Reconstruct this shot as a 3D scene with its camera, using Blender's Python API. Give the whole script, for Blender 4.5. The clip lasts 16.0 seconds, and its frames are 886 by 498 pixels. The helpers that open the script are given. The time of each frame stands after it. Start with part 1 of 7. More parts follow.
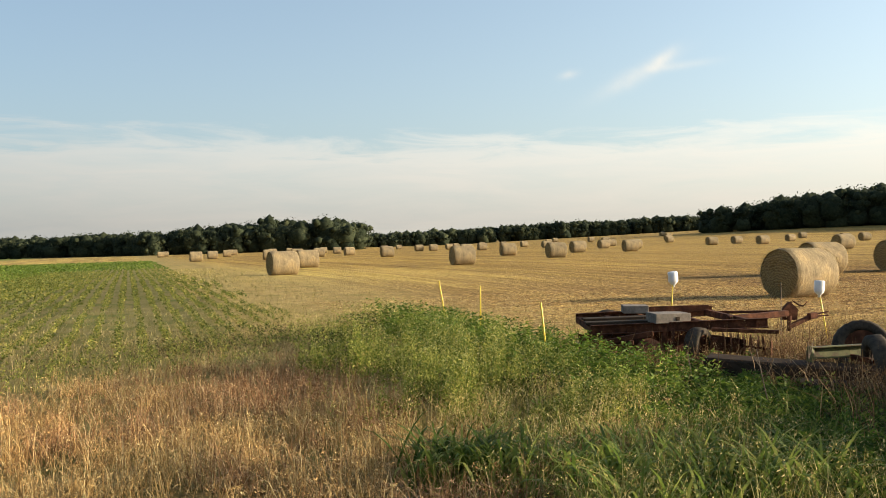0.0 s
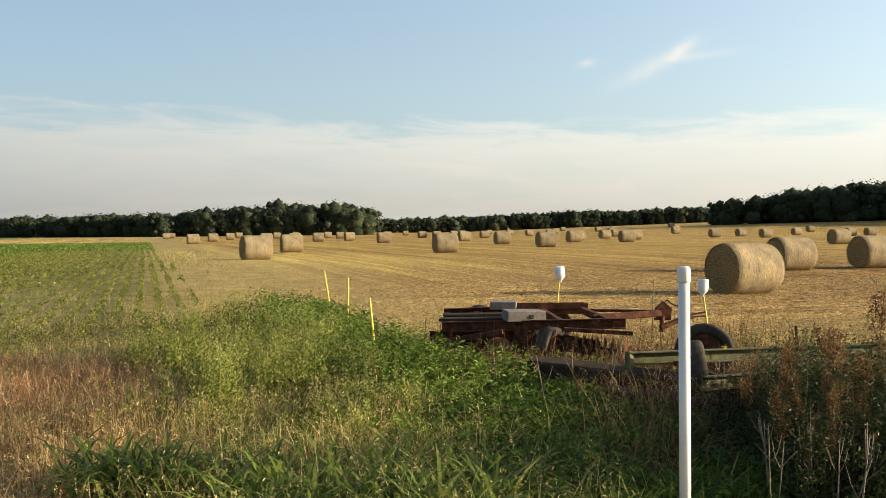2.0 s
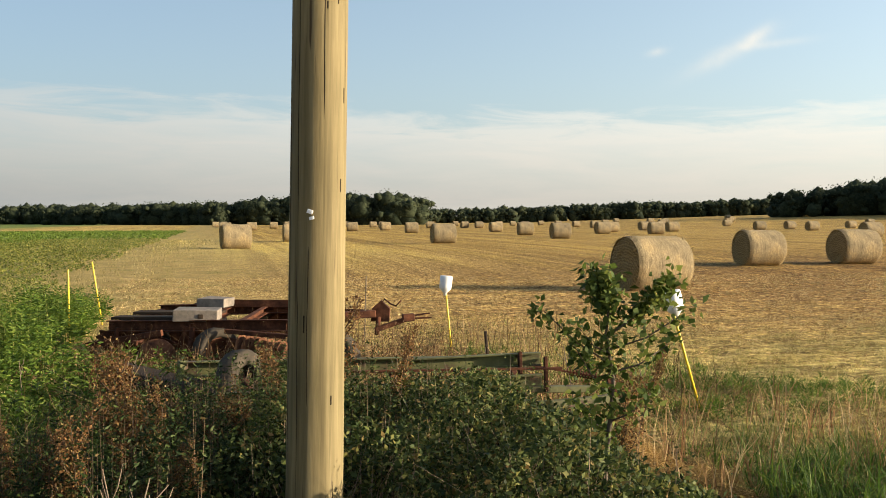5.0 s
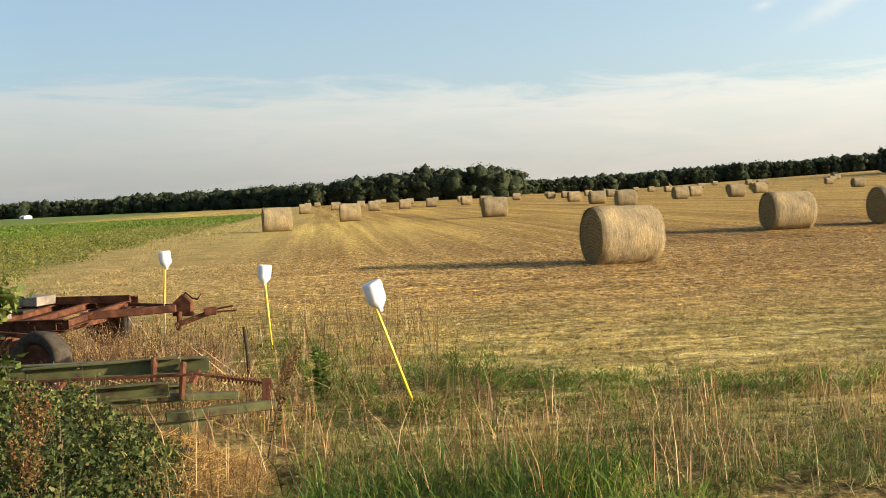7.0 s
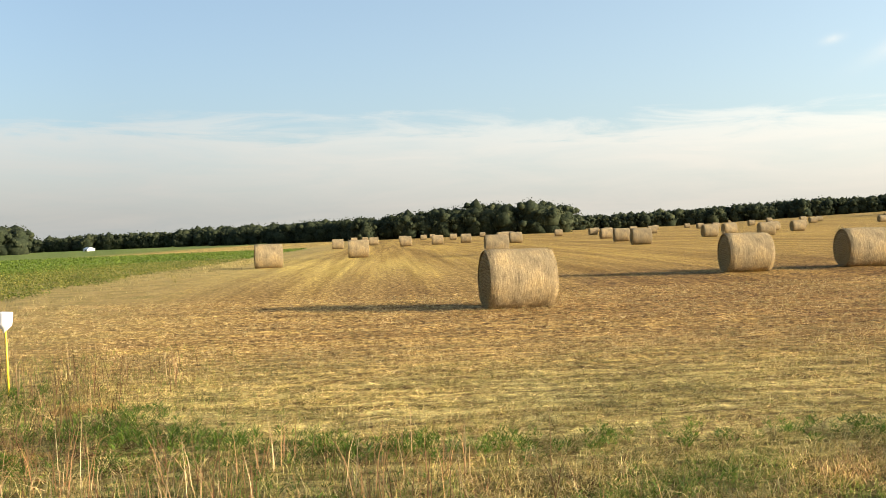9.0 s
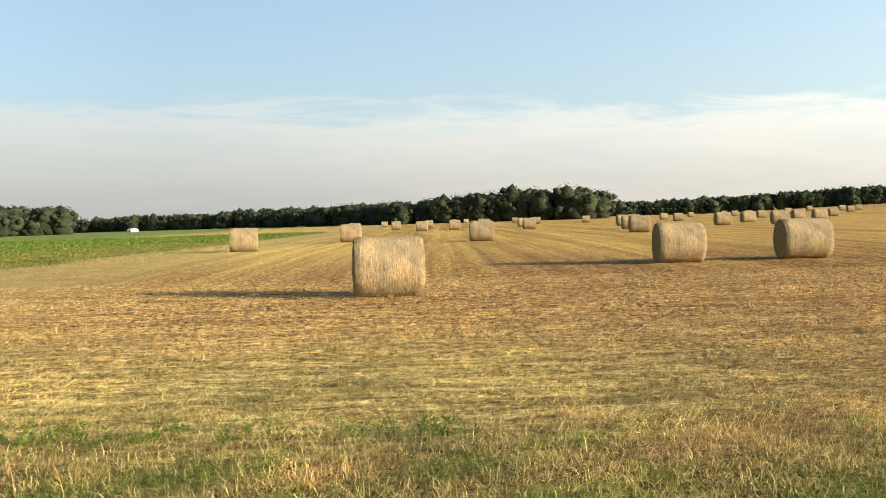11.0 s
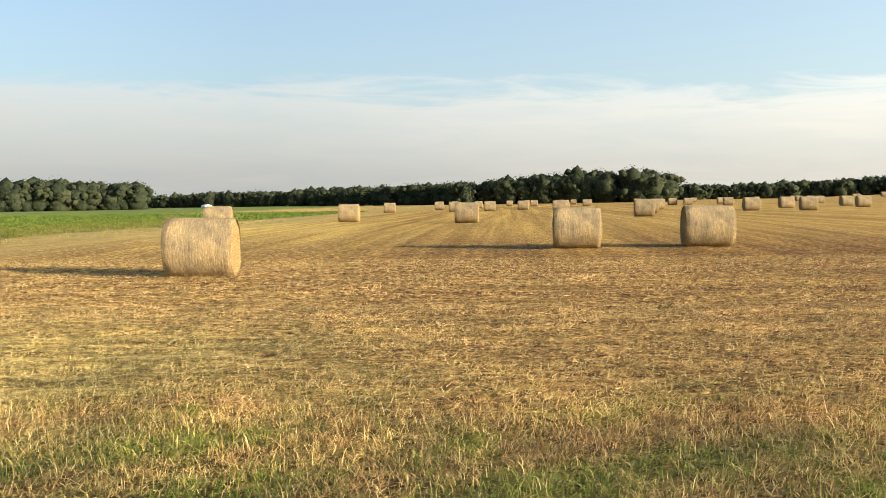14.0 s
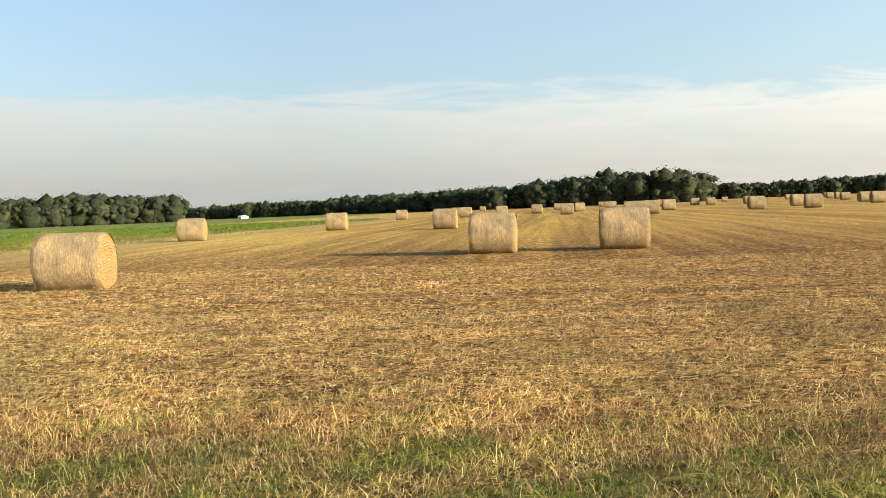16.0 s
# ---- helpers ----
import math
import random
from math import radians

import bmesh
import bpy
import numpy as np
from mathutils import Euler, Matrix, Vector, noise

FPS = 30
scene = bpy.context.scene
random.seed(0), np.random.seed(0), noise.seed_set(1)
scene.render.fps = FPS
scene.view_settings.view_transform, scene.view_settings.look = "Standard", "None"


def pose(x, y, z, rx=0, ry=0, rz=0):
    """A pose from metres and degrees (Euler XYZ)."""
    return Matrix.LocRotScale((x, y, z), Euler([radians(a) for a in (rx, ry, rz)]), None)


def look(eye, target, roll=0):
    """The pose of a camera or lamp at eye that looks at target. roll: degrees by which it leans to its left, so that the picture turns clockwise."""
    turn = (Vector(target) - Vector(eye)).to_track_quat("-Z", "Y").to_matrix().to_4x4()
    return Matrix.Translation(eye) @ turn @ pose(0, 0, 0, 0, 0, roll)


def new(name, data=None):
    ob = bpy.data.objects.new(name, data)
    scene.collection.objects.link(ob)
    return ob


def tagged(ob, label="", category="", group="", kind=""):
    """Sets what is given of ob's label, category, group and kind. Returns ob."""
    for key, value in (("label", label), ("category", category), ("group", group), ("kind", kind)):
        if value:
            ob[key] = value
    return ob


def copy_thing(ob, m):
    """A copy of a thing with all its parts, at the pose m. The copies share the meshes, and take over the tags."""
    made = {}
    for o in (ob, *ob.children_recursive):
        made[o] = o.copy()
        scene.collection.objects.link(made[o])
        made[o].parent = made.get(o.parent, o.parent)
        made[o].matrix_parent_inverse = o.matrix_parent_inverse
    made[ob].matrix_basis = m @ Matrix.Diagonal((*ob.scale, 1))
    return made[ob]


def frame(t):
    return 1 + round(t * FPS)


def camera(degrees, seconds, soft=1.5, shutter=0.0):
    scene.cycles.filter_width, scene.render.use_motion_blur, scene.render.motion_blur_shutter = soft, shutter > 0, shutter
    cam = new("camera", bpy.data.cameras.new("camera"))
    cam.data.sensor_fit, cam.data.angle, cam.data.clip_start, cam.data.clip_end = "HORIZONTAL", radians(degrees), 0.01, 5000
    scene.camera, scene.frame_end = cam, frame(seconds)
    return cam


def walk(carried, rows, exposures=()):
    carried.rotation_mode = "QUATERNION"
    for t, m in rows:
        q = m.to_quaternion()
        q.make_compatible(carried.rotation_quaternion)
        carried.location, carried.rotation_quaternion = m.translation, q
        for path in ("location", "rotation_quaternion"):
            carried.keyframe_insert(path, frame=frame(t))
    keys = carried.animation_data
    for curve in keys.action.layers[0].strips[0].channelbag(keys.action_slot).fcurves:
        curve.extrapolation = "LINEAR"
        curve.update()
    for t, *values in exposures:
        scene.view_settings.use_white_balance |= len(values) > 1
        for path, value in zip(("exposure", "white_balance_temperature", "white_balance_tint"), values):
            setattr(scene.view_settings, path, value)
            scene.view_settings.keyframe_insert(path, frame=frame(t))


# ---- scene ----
cam = camera(51.8, 16.0, soft=0.9)
PATH = [
    (0, (0.738, -1.689, 1.718), (0.775, 0.31, 1.701), -0.6),
    (0.5, (1.231, -1.522, 1.717), (1.266, 0.477, 1.703), 0.2),
    (1, (1.754, -1.415, 1.758), (1.795, 0.585, 1.754), 0.1),
    (1.5, (2.331, -1.27, 1.776), (2.364, 0.73, 1.746), 0.7),
    (2, (2.953, -1.053, 1.764), (2.959, 0.946, 1.718), 0.5),
    (2.5, (3.614, -0.889, 1.783), (3.614, 1.111, 1.763), 0.2),
    (3, (4.337, -0.725, 1.786), (4.321, 1.275, 1.779), 0.2),
    (3.5, (5.108, -0.389, 1.79), (5.096, 1.611, 1.772), 0.7),
    (4, (5.912, -0.099, 1.794), (5.892, 1.9, 1.771), 0.7),
    (4.1, (6.078, -0.043, 1.794), (6.049, 1.957, 1.773), 0.6),
    (4.5, (6.738, 0.164, 1.798), (6.655, 2.162, 1.777), 0.4),
    (5, (7.582, 0.428, 1.808), (7.445, 2.422, 1.739), 0.9),
    (7.3, (11.63, 1.744, 1.918), (11.245, 3.703, 1.792), -2.0),
    (7.5, (12.014, 1.831, 1.93), (11.619, 3.789, 1.823), -2.0),
    (8, (12.952, 2.079, 1.948), (12.521, 4.032, 1.9), -1.6),
    (8.5, (13.912, 2.365, 1.964), (13.453, 4.311, 1.917), -1.4),
    (8.7, (14.317, 2.482, 1.971), (13.844, 4.425, 1.925), -1.4),
    (11, (18.856, 3.915, 1.976), (18.263, 5.824, 1.896), -0.8),
    (11.5, (19.84, 4.302, 1.974), (19.239, 6.208, 1.892), -0.5),
    (12, (20.861, 4.635, 1.971), (20.233, 6.532, 1.88), -0.3),
    (12.5, (21.876, 4.969, 2.015), (21.197, 6.847, 1.902), -0.9),
    (13, (22.848, 5.281, 2.024), (22.124, 7.142, 1.906), -1.0),
    (13.5, (23.811, 5.634, 2.022), (23.064, 7.485, 1.892), -0.2),
    (14, (24.791, 6.067, 2.002), (24.034, 7.914, 1.88), -0.0),
    (14.5, (25.845, 6.458, 1.994), (25.122, 8.321, 1.919), -0.2),
    (15, (26.858, 6.932, 1.996), (26.166, 8.807, 1.921), -0.6),
    (15.5, (27.824, 7.291, 2.006), (27.069, 9.14, 1.9), -1.1),
    (16, (28.774, 7.635, 2.018), (27.929, 9.445, 1.909), -1.4),
]
walk(cam, [(t, look(e, g, r)) for t, e, g, r in PATH], exposures=[(0.0, 1.31), (5.2, 1.31), (10.8, 1.58), (16.0, 1.58)])

# ---------------------------------------------------------------- world, sun
SUN_EL, SUN_AZ = radians(13.0), radians(-2.0)      # azimuth from +x towards +y
world = bpy.data.worlds.new("evening_sky")
scene.world = world
world.use_nodes = True
wn, wl = world.node_tree.nodes, world.node_tree.links
wn.clear()


def wnode(kind, **vals):
    n = wn.new(kind)
    for k, v in vals.items():
        n.inputs[k].default_value = v
    return n


sky = wn.new("ShaderNodeTexSky")
sky.sky_type, sky.sun_disc = "NISHITA", False
sky.sun_elevation, sky.sun_rotation = SUN_EL, radians(92.0)
sky.altitude, sky.air_density, sky.dust_density, sky.ozone_density = 200.0, 1.0, 2.6, 2.0
tc = wn.new("ShaderNodeTexCoord")
sep = wn.new("ShaderNodeSeparateXYZ")
wl.new(tc.outputs["Generated"], sep.inputs[0])
# streaky high cloud: noise stretched along the horizon
mp = wn.new("ShaderNodeMapping")
mp.inputs["Scale"].default_value = (3.4, 3.4, 24.0)
mp.inputs["Rotation"].default_value = (0.0, radians(-1.5), 0.0)
wl.new(tc.outputs["Generated"], mp.inputs["Vector"])
cn = wnode("ShaderNodeTexNoise", Scale=1.9, Detail=9.0, Roughness=0.62, Distortion=0.5)
wl.new(mp.outputs[0], cn.inputs["Vector"])
# height of the cloud deck's upper edge, made ragged by the noise
edge = wn.new("ShaderNodeMath")
edge.operation = "MULTIPLY_ADD"
edge.inputs[1].default_value, edge.inputs[2].default_value = 0.11, -0.055
wl.new(cn.outputs["Fac"], edge.inputs[0])
hz = wn.new("ShaderNodeMath")
hz.operation = "ADD"
wl.new(sep.outputs["Z"], hz.inputs[0])
wl.new(edge.outputs[0], hz.inputs[1])
deck = wn.new("ShaderNodeMapRange")
deck.interpolation_type = "SMOOTHSTEP"
for k, v in (("From Min", 0.125), ("From Max", 0.095), ("To Min", 0.0), ("To Max", 1.0)):
    deck.inputs[k].default_value = v
wl.new(hz.outputs[0], deck.inputs["Value"])
# two small wisps high over the far woods
def wmath(op, x, y=0.0, z=None):
    n = wn.new("ShaderNodeMath")
    n.operation = op
    for k, val in ((0, x), (1, y), (2, z)):
        if val is None:
            continue
        if isinstance(val, (int, float)):
            n.inputs[k].default_value = val
        else:
            wl.new(val, n.inputs[k])
    return n.outputs[0]


wisp = wnode("ShaderNodeTexNoise", Scale=26.0, Detail=6.0, Roughness=0.6, Distortion=0.8)
wl.new(tc.outputs["Generated"], wisp.inputs["Vector"])
bearing = wmath("DIVIDE", sep.outputs["X"], wmath("MAXIMUM", sep.outputs["Y"], 0.05))
total = None
for q0, e0, tilt, long_r, short_r, amt in ((0.232, 0.172, 24, 0.042, 0.008, 0.95), (0.275, 0.180, 4, 0.04, 0.004, 0.55), (0.158, 0.176, 10, 0.010, 0.004, 0.9), (0.262, 0.188, 34, 0.016, 0.006, 0.9)):
    dq, de = wmath("SUBTRACT", bearing, q0), wmath("SUBTRACT", sep.outputs["Z"], e0)
    c, sn = math.cos(radians(tilt)), math.sin(radians(tilt))
    along = wmath("ADD", wmath("MULTIPLY", dq, c / long_r), wmath("MULTIPLY", de, sn / long_r))
    across = wmath("ADD", wmath("MULTIPLY", dq, -sn / short_r), wmath("MULTIPLY", de, c / short_r))
    r2 = wmath("ADD", wmath("MULTIPLY", along, along), wmath("MULTIPLY", across, across))
    blob = wmath("MULTIPLY", wmath("POWER", 2.718, wmath("MULTIPLY", r2, -1.0)), wmath("MULTIPLY", wisp.outputs["Fac"], amt))
    total = blob if total is None else wmath("ADD", total, blob)
# breaks and streaks inside the deck
streak = wn.new("ShaderNodeMapRange")
for k, v in (("From Min", 0.34), ("From Max", 0.66), ("To Min", 0.62), ("To Max", 1.0)):
    streak.inputs[k].default_value = v
wl.new(cn.outputs["Fac"], streak.inputs["Value"])
cover = wmath("MULTIPLY", deck.outputs[0], streak.outputs[0])
amount = wn.new("ShaderNodeMath")
amount.operation, amount.use_clamp = "MULTIPLY", True
amount.inputs[1].default_value = 0.9
wl.new(wmath("MAXIMUM", cover, total), amount.inputs[0])
# bright upper rim of the deck, duller towards the horizon
rim = wn.new("ShaderNodeMapRange")
for k, v in (("From Min", 0.02), ("From Max", 0.11), ("To Min", 0.0), ("To Max", 1.0)):
    rim.inputs[k].default_value = v
wl.new(sep.outputs["Z"], rim.inputs["Value"])
deck_col = wn.new("ShaderNodeMix")
deck_col.data_type = "RGBA"
deck_col.inputs[6].default_value = (2.5, 2.36, 2.1, 1.0)
deck_col.inputs[7].default_value = (3.35, 3.27, 3.0, 1.0)
wl.new(rim.outputs[0], deck_col.inputs[0])
# thin high haze over the whole sky, denser towards the horizon
thin = wn.new("ShaderNodeMapRange")
for k, v in (("From Min", 0.0), ("From Max", 0.7), ("To Min", 0.55), ("To Max", 0.0)):
    thin.inputs[k].default_value = v
wl.new(sep.outputs["Z"], thin.inputs["Value"])
haze = wn.new("ShaderNodeMix")
haze.data_type = "RGBA"
haze.inputs[7].default_value = (2.1, 2.5, 2.7, 1.0)
wl.new(thin.outputs[0], haze.inputs[0])
wl.new(sky.outputs[0], haze.inputs[6])
cloud = wn.new("ShaderNodeMix")
cloud.data_type = "RGBA"
wl.new(deck_col.outputs[2], cloud.inputs[7])
wl.new(amount.outputs[0], cloud.inputs[0])
wl.new(haze.outputs[2], cloud.inputs[6])
# the sky brightens towards the low sun
sunside = wn.new("ShaderNodeMapRange")
for k, v in (("From Min", -0.55), ("From Max", 0.75), ("To Min", 0.84), ("To Max", 1.42)):
    sunside.inputs[k].default_value = v
wl.new(sep.outputs["X"], sunside.inputs["Value"])
warm = wn.new("ShaderNodeCombineColor")
wl.new(wmath("POWER", sunside.outputs[0], 1.15), warm.inputs[0])
wl.new(sunside.outputs[0], warm.inputs[1])
wl.new(wmath("POWER", sunside.outputs[0], 0.8), warm.inputs[2])
glow = wn.new("ShaderNodeMix")
glow.data_type, glow.blend_type = "RGBA", "MULTIPLY"
glow.inputs[0].default_value = 1.0
wl.new(cloud.outputs[2], glow.inputs[6])
wl.new(warm.outputs[0], glow.inputs[7])
bg = wnode("ShaderNodeBackground", Strength=0.1)
wl.new(glow.outputs[2], bg.inputs["Color"])
wo = wn.new("ShaderNodeOutputWorld")
wl.new(bg.outputs[0], wo.inputs[0])

sun_data = bpy.data.lights.new("sun", "SUN")
sun_data.energy, sun_data.angle, sun_data.color = 5.0, radians(0.55), (1.0, 0.84, 0.62)
sun = new("sun", sun_data)
sun_way = Vector((math.cos(SUN_EL) * math.cos(SUN_AZ), math.cos(SUN_EL) * math.sin(SUN_AZ), math.sin(SUN_EL)))
sun.matrix_world = look(sun_way * 60, (0, 0, 0))

# ---------------------------------------------------------------- plan: rows of the field run 18 degrees west of +y
TURN = radians(18.0)
CT, ST = math.cos(TURN), math.sin(TURN)
FIELD = Matrix.Rotation(TURN, 4, "Z")


def to_world(u, v):
    """Field coordinates (u along the lane, v away from it) to world x, y."""
    return u * CT - v * ST, u * ST + v * CT


def smooth(a, b, x):
    t = np.clip((x - a) / (b - a), 0.0, 1.0)
    return t * t * (3 - 2 * t)


def land(x, y):
    """Height of the ground at world x, y (numbers or arrays)."""
    x, y = np.asarray(x, float), np.asarray(y, float)
    near = 0.017 * 4.0 * np.log1p(np.exp(np.clip((x - 10.0) / 4.0, -30, 12)))
    far = 0.018 * (np.clip(x, -600, 600) - 8.0 - (np.clip(y, -200, 700) - 130.0) * 0.11)
    w = smooth(26.0, 62.0, y)
    rise = smooth(170.0, 290.0, y) * 0.030 * np.clip(x - 15.0, 0, 260)
    return near * (1 - w) + far * w + rise


def ground_z(x, y):
    return float(land(x, y))


# ---------------------------------------------------------------- materials
def nodes_of(name):
    m = bpy.data.materials.new(name)
    m.use_nodes = True
    nt = m.node_tree
    bsdf = nt.nodes["Principled BSDF"]
    return m, nt, bsdf


def node(nt, kind, links=(), **vals):
    n = nt.nodes.new(kind)
    for k, v in vals.items():
        if k in ("operation", "blend_type", "data_type", "interpolation_type", "bands_direction", "wave_type", "feature", "noise_dimensions", "rings_direction"):
            if k == "operation":
                n.operation = v
            elif k == "blend_type":
                n.blend_type = v
            elif k == "data_type":
                n.data_type = v
            elif k == "interpolation_type":
                n.interpolation_type = v
            elif k == "bands_direction":
                n.bands_direction = v
            elif k == "rings_direction":
                n.rings_direction = v
            elif k == "wave_type":
                n.wave_type = v
            elif k == "feature":
                n.feature = v
            else:
                n.noise_dimensions = v
        else:
            n.inputs[k].default_value = v
    for out, key in links:
        nt.links.new(out, n.inputs[key])
    return n


def ramp(nt, fac, stops):
    r = nt.nodes.new("ShaderNodeValToRGB")
    e = r.color_ramp.elements
    while len(e) < len(stops):
        e.new(0.5)
    for el, (p, c) in zip(e, stops):
        el.position, el.color = p, (*c, 1.0)
    nt.links.new(fac, r.inputs[0])
    return r


def mix(nt, fac, a, b, blend="MIX"):
    n = nt.nodes.new("ShaderNodeMix")
    n.data_type, n.blend_type = "RGBA", blend
    for k, v in ((0, fac), (6, a), (7, b)):
        if isinstance(v, (int, float)):
            n.inputs[k].default_value = v
        elif isinstance(v, tuple):
            n.inputs[k].default_value = (*v, 1.0)
        else:
            nt.links.new(v, n.inputs[k])
    return n.outputs[2]


def math_n(nt, op, a, b=0.0, c=None):
    n = nt.nodes.new("ShaderNodeMath")
    n.operation = op
    for k, v in ((0, a), (1, b), (2, c)):
        if v is None:
            continue
        if isinstance(v, (int, float)):
            n.inputs[k].default_value = v
        else:
            nt.links.new(v, n.inputs[k])
    return n.outputs[0]


def step_n(nt, v, a, b):
    n = nt.nodes.new("ShaderNodeMapRange")
    n.interpolation_type = "SMOOTHSTEP"
    n.inputs["From Min"].default_value, n.inputs["From Max"].default_value = a, b
    nt.links.new(v, n.inputs["Value"])
    return n.outputs[0]


def leaf_material(name, stops, rough=0.6, glow=0.35):
    """Foliage: colour by island, a little light through the leaf."""
    m, nt, bsdf = nodes_of(name)
    geo = nt.nodes.new("ShaderNodeNewGeometry")
    r = ramp(nt, geo.outputs["Random Per Island"], stops)
    tco = nt.nodes.new("ShaderNodeTexCoord")
    nz = node(nt, "ShaderNodeTexNoise", [(tco.outputs["Object"], "Vector")], Scale=1.3, Detail=4.0)
    shade = ramp(nt, nz.outputs["Fac"], [(0.3, (0.58, 0.62, 0.6)), (0.7, (1.22, 1.17, 1.08))])
    wide = node(nt, "ShaderNodeTexNoise", [(tco.outputs["Object"], "Vector")], Scale=0.45, Detail=3.0)
    tone = ramp(nt, wide.outputs["Fac"], [(0.35, (0.78, 0.82, 0.80)), (0.65, (1.16, 1.12, 1.05))])
    col = mix(nt, 1.0, r.outputs[0], shade.outputs[0], "MULTIPLY")
    col = mix(nt, 1.0, col, tone.outputs[0], "MULTIPLY")
    nt.links.new(col, bsdf.inputs["Base Color"])
    bsdf.inputs["Roughness"].default_value = rough
    bsdf.inputs["Specular IOR Level"].default_value = 0.16
    tr = nt.nodes.new("ShaderNodeBsdfTranslucent")
    nt.links.new(col, tr.inputs["Color"])
    mx = nt.nodes.new("ShaderNodeMixShader")
    mx.inputs[0].default_value = glow
    nt.links.new(bsdf.outputs[0], mx.inputs[1])
    nt.links.new(tr.outputs[0], mx.inputs[2])
    nt.links.new(mx.outputs[0], nt.nodes["Material Output"].inputs["Surface"])
    return m


def ground_material():
    m, nt, bsdf = nodes_of("farmland")
    tco = nt.nodes.new("ShaderNodeTexCoord")
    p = tco.outputs["Object"]
    s = node(nt, "ShaderNodeSeparateXYZ", [(p, 0)])
    u, v = s.outputs["X"], s.outputs["Y"]
    big = node(nt, "ShaderNodeTexNoise", [(p, "Vector")], Scale=0.09, Detail=6.0, Roughness=0.6)
    mid = node(nt, "ShaderNodeTexNoise", [(p, "Vector")], Scale=0.9, Detail=8.0, Roughness=0.65)
    fine = node(nt, "ShaderNodeTexNoise", [(p, "Vector")], Scale=21.0, Detail=9.0, Roughness=0.75)
    # mown straw: passes along the lane on the headland, rows away from it beyond
    def drawn_noise(sx, sy, scale, detail=5.0, rough=0.6):
        mp_n = node(nt, "ShaderNodeMapping", [(p, "Vector")], Scale=(sx, sy, 1.0))
        return node(nt, "ShaderNodeTexNoise", [(mp_n.outputs[0], "Vector")], Scale=scale, Detail=detail, Roughness=rough).outputs["Fac"]
    rows, fine_rows = drawn_noise(1.0, 0.035, 0.42, 6.0), drawn_noise(1.0, 0.02, 1.7, 4.0)
    passes, fine_passes = drawn_noise(0.10, 1.0, 0.85, 6.0, 0.62), drawn_noise(0.16, 1.0, 4.2, 6.0, 0.65)
    cross = drawn_noise(0.5, 2.0, 2.2, 7.0, 0.7)
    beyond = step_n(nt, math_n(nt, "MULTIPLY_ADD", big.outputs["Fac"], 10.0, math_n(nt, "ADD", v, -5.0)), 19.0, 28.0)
    straw = ramp(nt, fine.outputs["Fac"], [(0.25, (0.17, 0.115, 0.048)), (0.5, (0.30, 0.222, 0.096)), (0.75, (0.43, 0.338, 0.160))])
    brown = ramp(nt, cross, [(0.34, (0.66, 0.60, 0.54)), (0.46, (0.93, 0.91, 0.86)), (0.62, (1.22, 1.22, 1.1))])
    hay = mix(nt, 0.8, straw.outputs[0], brown.outputs[0], "MULTIPLY")
    strip = ramp(nt, rows, [(0.36, (0.70, 0.64, 0.52)), (0.48, (0.98, 0.97, 0.90)), (0.60, (1.22, 1.24, 1.02))])
    thin_strip = ramp(nt, fine_rows, [(0.38, (0.74, 0.71, 0.62)), (0.52, (1.02, 1.02, 0.98)), (0.64, (1.22, 1.22, 1.08))])
    hay = mix(nt, 0.9, hay, strip.outputs[0], "MULTIPLY")
    hay = mix(nt, 0.9, hay, thin_strip.outputs[0], "MULTIPLY")
    lane_strip = ramp(nt, passes, [(0.36, (0.66, 0.58, 0.50)), (0.48, (0.98, 0.94, 0.88)), (0.61, (1.24, 1.26, 1.05))])
    lane_thin = ramp(nt, fine_passes, [(0.36, (0.62, 0.57, 0.50)), (0.50, (1.0, 0.98, 0.95)), (0.66, (1.35, 1.33, 1.2))])
    green_bits = step_n(nt, mid.outputs["Fac"], 0.50, 0.70)
    hay = mix(nt, math_n(nt, "MULTIPLY", green_bits, 0.4), hay, (0.30, 0.28, 0.085))
    # close to the lane the straw stands as stubble of its own: bare thatch shows between
    under = ramp(nt, fine.outputs["Fac"], [(0.3, (0.12, 0.075, 0.034)), (0.55, (0.26, 0.178, 0.08)), (0.8, (0.45, 0.34, 0.16))])
    # single straws lying every way: thin stretched streaks at four angles
    strokes = None
    for ang, seed in ((8.0, 0.0), (65.0, 3.7), (115.0, 9.1), (-28.0, 5.3)):
        turned = node(nt, "ShaderNodeMapping", [(p, "Vector")], Rotation=(0.0, 0.0, radians(ang)), Location=(seed, seed * 2, 0.0))
        drawn = node(nt, "ShaderNodeMapping", [(turned.outputs[0], "Vector")], Scale=(4.5, 30.0, 1.0))
        nz = node(nt, "ShaderNodeTexNoise", [(drawn.outputs[0], "Vector")], Scale=1.0, Detail=2.0, Roughness=0.6)
        strokes = nz.outputs["Fac"] if strokes is None else math_n(nt, "MAXIMUM", strokes, nz.outputs["Fac"])
    mat = ramp(nt, strokes, [(0.50, (0.08, 0.048, 0.021)), (0.57, (0.21, 0.132, 0.057)), (0.64, (0.40, 0.282, 0.13)), (0.74, (0.66, 0.52, 0.27))])
    lying = mix(nt, 0.35, mat.outputs[0], under.outputs[0])
    # hand-wide hollows and ridges in the mown thatch, their shade and light put into colour
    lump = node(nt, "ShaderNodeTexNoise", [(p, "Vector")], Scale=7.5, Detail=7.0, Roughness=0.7)
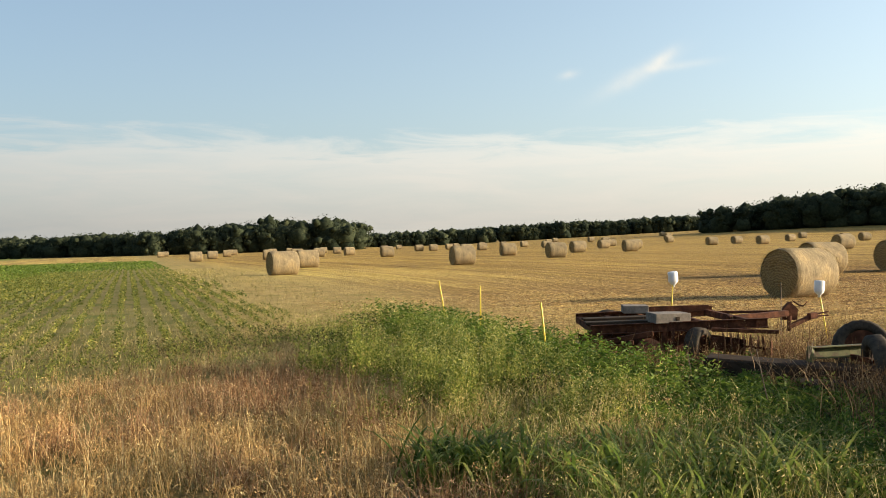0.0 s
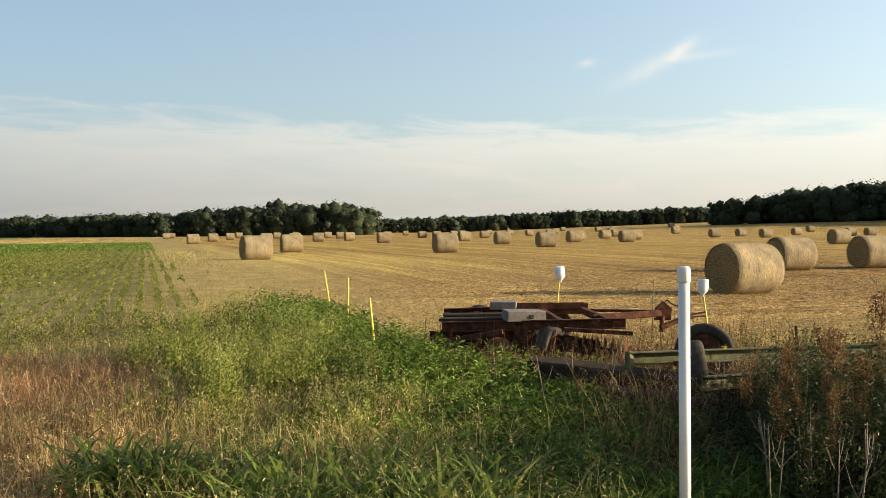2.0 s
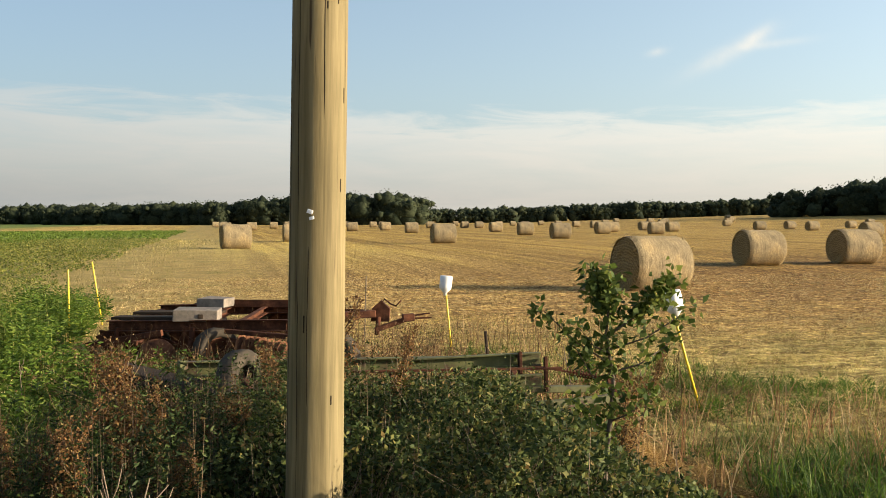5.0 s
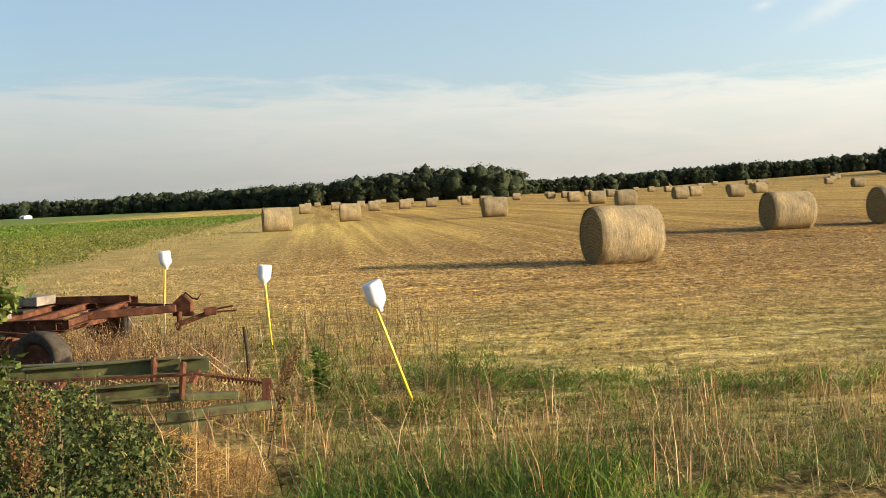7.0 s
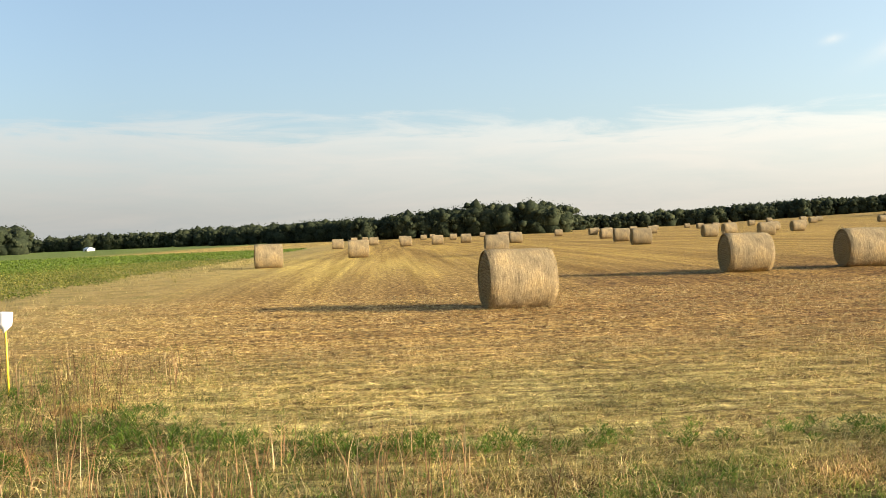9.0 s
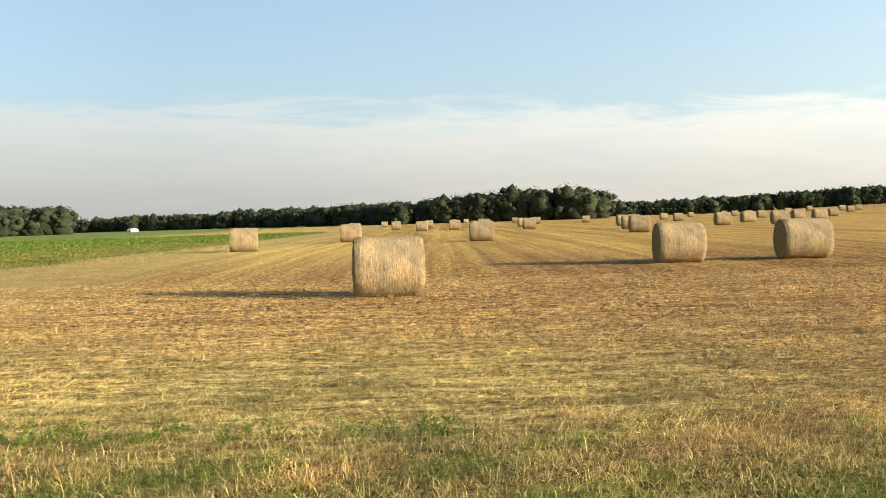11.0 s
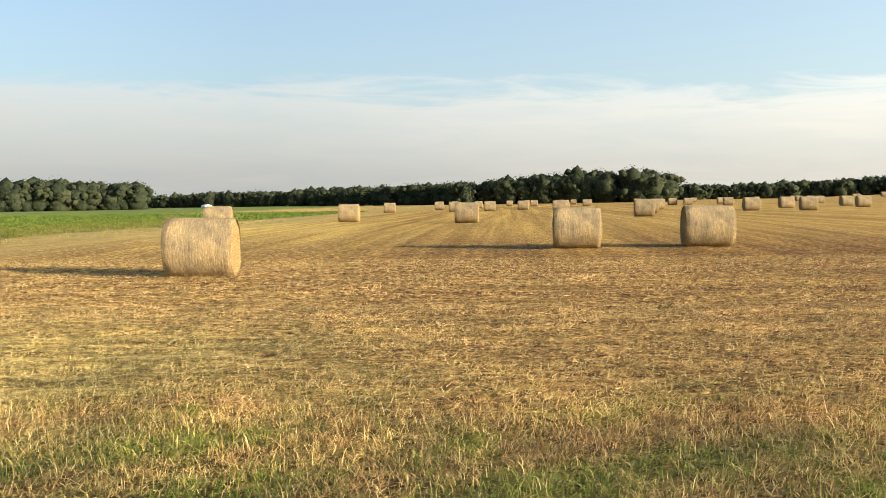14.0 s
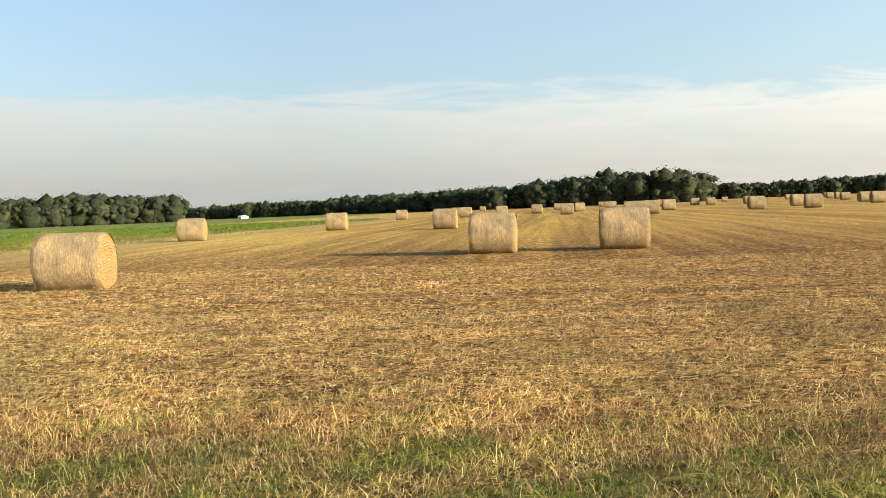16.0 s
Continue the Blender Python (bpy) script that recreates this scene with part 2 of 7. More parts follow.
    pit_shade = ramp(nt, lump.outputs["Fac"], [(0.38, (0.30, 0.25, 0.20)), (0.48, (0.86, 0.83, 0.79)), (0.61, (1.40, 1.37, 1.28))])
    lying = mix(nt, 1.0, lying, pit_shade.outputs[0], "MULTIPLY")
    lying = mix(nt, 0.75, lying, brown.outputs[0], "MULTIPLY")
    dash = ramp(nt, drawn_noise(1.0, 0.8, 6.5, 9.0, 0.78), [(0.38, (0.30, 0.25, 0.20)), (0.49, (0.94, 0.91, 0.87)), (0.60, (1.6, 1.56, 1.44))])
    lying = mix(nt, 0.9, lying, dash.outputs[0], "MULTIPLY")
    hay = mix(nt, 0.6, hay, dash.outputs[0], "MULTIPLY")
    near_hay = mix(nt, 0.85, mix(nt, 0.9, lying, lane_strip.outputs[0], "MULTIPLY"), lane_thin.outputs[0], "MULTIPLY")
    far_hay = mix(nt, 0.5, hay, mix(nt, 1.0, hay, pit_shade.outputs[0], "MULTIPLY"))
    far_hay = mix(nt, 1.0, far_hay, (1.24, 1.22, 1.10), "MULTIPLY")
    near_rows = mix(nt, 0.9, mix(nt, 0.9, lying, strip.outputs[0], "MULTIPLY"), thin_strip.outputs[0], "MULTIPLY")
    # past the standing stubble the colour carries the straw, lightened for the grazing sun
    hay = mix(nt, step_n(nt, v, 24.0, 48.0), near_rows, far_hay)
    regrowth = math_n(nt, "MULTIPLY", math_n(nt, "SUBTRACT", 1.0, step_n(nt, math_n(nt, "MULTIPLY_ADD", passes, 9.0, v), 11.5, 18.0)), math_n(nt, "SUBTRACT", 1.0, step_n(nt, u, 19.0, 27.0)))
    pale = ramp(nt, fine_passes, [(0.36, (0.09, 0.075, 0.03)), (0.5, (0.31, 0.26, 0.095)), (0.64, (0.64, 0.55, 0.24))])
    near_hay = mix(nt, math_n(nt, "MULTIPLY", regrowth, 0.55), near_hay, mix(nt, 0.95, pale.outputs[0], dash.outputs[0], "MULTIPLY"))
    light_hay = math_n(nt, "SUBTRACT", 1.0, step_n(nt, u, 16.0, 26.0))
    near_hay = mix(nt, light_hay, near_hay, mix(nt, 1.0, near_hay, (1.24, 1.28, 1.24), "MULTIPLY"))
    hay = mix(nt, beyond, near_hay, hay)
    # the crop field: soil between rows, green
    soil = ramp(nt, mid.outputs["Fac"], [(0.34, (0.105, 0.105, 0.03)), (0.46, (0.20, 0.155, 0.062)), (0.66, (0.31, 0.225, 0.11))])
    crop = ramp(nt, big.outputs["Fac"], [(0.3, (0.085, 0.135, 0.024)), (0.7, (0.15, 0.205, 0.04))])
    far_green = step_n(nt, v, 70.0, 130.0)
    closed = math_n(nt, "MULTIPLY", math_n(nt, "SUBTRACT", 1.0, step_n(nt, u, -6.0, 1.0)), step_n(nt, v, 24.0, 34.0))
    closed = math_n(nt, "MAXIMUM", math_n(nt, "MULTIPLY", closed, 0.85), math_n(nt, "MULTIPLY_ADD", far_green, 0.55, 0.3))
    soy = mix(nt, closed, soil.outputs[0], crop.outputs[0])
    # the crop rows end before a mown strip
    ended = math_n(nt, "MULTIPLY", step_n(nt, math_n(nt, "MULTIPLY_ADD", big.outputs["Fac"], 30.0, math_n(nt, "ADD", v, -15.0)), 132.0, 150.0), step_n(nt, u, -44.0, -24.0))
    soy = mix(nt, ended, soy, far_hay)
    wob = math_n(nt, "MULTIPLY_ADD", mid.outputs["Fac"], 4.0, -2.0)
    wob = math_n(nt, "ADD", wob, math_n(nt, "MULTIPLY_ADD", big.outputs["Fac"], 6.0, -3.0))
    uu = math_n(nt, "ADD", u, wob)
    hay = mix(nt, math_n(nt, "SUBTRACT", 1.0, step_n(nt, math_n(nt, "MULTIPLY_ADD", v, 0.12, u), 15.0, 27.0)), hay, mix(nt, 1.0, hay, (1.16, 1.2, 1.2), "MULTIPLY"))
    # hay dried browner towards the east
    hay = mix(nt, math_n(nt, "MULTIPLY", step_n(nt, math_n(nt, "MULTIPLY_ADD", v, 0.3, uu), 20.0, 44.0), 0.85), hay, mix(nt, 1.0, hay, (0.80, 0.73, 0.66), "MULTIPLY"))
    is_hay = step_n(nt, uu, 2.2, 6.2)
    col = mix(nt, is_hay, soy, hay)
    # grassy margin between the fields
    band = math_n(nt, "MULTIPLY", step_n(nt, uu, 1.4, 3.4), math_n(nt, "SUBTRACT", 1.0, step_n(nt, uu, 5.6, 12.0)))
    margin = ramp(nt, mid.outputs["Fac"], [(0.3, (0.19, 0.175, 0.055)), (0.5, (0.31, 0.23, 0.085)), (0.7, (0.42, 0.315, 0.13))])
    col = mix(nt, math_n(nt, "MULTIPLY", band, 0.8), col, margin.outputs[0])
    # verge: soil and thatch under the grass
    vv = math_n(nt, "MULTIPLY_ADD", wob, 0.5, v)
    verge = math_n(nt, "SUBTRACT", 1.0, step_n(nt, vv, 3.8, 5.6))
    thatch = ramp(nt, fine.outputs["Fac"], [(0.3, (0.08, 0.075, 0.024)), (0.7, (0.30, 0.255, 0.09))])
    col = mix(nt, verge, col, mix(nt, 0.8, mix(nt, 1.0, mix(nt, 0.4, thatch.outputs[0], mat.outputs[0]), pit_shade.outputs[0], "MULTIPLY"), dash.outputs[0], "MULTIPLY"))
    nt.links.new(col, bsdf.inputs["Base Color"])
    bsdf.inputs["Roughness"].default_value = 0.95
    bsdf.inputs["Specular IOR Level"].default_value = 0.1
    hgt = math_n(nt, "ADD", math_n(nt, "MULTIPLY", fine.outputs["Fac"], 0.05), math_n(nt, "MULTIPLY", cross, 0.08))
    hgt = math_n(nt, "ADD", hgt, math_n(nt, "MULTIPLY", strokes, 0.03))
    hgt = math_n(nt, "ADD", hgt, math_n(nt, "MULTIPLY", lump.outputs["Fac"], 0.09))
    b = node(nt, "ShaderNodeBump", [(hgt, "Height")], Strength=0.9, Distance=1.0)
    nt.links.new(b.outputs[0], bsdf.inputs["Normal"])
    return m


def rough_material(name, stops, scale=6.0, rough=0.8, metal=0.0, bump=0.004, stretch=(1, 1, 1), spec=0.4, coarse=None):
    """A weathered surface: fine grain times coarse stains, with relief."""
    m, nt, bsdf = nodes_of(name)
    tco = nt.nodes.new("ShaderNodeTexCoord")
    mpg = node(nt, "ShaderNodeMapping", [(tco.outputs["Object"], "Vector")], Scale=stretch)
    a = node(nt, "ShaderNodeTexNoise", [(mpg.outputs[0], "Vector")], Scale=scale, Detail=8.0, Roughness=0.65)
    c = node(nt, "ShaderNodeTexNoise", [(tco.outputs["Object"], "Vector")], Scale=scale * 0.22, Detail=5.0)
    r = ramp(nt, a.outputs["Fac"], stops)
    st = ramp(nt, c.outputs["Fac"], coarse or [(0.3, (0.7, 0.7, 0.7)), (0.7, (1.15, 1.12, 1.1))])
    nt.links.new(mix(nt, 1.0, r.outputs[0], st.outputs[0], "MULTIPLY"), bsdf.inputs["Base Color"])
    bsdf.inputs["Roughness"].default_value, bsdf.inputs["Metallic"].default_value = rough, metal
    bsdf.inputs["Specular IOR Level"].default_value = spec
    b = node(nt, "ShaderNodeBump", [(a.outputs["Fac"], "Height")], Strength=0.8, Distance=bump)
    nt.links.new(b.outputs[0], bsdf.inputs["Normal"])
    return m


def bale_side_material():
    m, nt, bsdf = nodes_of("net_wrapped_hay")
    tco = nt.nodes.new("ShaderNodeTexCoord")
    p = tco.outputs["Object"]
    # winding round the axis (x): fine stripes across x, long streaks round it
    mpg = node(nt, "ShaderNodeMapping", [(p, "Vector")], Scale=(10.0, 1.5, 1.5))
    a = node(nt, "ShaderNodeTexNoise", [(mpg.outputs[0], "Vector")], Scale=3.4, Detail=9.0, Roughness=0.7, Distortion=0.4)
    g = node(nt, "ShaderNodeTexNoise", [(p, "Vector")], Scale=26.0, Detail=6.0, Roughness=0.7)
    c = node(nt, "ShaderNodeTexNoise", [(p, "Vector")], Scale=1.6, Detail=6.0, Roughness=0.6)
    r = ramp(nt, a.outputs["Fac"], [(0.28, (0.152, 0.122, 0.078)), (0.5, (0.245, 0.202, 0.127)), (0.72, (0.372, 0.312, 0.205))])
    gr = ramp(nt, g.outputs["Fac"], [(0.3, (0.72, 0.69, 0.65)), (0.7, (1.2, 1.18, 1.12))])
    st = ramp(nt, c.outputs["Fac"], [(0.32, (0.66, 0.66, 0.70)), (0.5, (0.98, 0.97, 0.95)), (0.66, (1.24, 1.17, 1.02))])
    oi = nt.nodes.new("ShaderNodeObjectInfo")
    tint = ramp(nt, oi.outputs["Random"], [(0.0, (0.85, 0.84, 0.82)), (1.0, (1.12, 1.08, 1.0))])
    col = mix(nt, 1.0, r.outputs[0], gr.outputs[0], "MULTIPLY")
    col = mix(nt, 1.0, col, st.outputs[0], "MULTIPLY")
    col = mix(nt, 1.0, col, tint.outputs[0], "MULTIPLY")
    nt.links.new(col, bsdf.inputs["Base Color"])
    bsdf.inputs["Roughness"].default_value = 0.85
    bsdf.inputs["Specular IOR Level"].default_value = 0.15
    hgt = math_n(nt, "ADD", a.outputs["Fac"], math_n(nt, "MULTIPLY", g.outputs["Fac"], 0.7))
    b = node(nt, "ShaderNodeBump", [(hgt, "Height")], Strength=0.9, Distance=0.014)
    nt.links.new(b.outputs[0], bsdf.inputs["Normal"])
    return m


def bale_end_material():
    m, nt, bsdf = nodes_of("rolled_hay_end")
    tco = nt.nodes.new("ShaderNodeTexCoord")
    p = tco.outputs["Object"]
    s = node(nt, "ShaderNodeSeparateXYZ", [(p, 0)])
    flat = node(nt, "ShaderNodeCombineXYZ", [(s.outputs["Y"], "Y"), (s.outputs["Z"], "Z")])
    w = nt.nodes.new("ShaderNodeTexWave")
    w.wave_type, w.rings_direction = "RINGS", "X"
    for k, val in (("Scale", 4.2), ("Distortion", 9.0), ("Detail", 5.0), ("Detail Scale", 2.0)):
        w.inputs[k].default_value = val
    nt.links.new(flat.outputs[0], w.inputs["Vector"])
    g = node(nt, "ShaderNodeTexNoise", [(p, "Vector")], Scale=24.0, Detail=7.0, Roughness=0.75)
    r = ramp(nt, g.outputs["Fac"], [(0.25, (0.13, 0.088, 0.038)), (0.5, (0.29, 0.205, 0.090)), (0.75, (0.47, 0.35, 0.17))])
    ring = ramp(nt, w.outputs["Fac"], [(0.0, (0.66, 0.62, 0.57)), (0.6, (1.10, 1.08, 1.02))])
    nt.links.new(mix(nt, 1.0, r.outputs[0], ring.outputs[0], "MULTIPLY"), bsdf.inputs["Base Color"])
    bsdf.inputs["Roughness"].default_value = 0.9
    bsdf.inputs["Specular IOR Level"].default_value = 0.1
    hgt = math_n(nt, "ADD", math_n(nt, "MULTIPLY", w.outputs["Fac"], 0.7), g.outputs["Fac"])
    b = node(nt, "ShaderNodeBump", [(hgt, "Height")], Strength=1.0, Distance=0.035)
    nt.links.new(b.outputs[0], bsdf.inputs["Normal"])
    return m


def plain(name, color, rough=0.5, metal=0.0, spec=0.5, grime=0.25, scale=9.0):
    c = np.array(color)
    return rough_material(name, [(0.3, tuple(c * (1 - grime))), (0.6, tuple(c)), (0.85, tuple(np.minimum(c * 1.06, 1)))], scale, rough, metal, 0.001, spec=spec,
                          coarse=[(0.3, (1 - grime, 1 - grime, 1 - grime * 1.1)), (0.65, (1.04, 1.03, 1.02))])


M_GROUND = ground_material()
M_BALE, M_BALE_END = bale_side_material(), bale_end_material()
M_LOOSE = leaf_material("loose_straw", [(0.0, (0.16, 0.11, 0.05)), (0.5, (0.29, 0.22, 0.115)), (1.0, (0.46, 0.36, 0.20))], 0.8, 0.2)
M_STUBBLE = leaf_material("hay_stubble", [(0.0, (0.09, 0.05, 0.023)), (0.3, (0.25, 0.155, 0.07)), (0.6, (0.46, 0.325, 0.152)), (0.86, (0.78, 0.62, 0.35)), (1.0, (0.40, 0.36, 0.11))], 0.8, 0.25)
M_DRY = leaf_material("dry_grass", [(0.0, (0.13, 0.068, 0.035)), (0.35, (0.28, 0.15, 0.075)), (0.75, (0.45, 0.27, 0.14)), (1.0, (0.68, 0.52, 0.32))], 0.8, 0.3)
M_GRASS = leaf_material("green_grass", [(0.0, (0.06, 0.10, 0.016)), (0.4, (0.13, 0.19, 0.032)), (0.8, (0.24, 0.29, 0.06)), (1.0, (0.46, 0.42, 0.16))], 0.55, 0.42)
M_MIXED = leaf_material("yellowing_grass", [(0.0, (0.08, 0.09, 0.02)), (0.3, (0.23, 0.205, 0.058)), (0.65, (0.44, 0.35, 0.13)), (1.0, (0.80, 0.66, 0.34))], 0.7, 0.35)
M_TAWNY = leaf_material("tawny_stems", [(0.0, (0.09, 0.05, 0.024)), (0.4, (0.32, 0.195, 0.088)), (0.8, (0.52, 0.36, 0.175)), (1.0, (0.72, 0.56, 0.33))], 0.8, 0.3)
M_GOLD = leaf_material("golden_grass", [(0.0, (0.17, 0.10, 0.04)), (0.35, (0.40, 0.25, 0.105)), (0.75, (0.64, 0.44, 0.20)), (1.0, (0.86, 0.70, 0.40))], 0.8, 0.35)
M_WEED = leaf_material("weed_leaf", [(0.0, (0.04, 0.08, 0.012)), (0.5, (0.085, 0.15, 0.022)), (1.0, (0.19, 0.25, 0.042))], 0.6, 0.4)
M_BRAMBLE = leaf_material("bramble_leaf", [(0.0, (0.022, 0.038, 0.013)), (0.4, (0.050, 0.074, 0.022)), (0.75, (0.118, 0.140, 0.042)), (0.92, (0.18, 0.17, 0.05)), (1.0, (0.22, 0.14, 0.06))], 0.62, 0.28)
M_DOCK = leaf_material("dock_seed", [(0.0, (0.085, 0.042, 0.02)), (0.4, (0.18, 0.09, 0.038)), (0.75, (0.30, 0.165, 0.07)), (1.0, (0.25, 0.20, 0.08))], 0.85, 0.35)
M_DOCKLEAF = leaf_material("withered_leaf", [(0.0, (0.022, 0.04, 0.011)), (0.5, (0.05, 0.06, 0.019)), (1.0, (0.13, 0.09, 0.036))], 0.7, 0.25)
M_BROAD = leaf_material("broad_grass", [(0.0, (0.08, 0.13, 0.024)), (0.6, (0.18, 0.24, 0.045)), (1.0, (0.36, 0.38, 0.10))], 0.5, 0.5)
M_FLOWER = leaf_material("pale_flower", [(0.0, (0.32, 0.34, 0.11)), (0.5, (0.44, 0.43, 0.18)), (1.0, (0.56, 0.54, 0.30))], 0.7, 0.3)
M_SOY = leaf_material("soybean_leaf", [(0.0, (0.07, 0.095, 0.016)), (0.5, (0.155, 0.175, 0.034)), (1.0, (0.31, 0.28, 0.085))], 0.55, 0.35)
M_CROP = leaf_material("closed_crop_leaf", [(0.0, (0.075, 0.125, 0.018)), (0.5, (0.125, 0.19, 0.03)), (1.0, (0.19, 0.25, 0.048))], 0.6, 0.4)
M_TREE = leaf_material("tree_leaf", [(0.0, (0.032, 0.044, 0.028)), (0.5, (0.048, 0.062, 0.037)), (1.0, (0.070, 0.082, 0.045))], 0.95, 0.4)
M_FEATHER = leaf_material("feathery_weed", [(0.0, (0.075, 0.11, 0.018)), (0.5, (0.20, 0.235, 0.042)), (1.0, (0.46, 0.43, 0.12))], 0.6, 0.45)
M_SAPLING = leaf_material("sapling_leaf", [(0.0, (0.04, 0.068, 0.014)), (0.5, (0.095, 0.135, 0.027)), (1.0, (0.21, 0.24, 0.06))], 0.6, 0.35)
M_STALK = rough_material("dry_stalk", [(0.3, (0.11, 0.08, 0.052)), (0.7, (0.25, 0.19, 0.13))], 14.0, 0.85)
M_MAT = leaf_material("straw_mat", [(0.0, (0.18, 0.095, 0.035)), (0.5, (0.42, 0.265, 0.10)), (1.0, (0.68, 0.49, 0.21))], 0.8, 0.3)
M_BROWN = leaf_material("dead_weed", [(0.0, (0.06, 0.034, 0.018)), (0.5, (0.17, 0.10, 0.05)), (0.85, (0.30, 0.195, 0.105)), (1.0, (0.46, 0.34, 0.2))], 0.85, 0.25)
M_STEM = rough_material("brown_stem", [(0.3, (0.05, 0.035, 0.02)), (0.7, (0.13, 0.085, 0.045))], 14.0, 0.85)
M_BRUSH = leaf_material("brush_leaf", [(0.0, (0.018, 0.034, 0.009)), (0.5, (0.042, 0.068, 0.017)), (0.9, (0.085, 0.11, 0.028)), (0.97, (0.12, 0.10, 0.036)), (1.0, (0.18, 0.12, 0.05))], 0.6, 0.25)
M_BARK = rough_material("bark", [(0.3, (0.06, 0.045, 0.03)), (0.7, (0.14, 0.11, 0.08))], 9.0, 0.9, bump=0.02)
M_RUST = rough_material("rusty_steel", [(0.25, (0.026, 0.012, 0.008)), (0.5, (0.078, 0.032, 0.018)), (0.75, (0.18, 0.075, 0.038))], 9.0, 0.92, 0.0, 0.003, spec=0.12)
# rust colour lightened for blades that catch the low sun
M_RUST_LIT = rough_material("sunlit_rust", [(0.25, (0.036, 0.017, 0.011)), (0.5, (0.105, 0.047, 0.025)), (0.75, (0.20, 0.098, 0.05))], 11.0, 0.92, 0.0, 0.003, spec=0.12)
M_RUBBER = rough_material("old_rubber", [(0.3, (0.024, 0.021, 0.017)), (0.7, (0.082, 0.068, 0.05))], 12.0, 0.95, bump=0.003, spec=0.1)
M_GREENPAINT = rough_material("faded_green_paint", [(0.38, (0.07, 0.038, 0.02)), (0.48, (0.085, 0.088, 0.030)), (0.75, (0.145, 0.145, 0.05))], 7.0, 0.75, 0.0, 0.002)
M_CONCRETE = rough_material("old_concrete", [(0.3, (0.11, 0.095, 0.078)), (0.7, (0.25, 0.21, 0.165))], 14.0, 0.9, bump=0.004)
M_TIMBER = rough_material("weathered_timber", [(0.3, (0.022, 0.016, 0.011)), (0.7, (0.065, 0.047, 0.032))], 7.0, 0.95, bump=0.006, stretch=(0.2, 2, 2), spec=0.1)
M_YELLOW = plain("yellow_fibreglass", (0.80, 0.56, 0.03), 0.45, grime=0.18)
M_JUG = plain("white_plastic", (0.76, 0.77, 0.78), 0.35, grime=0.15)
M_PVC = plain("white_pvc", (0.78, 0.75, 0.67), 0.35, grime=0.14, scale=5.0)
M_DARK = plain("dark_crack", (0.03, 0.022, 0.014), 0.9, spec=0.1)
M_METALROOF = plain("white_metal_sheet", (0.78, 0.79, 0.80), 0.4)

# ---------------------------------------------------------------- mesh helpers
def shade_smooth(me):
    me.polygons.foreach_set("use_smooth", [True] * len(me.polygons))


def part(name, bm, material, parent=None, label="", smooth_it=True):
    me = bpy.data.meshes.new(name)
    bm.to_mesh(me)
    bm.free()
    me.materials.append(material)
    if smooth_it:
        shade_smooth(me)
    ob = new(name, me)
    if parent is not None:
        ob.parent = parent
    if label:
        ob["label"] = label
    return ob


def np_part(name, verts, faces, material, parent=None, label="", smooth_it=False):
    """A mesh from arrays: verts n x 3, faces m x 3 or m x 4."""
    verts, faces = np.asarray(verts, np.float32), np.asarray(faces, np.int32)
    me = bpy.data.meshes.new(name)
    me.vertices.add(len(verts))
    me.vertices.foreach_set("co", verts.ravel())
    k = faces.shape[1]
    me.loops.add(faces.size)
    me.loops.foreach_set("vertex_index", faces.ravel())
    me.polygons.add(len(faces))
    me.polygons.foreach_set("loop_start", np.arange(0, faces.size, k, dtype=np.int32))
    me.materials.append(material)
    me.update(calc_edges=True)
    if smooth_it:
        shade_smooth(me)
    ob = new(name, me)
    if parent is not None:
        ob.parent = parent
    if label:
        ob["label"] = label
    return ob


def thing(name, m, label, category, group="", kind=""):
    e = new(name)
    e.empty_display_size = 0.2
    e.matrix_basis = m
    return tagged(e, label, category, group, kind)


def box(bm, size, at=(0, 0, 0), turn=(0, 0, 0), bevel=0.0):
    m = pose(*at, *turn) @ Matrix.Diagonal((*size, 1))
    r = bmesh.ops.create_cube(bm, size=1.0, matrix=m)
    if bevel:
        es = {e for v in r["verts"] for e in v.link_edges}
        bmesh.ops.bevel(bm, geom=list(es), offset=bevel, segments=2, affect="EDGES", profile=0.6)
    return bm


def tube(bm, points, radii, sides=10, cap=True):
    """A tapered tube along points."""
    pts = [Vector(p) for p in points]
    rings = []
    for i, p in enumerate(pts):
        d = (pts[min(i + 1, len(pts) - 1)] - pts[max(i - 1, 0)]).normalized()
        a = d.orthogonal().normalized() if abs(d.z) < 0.95 else Vector((1, 0, 0))
        a = (a - d * a.dot(d)).normalized()
        b = d.cross(a)
        rings.append([bm.verts.new(p + (a * math.cos(2 * math.pi * k / sides) + b * math.sin(2 * math.pi * k / sides)) * radii[i]) for k in range(sides)])
    for r0, r1 in zip(rings, rings[1:]):
        for k in range(sides):
            bm.faces.new((r0[k], r0[(k + 1) % sides], r1[(k + 1) % sides], r1[k]))
    if cap:
        bm.faces.new(rings[0][::-1])
        bm.faces.new(rings[-1])
    return bm


def lathe(bm, profile, sides=20, m=Matrix.Identity(4)):
    """Turn a profile of (radius, z) round z."""
    rings = [[bm.verts.new(m @ Vector((r * math.cos(2 * math.pi * k / sides), r * math.sin(2 * math.pi * k / sides), z))) for k in range(sides)] for r, z in profile]
    for r0, r1 in zip(rings, rings[1:]):
        for k in range(sides):
            bm.faces.new((r0[k], r0[(k + 1) % sides], r1[(k + 1) % sides], r1[k]))
    bm.faces.new(rings[0][::-1])
    bm.faces.new(rings[-1])
    return bm


RNG = np.random.default_rng(7)


def unit(v):
    return v / np.maximum(np.linalg.norm(v, axis=-1, keepdims=True), 1e-9)


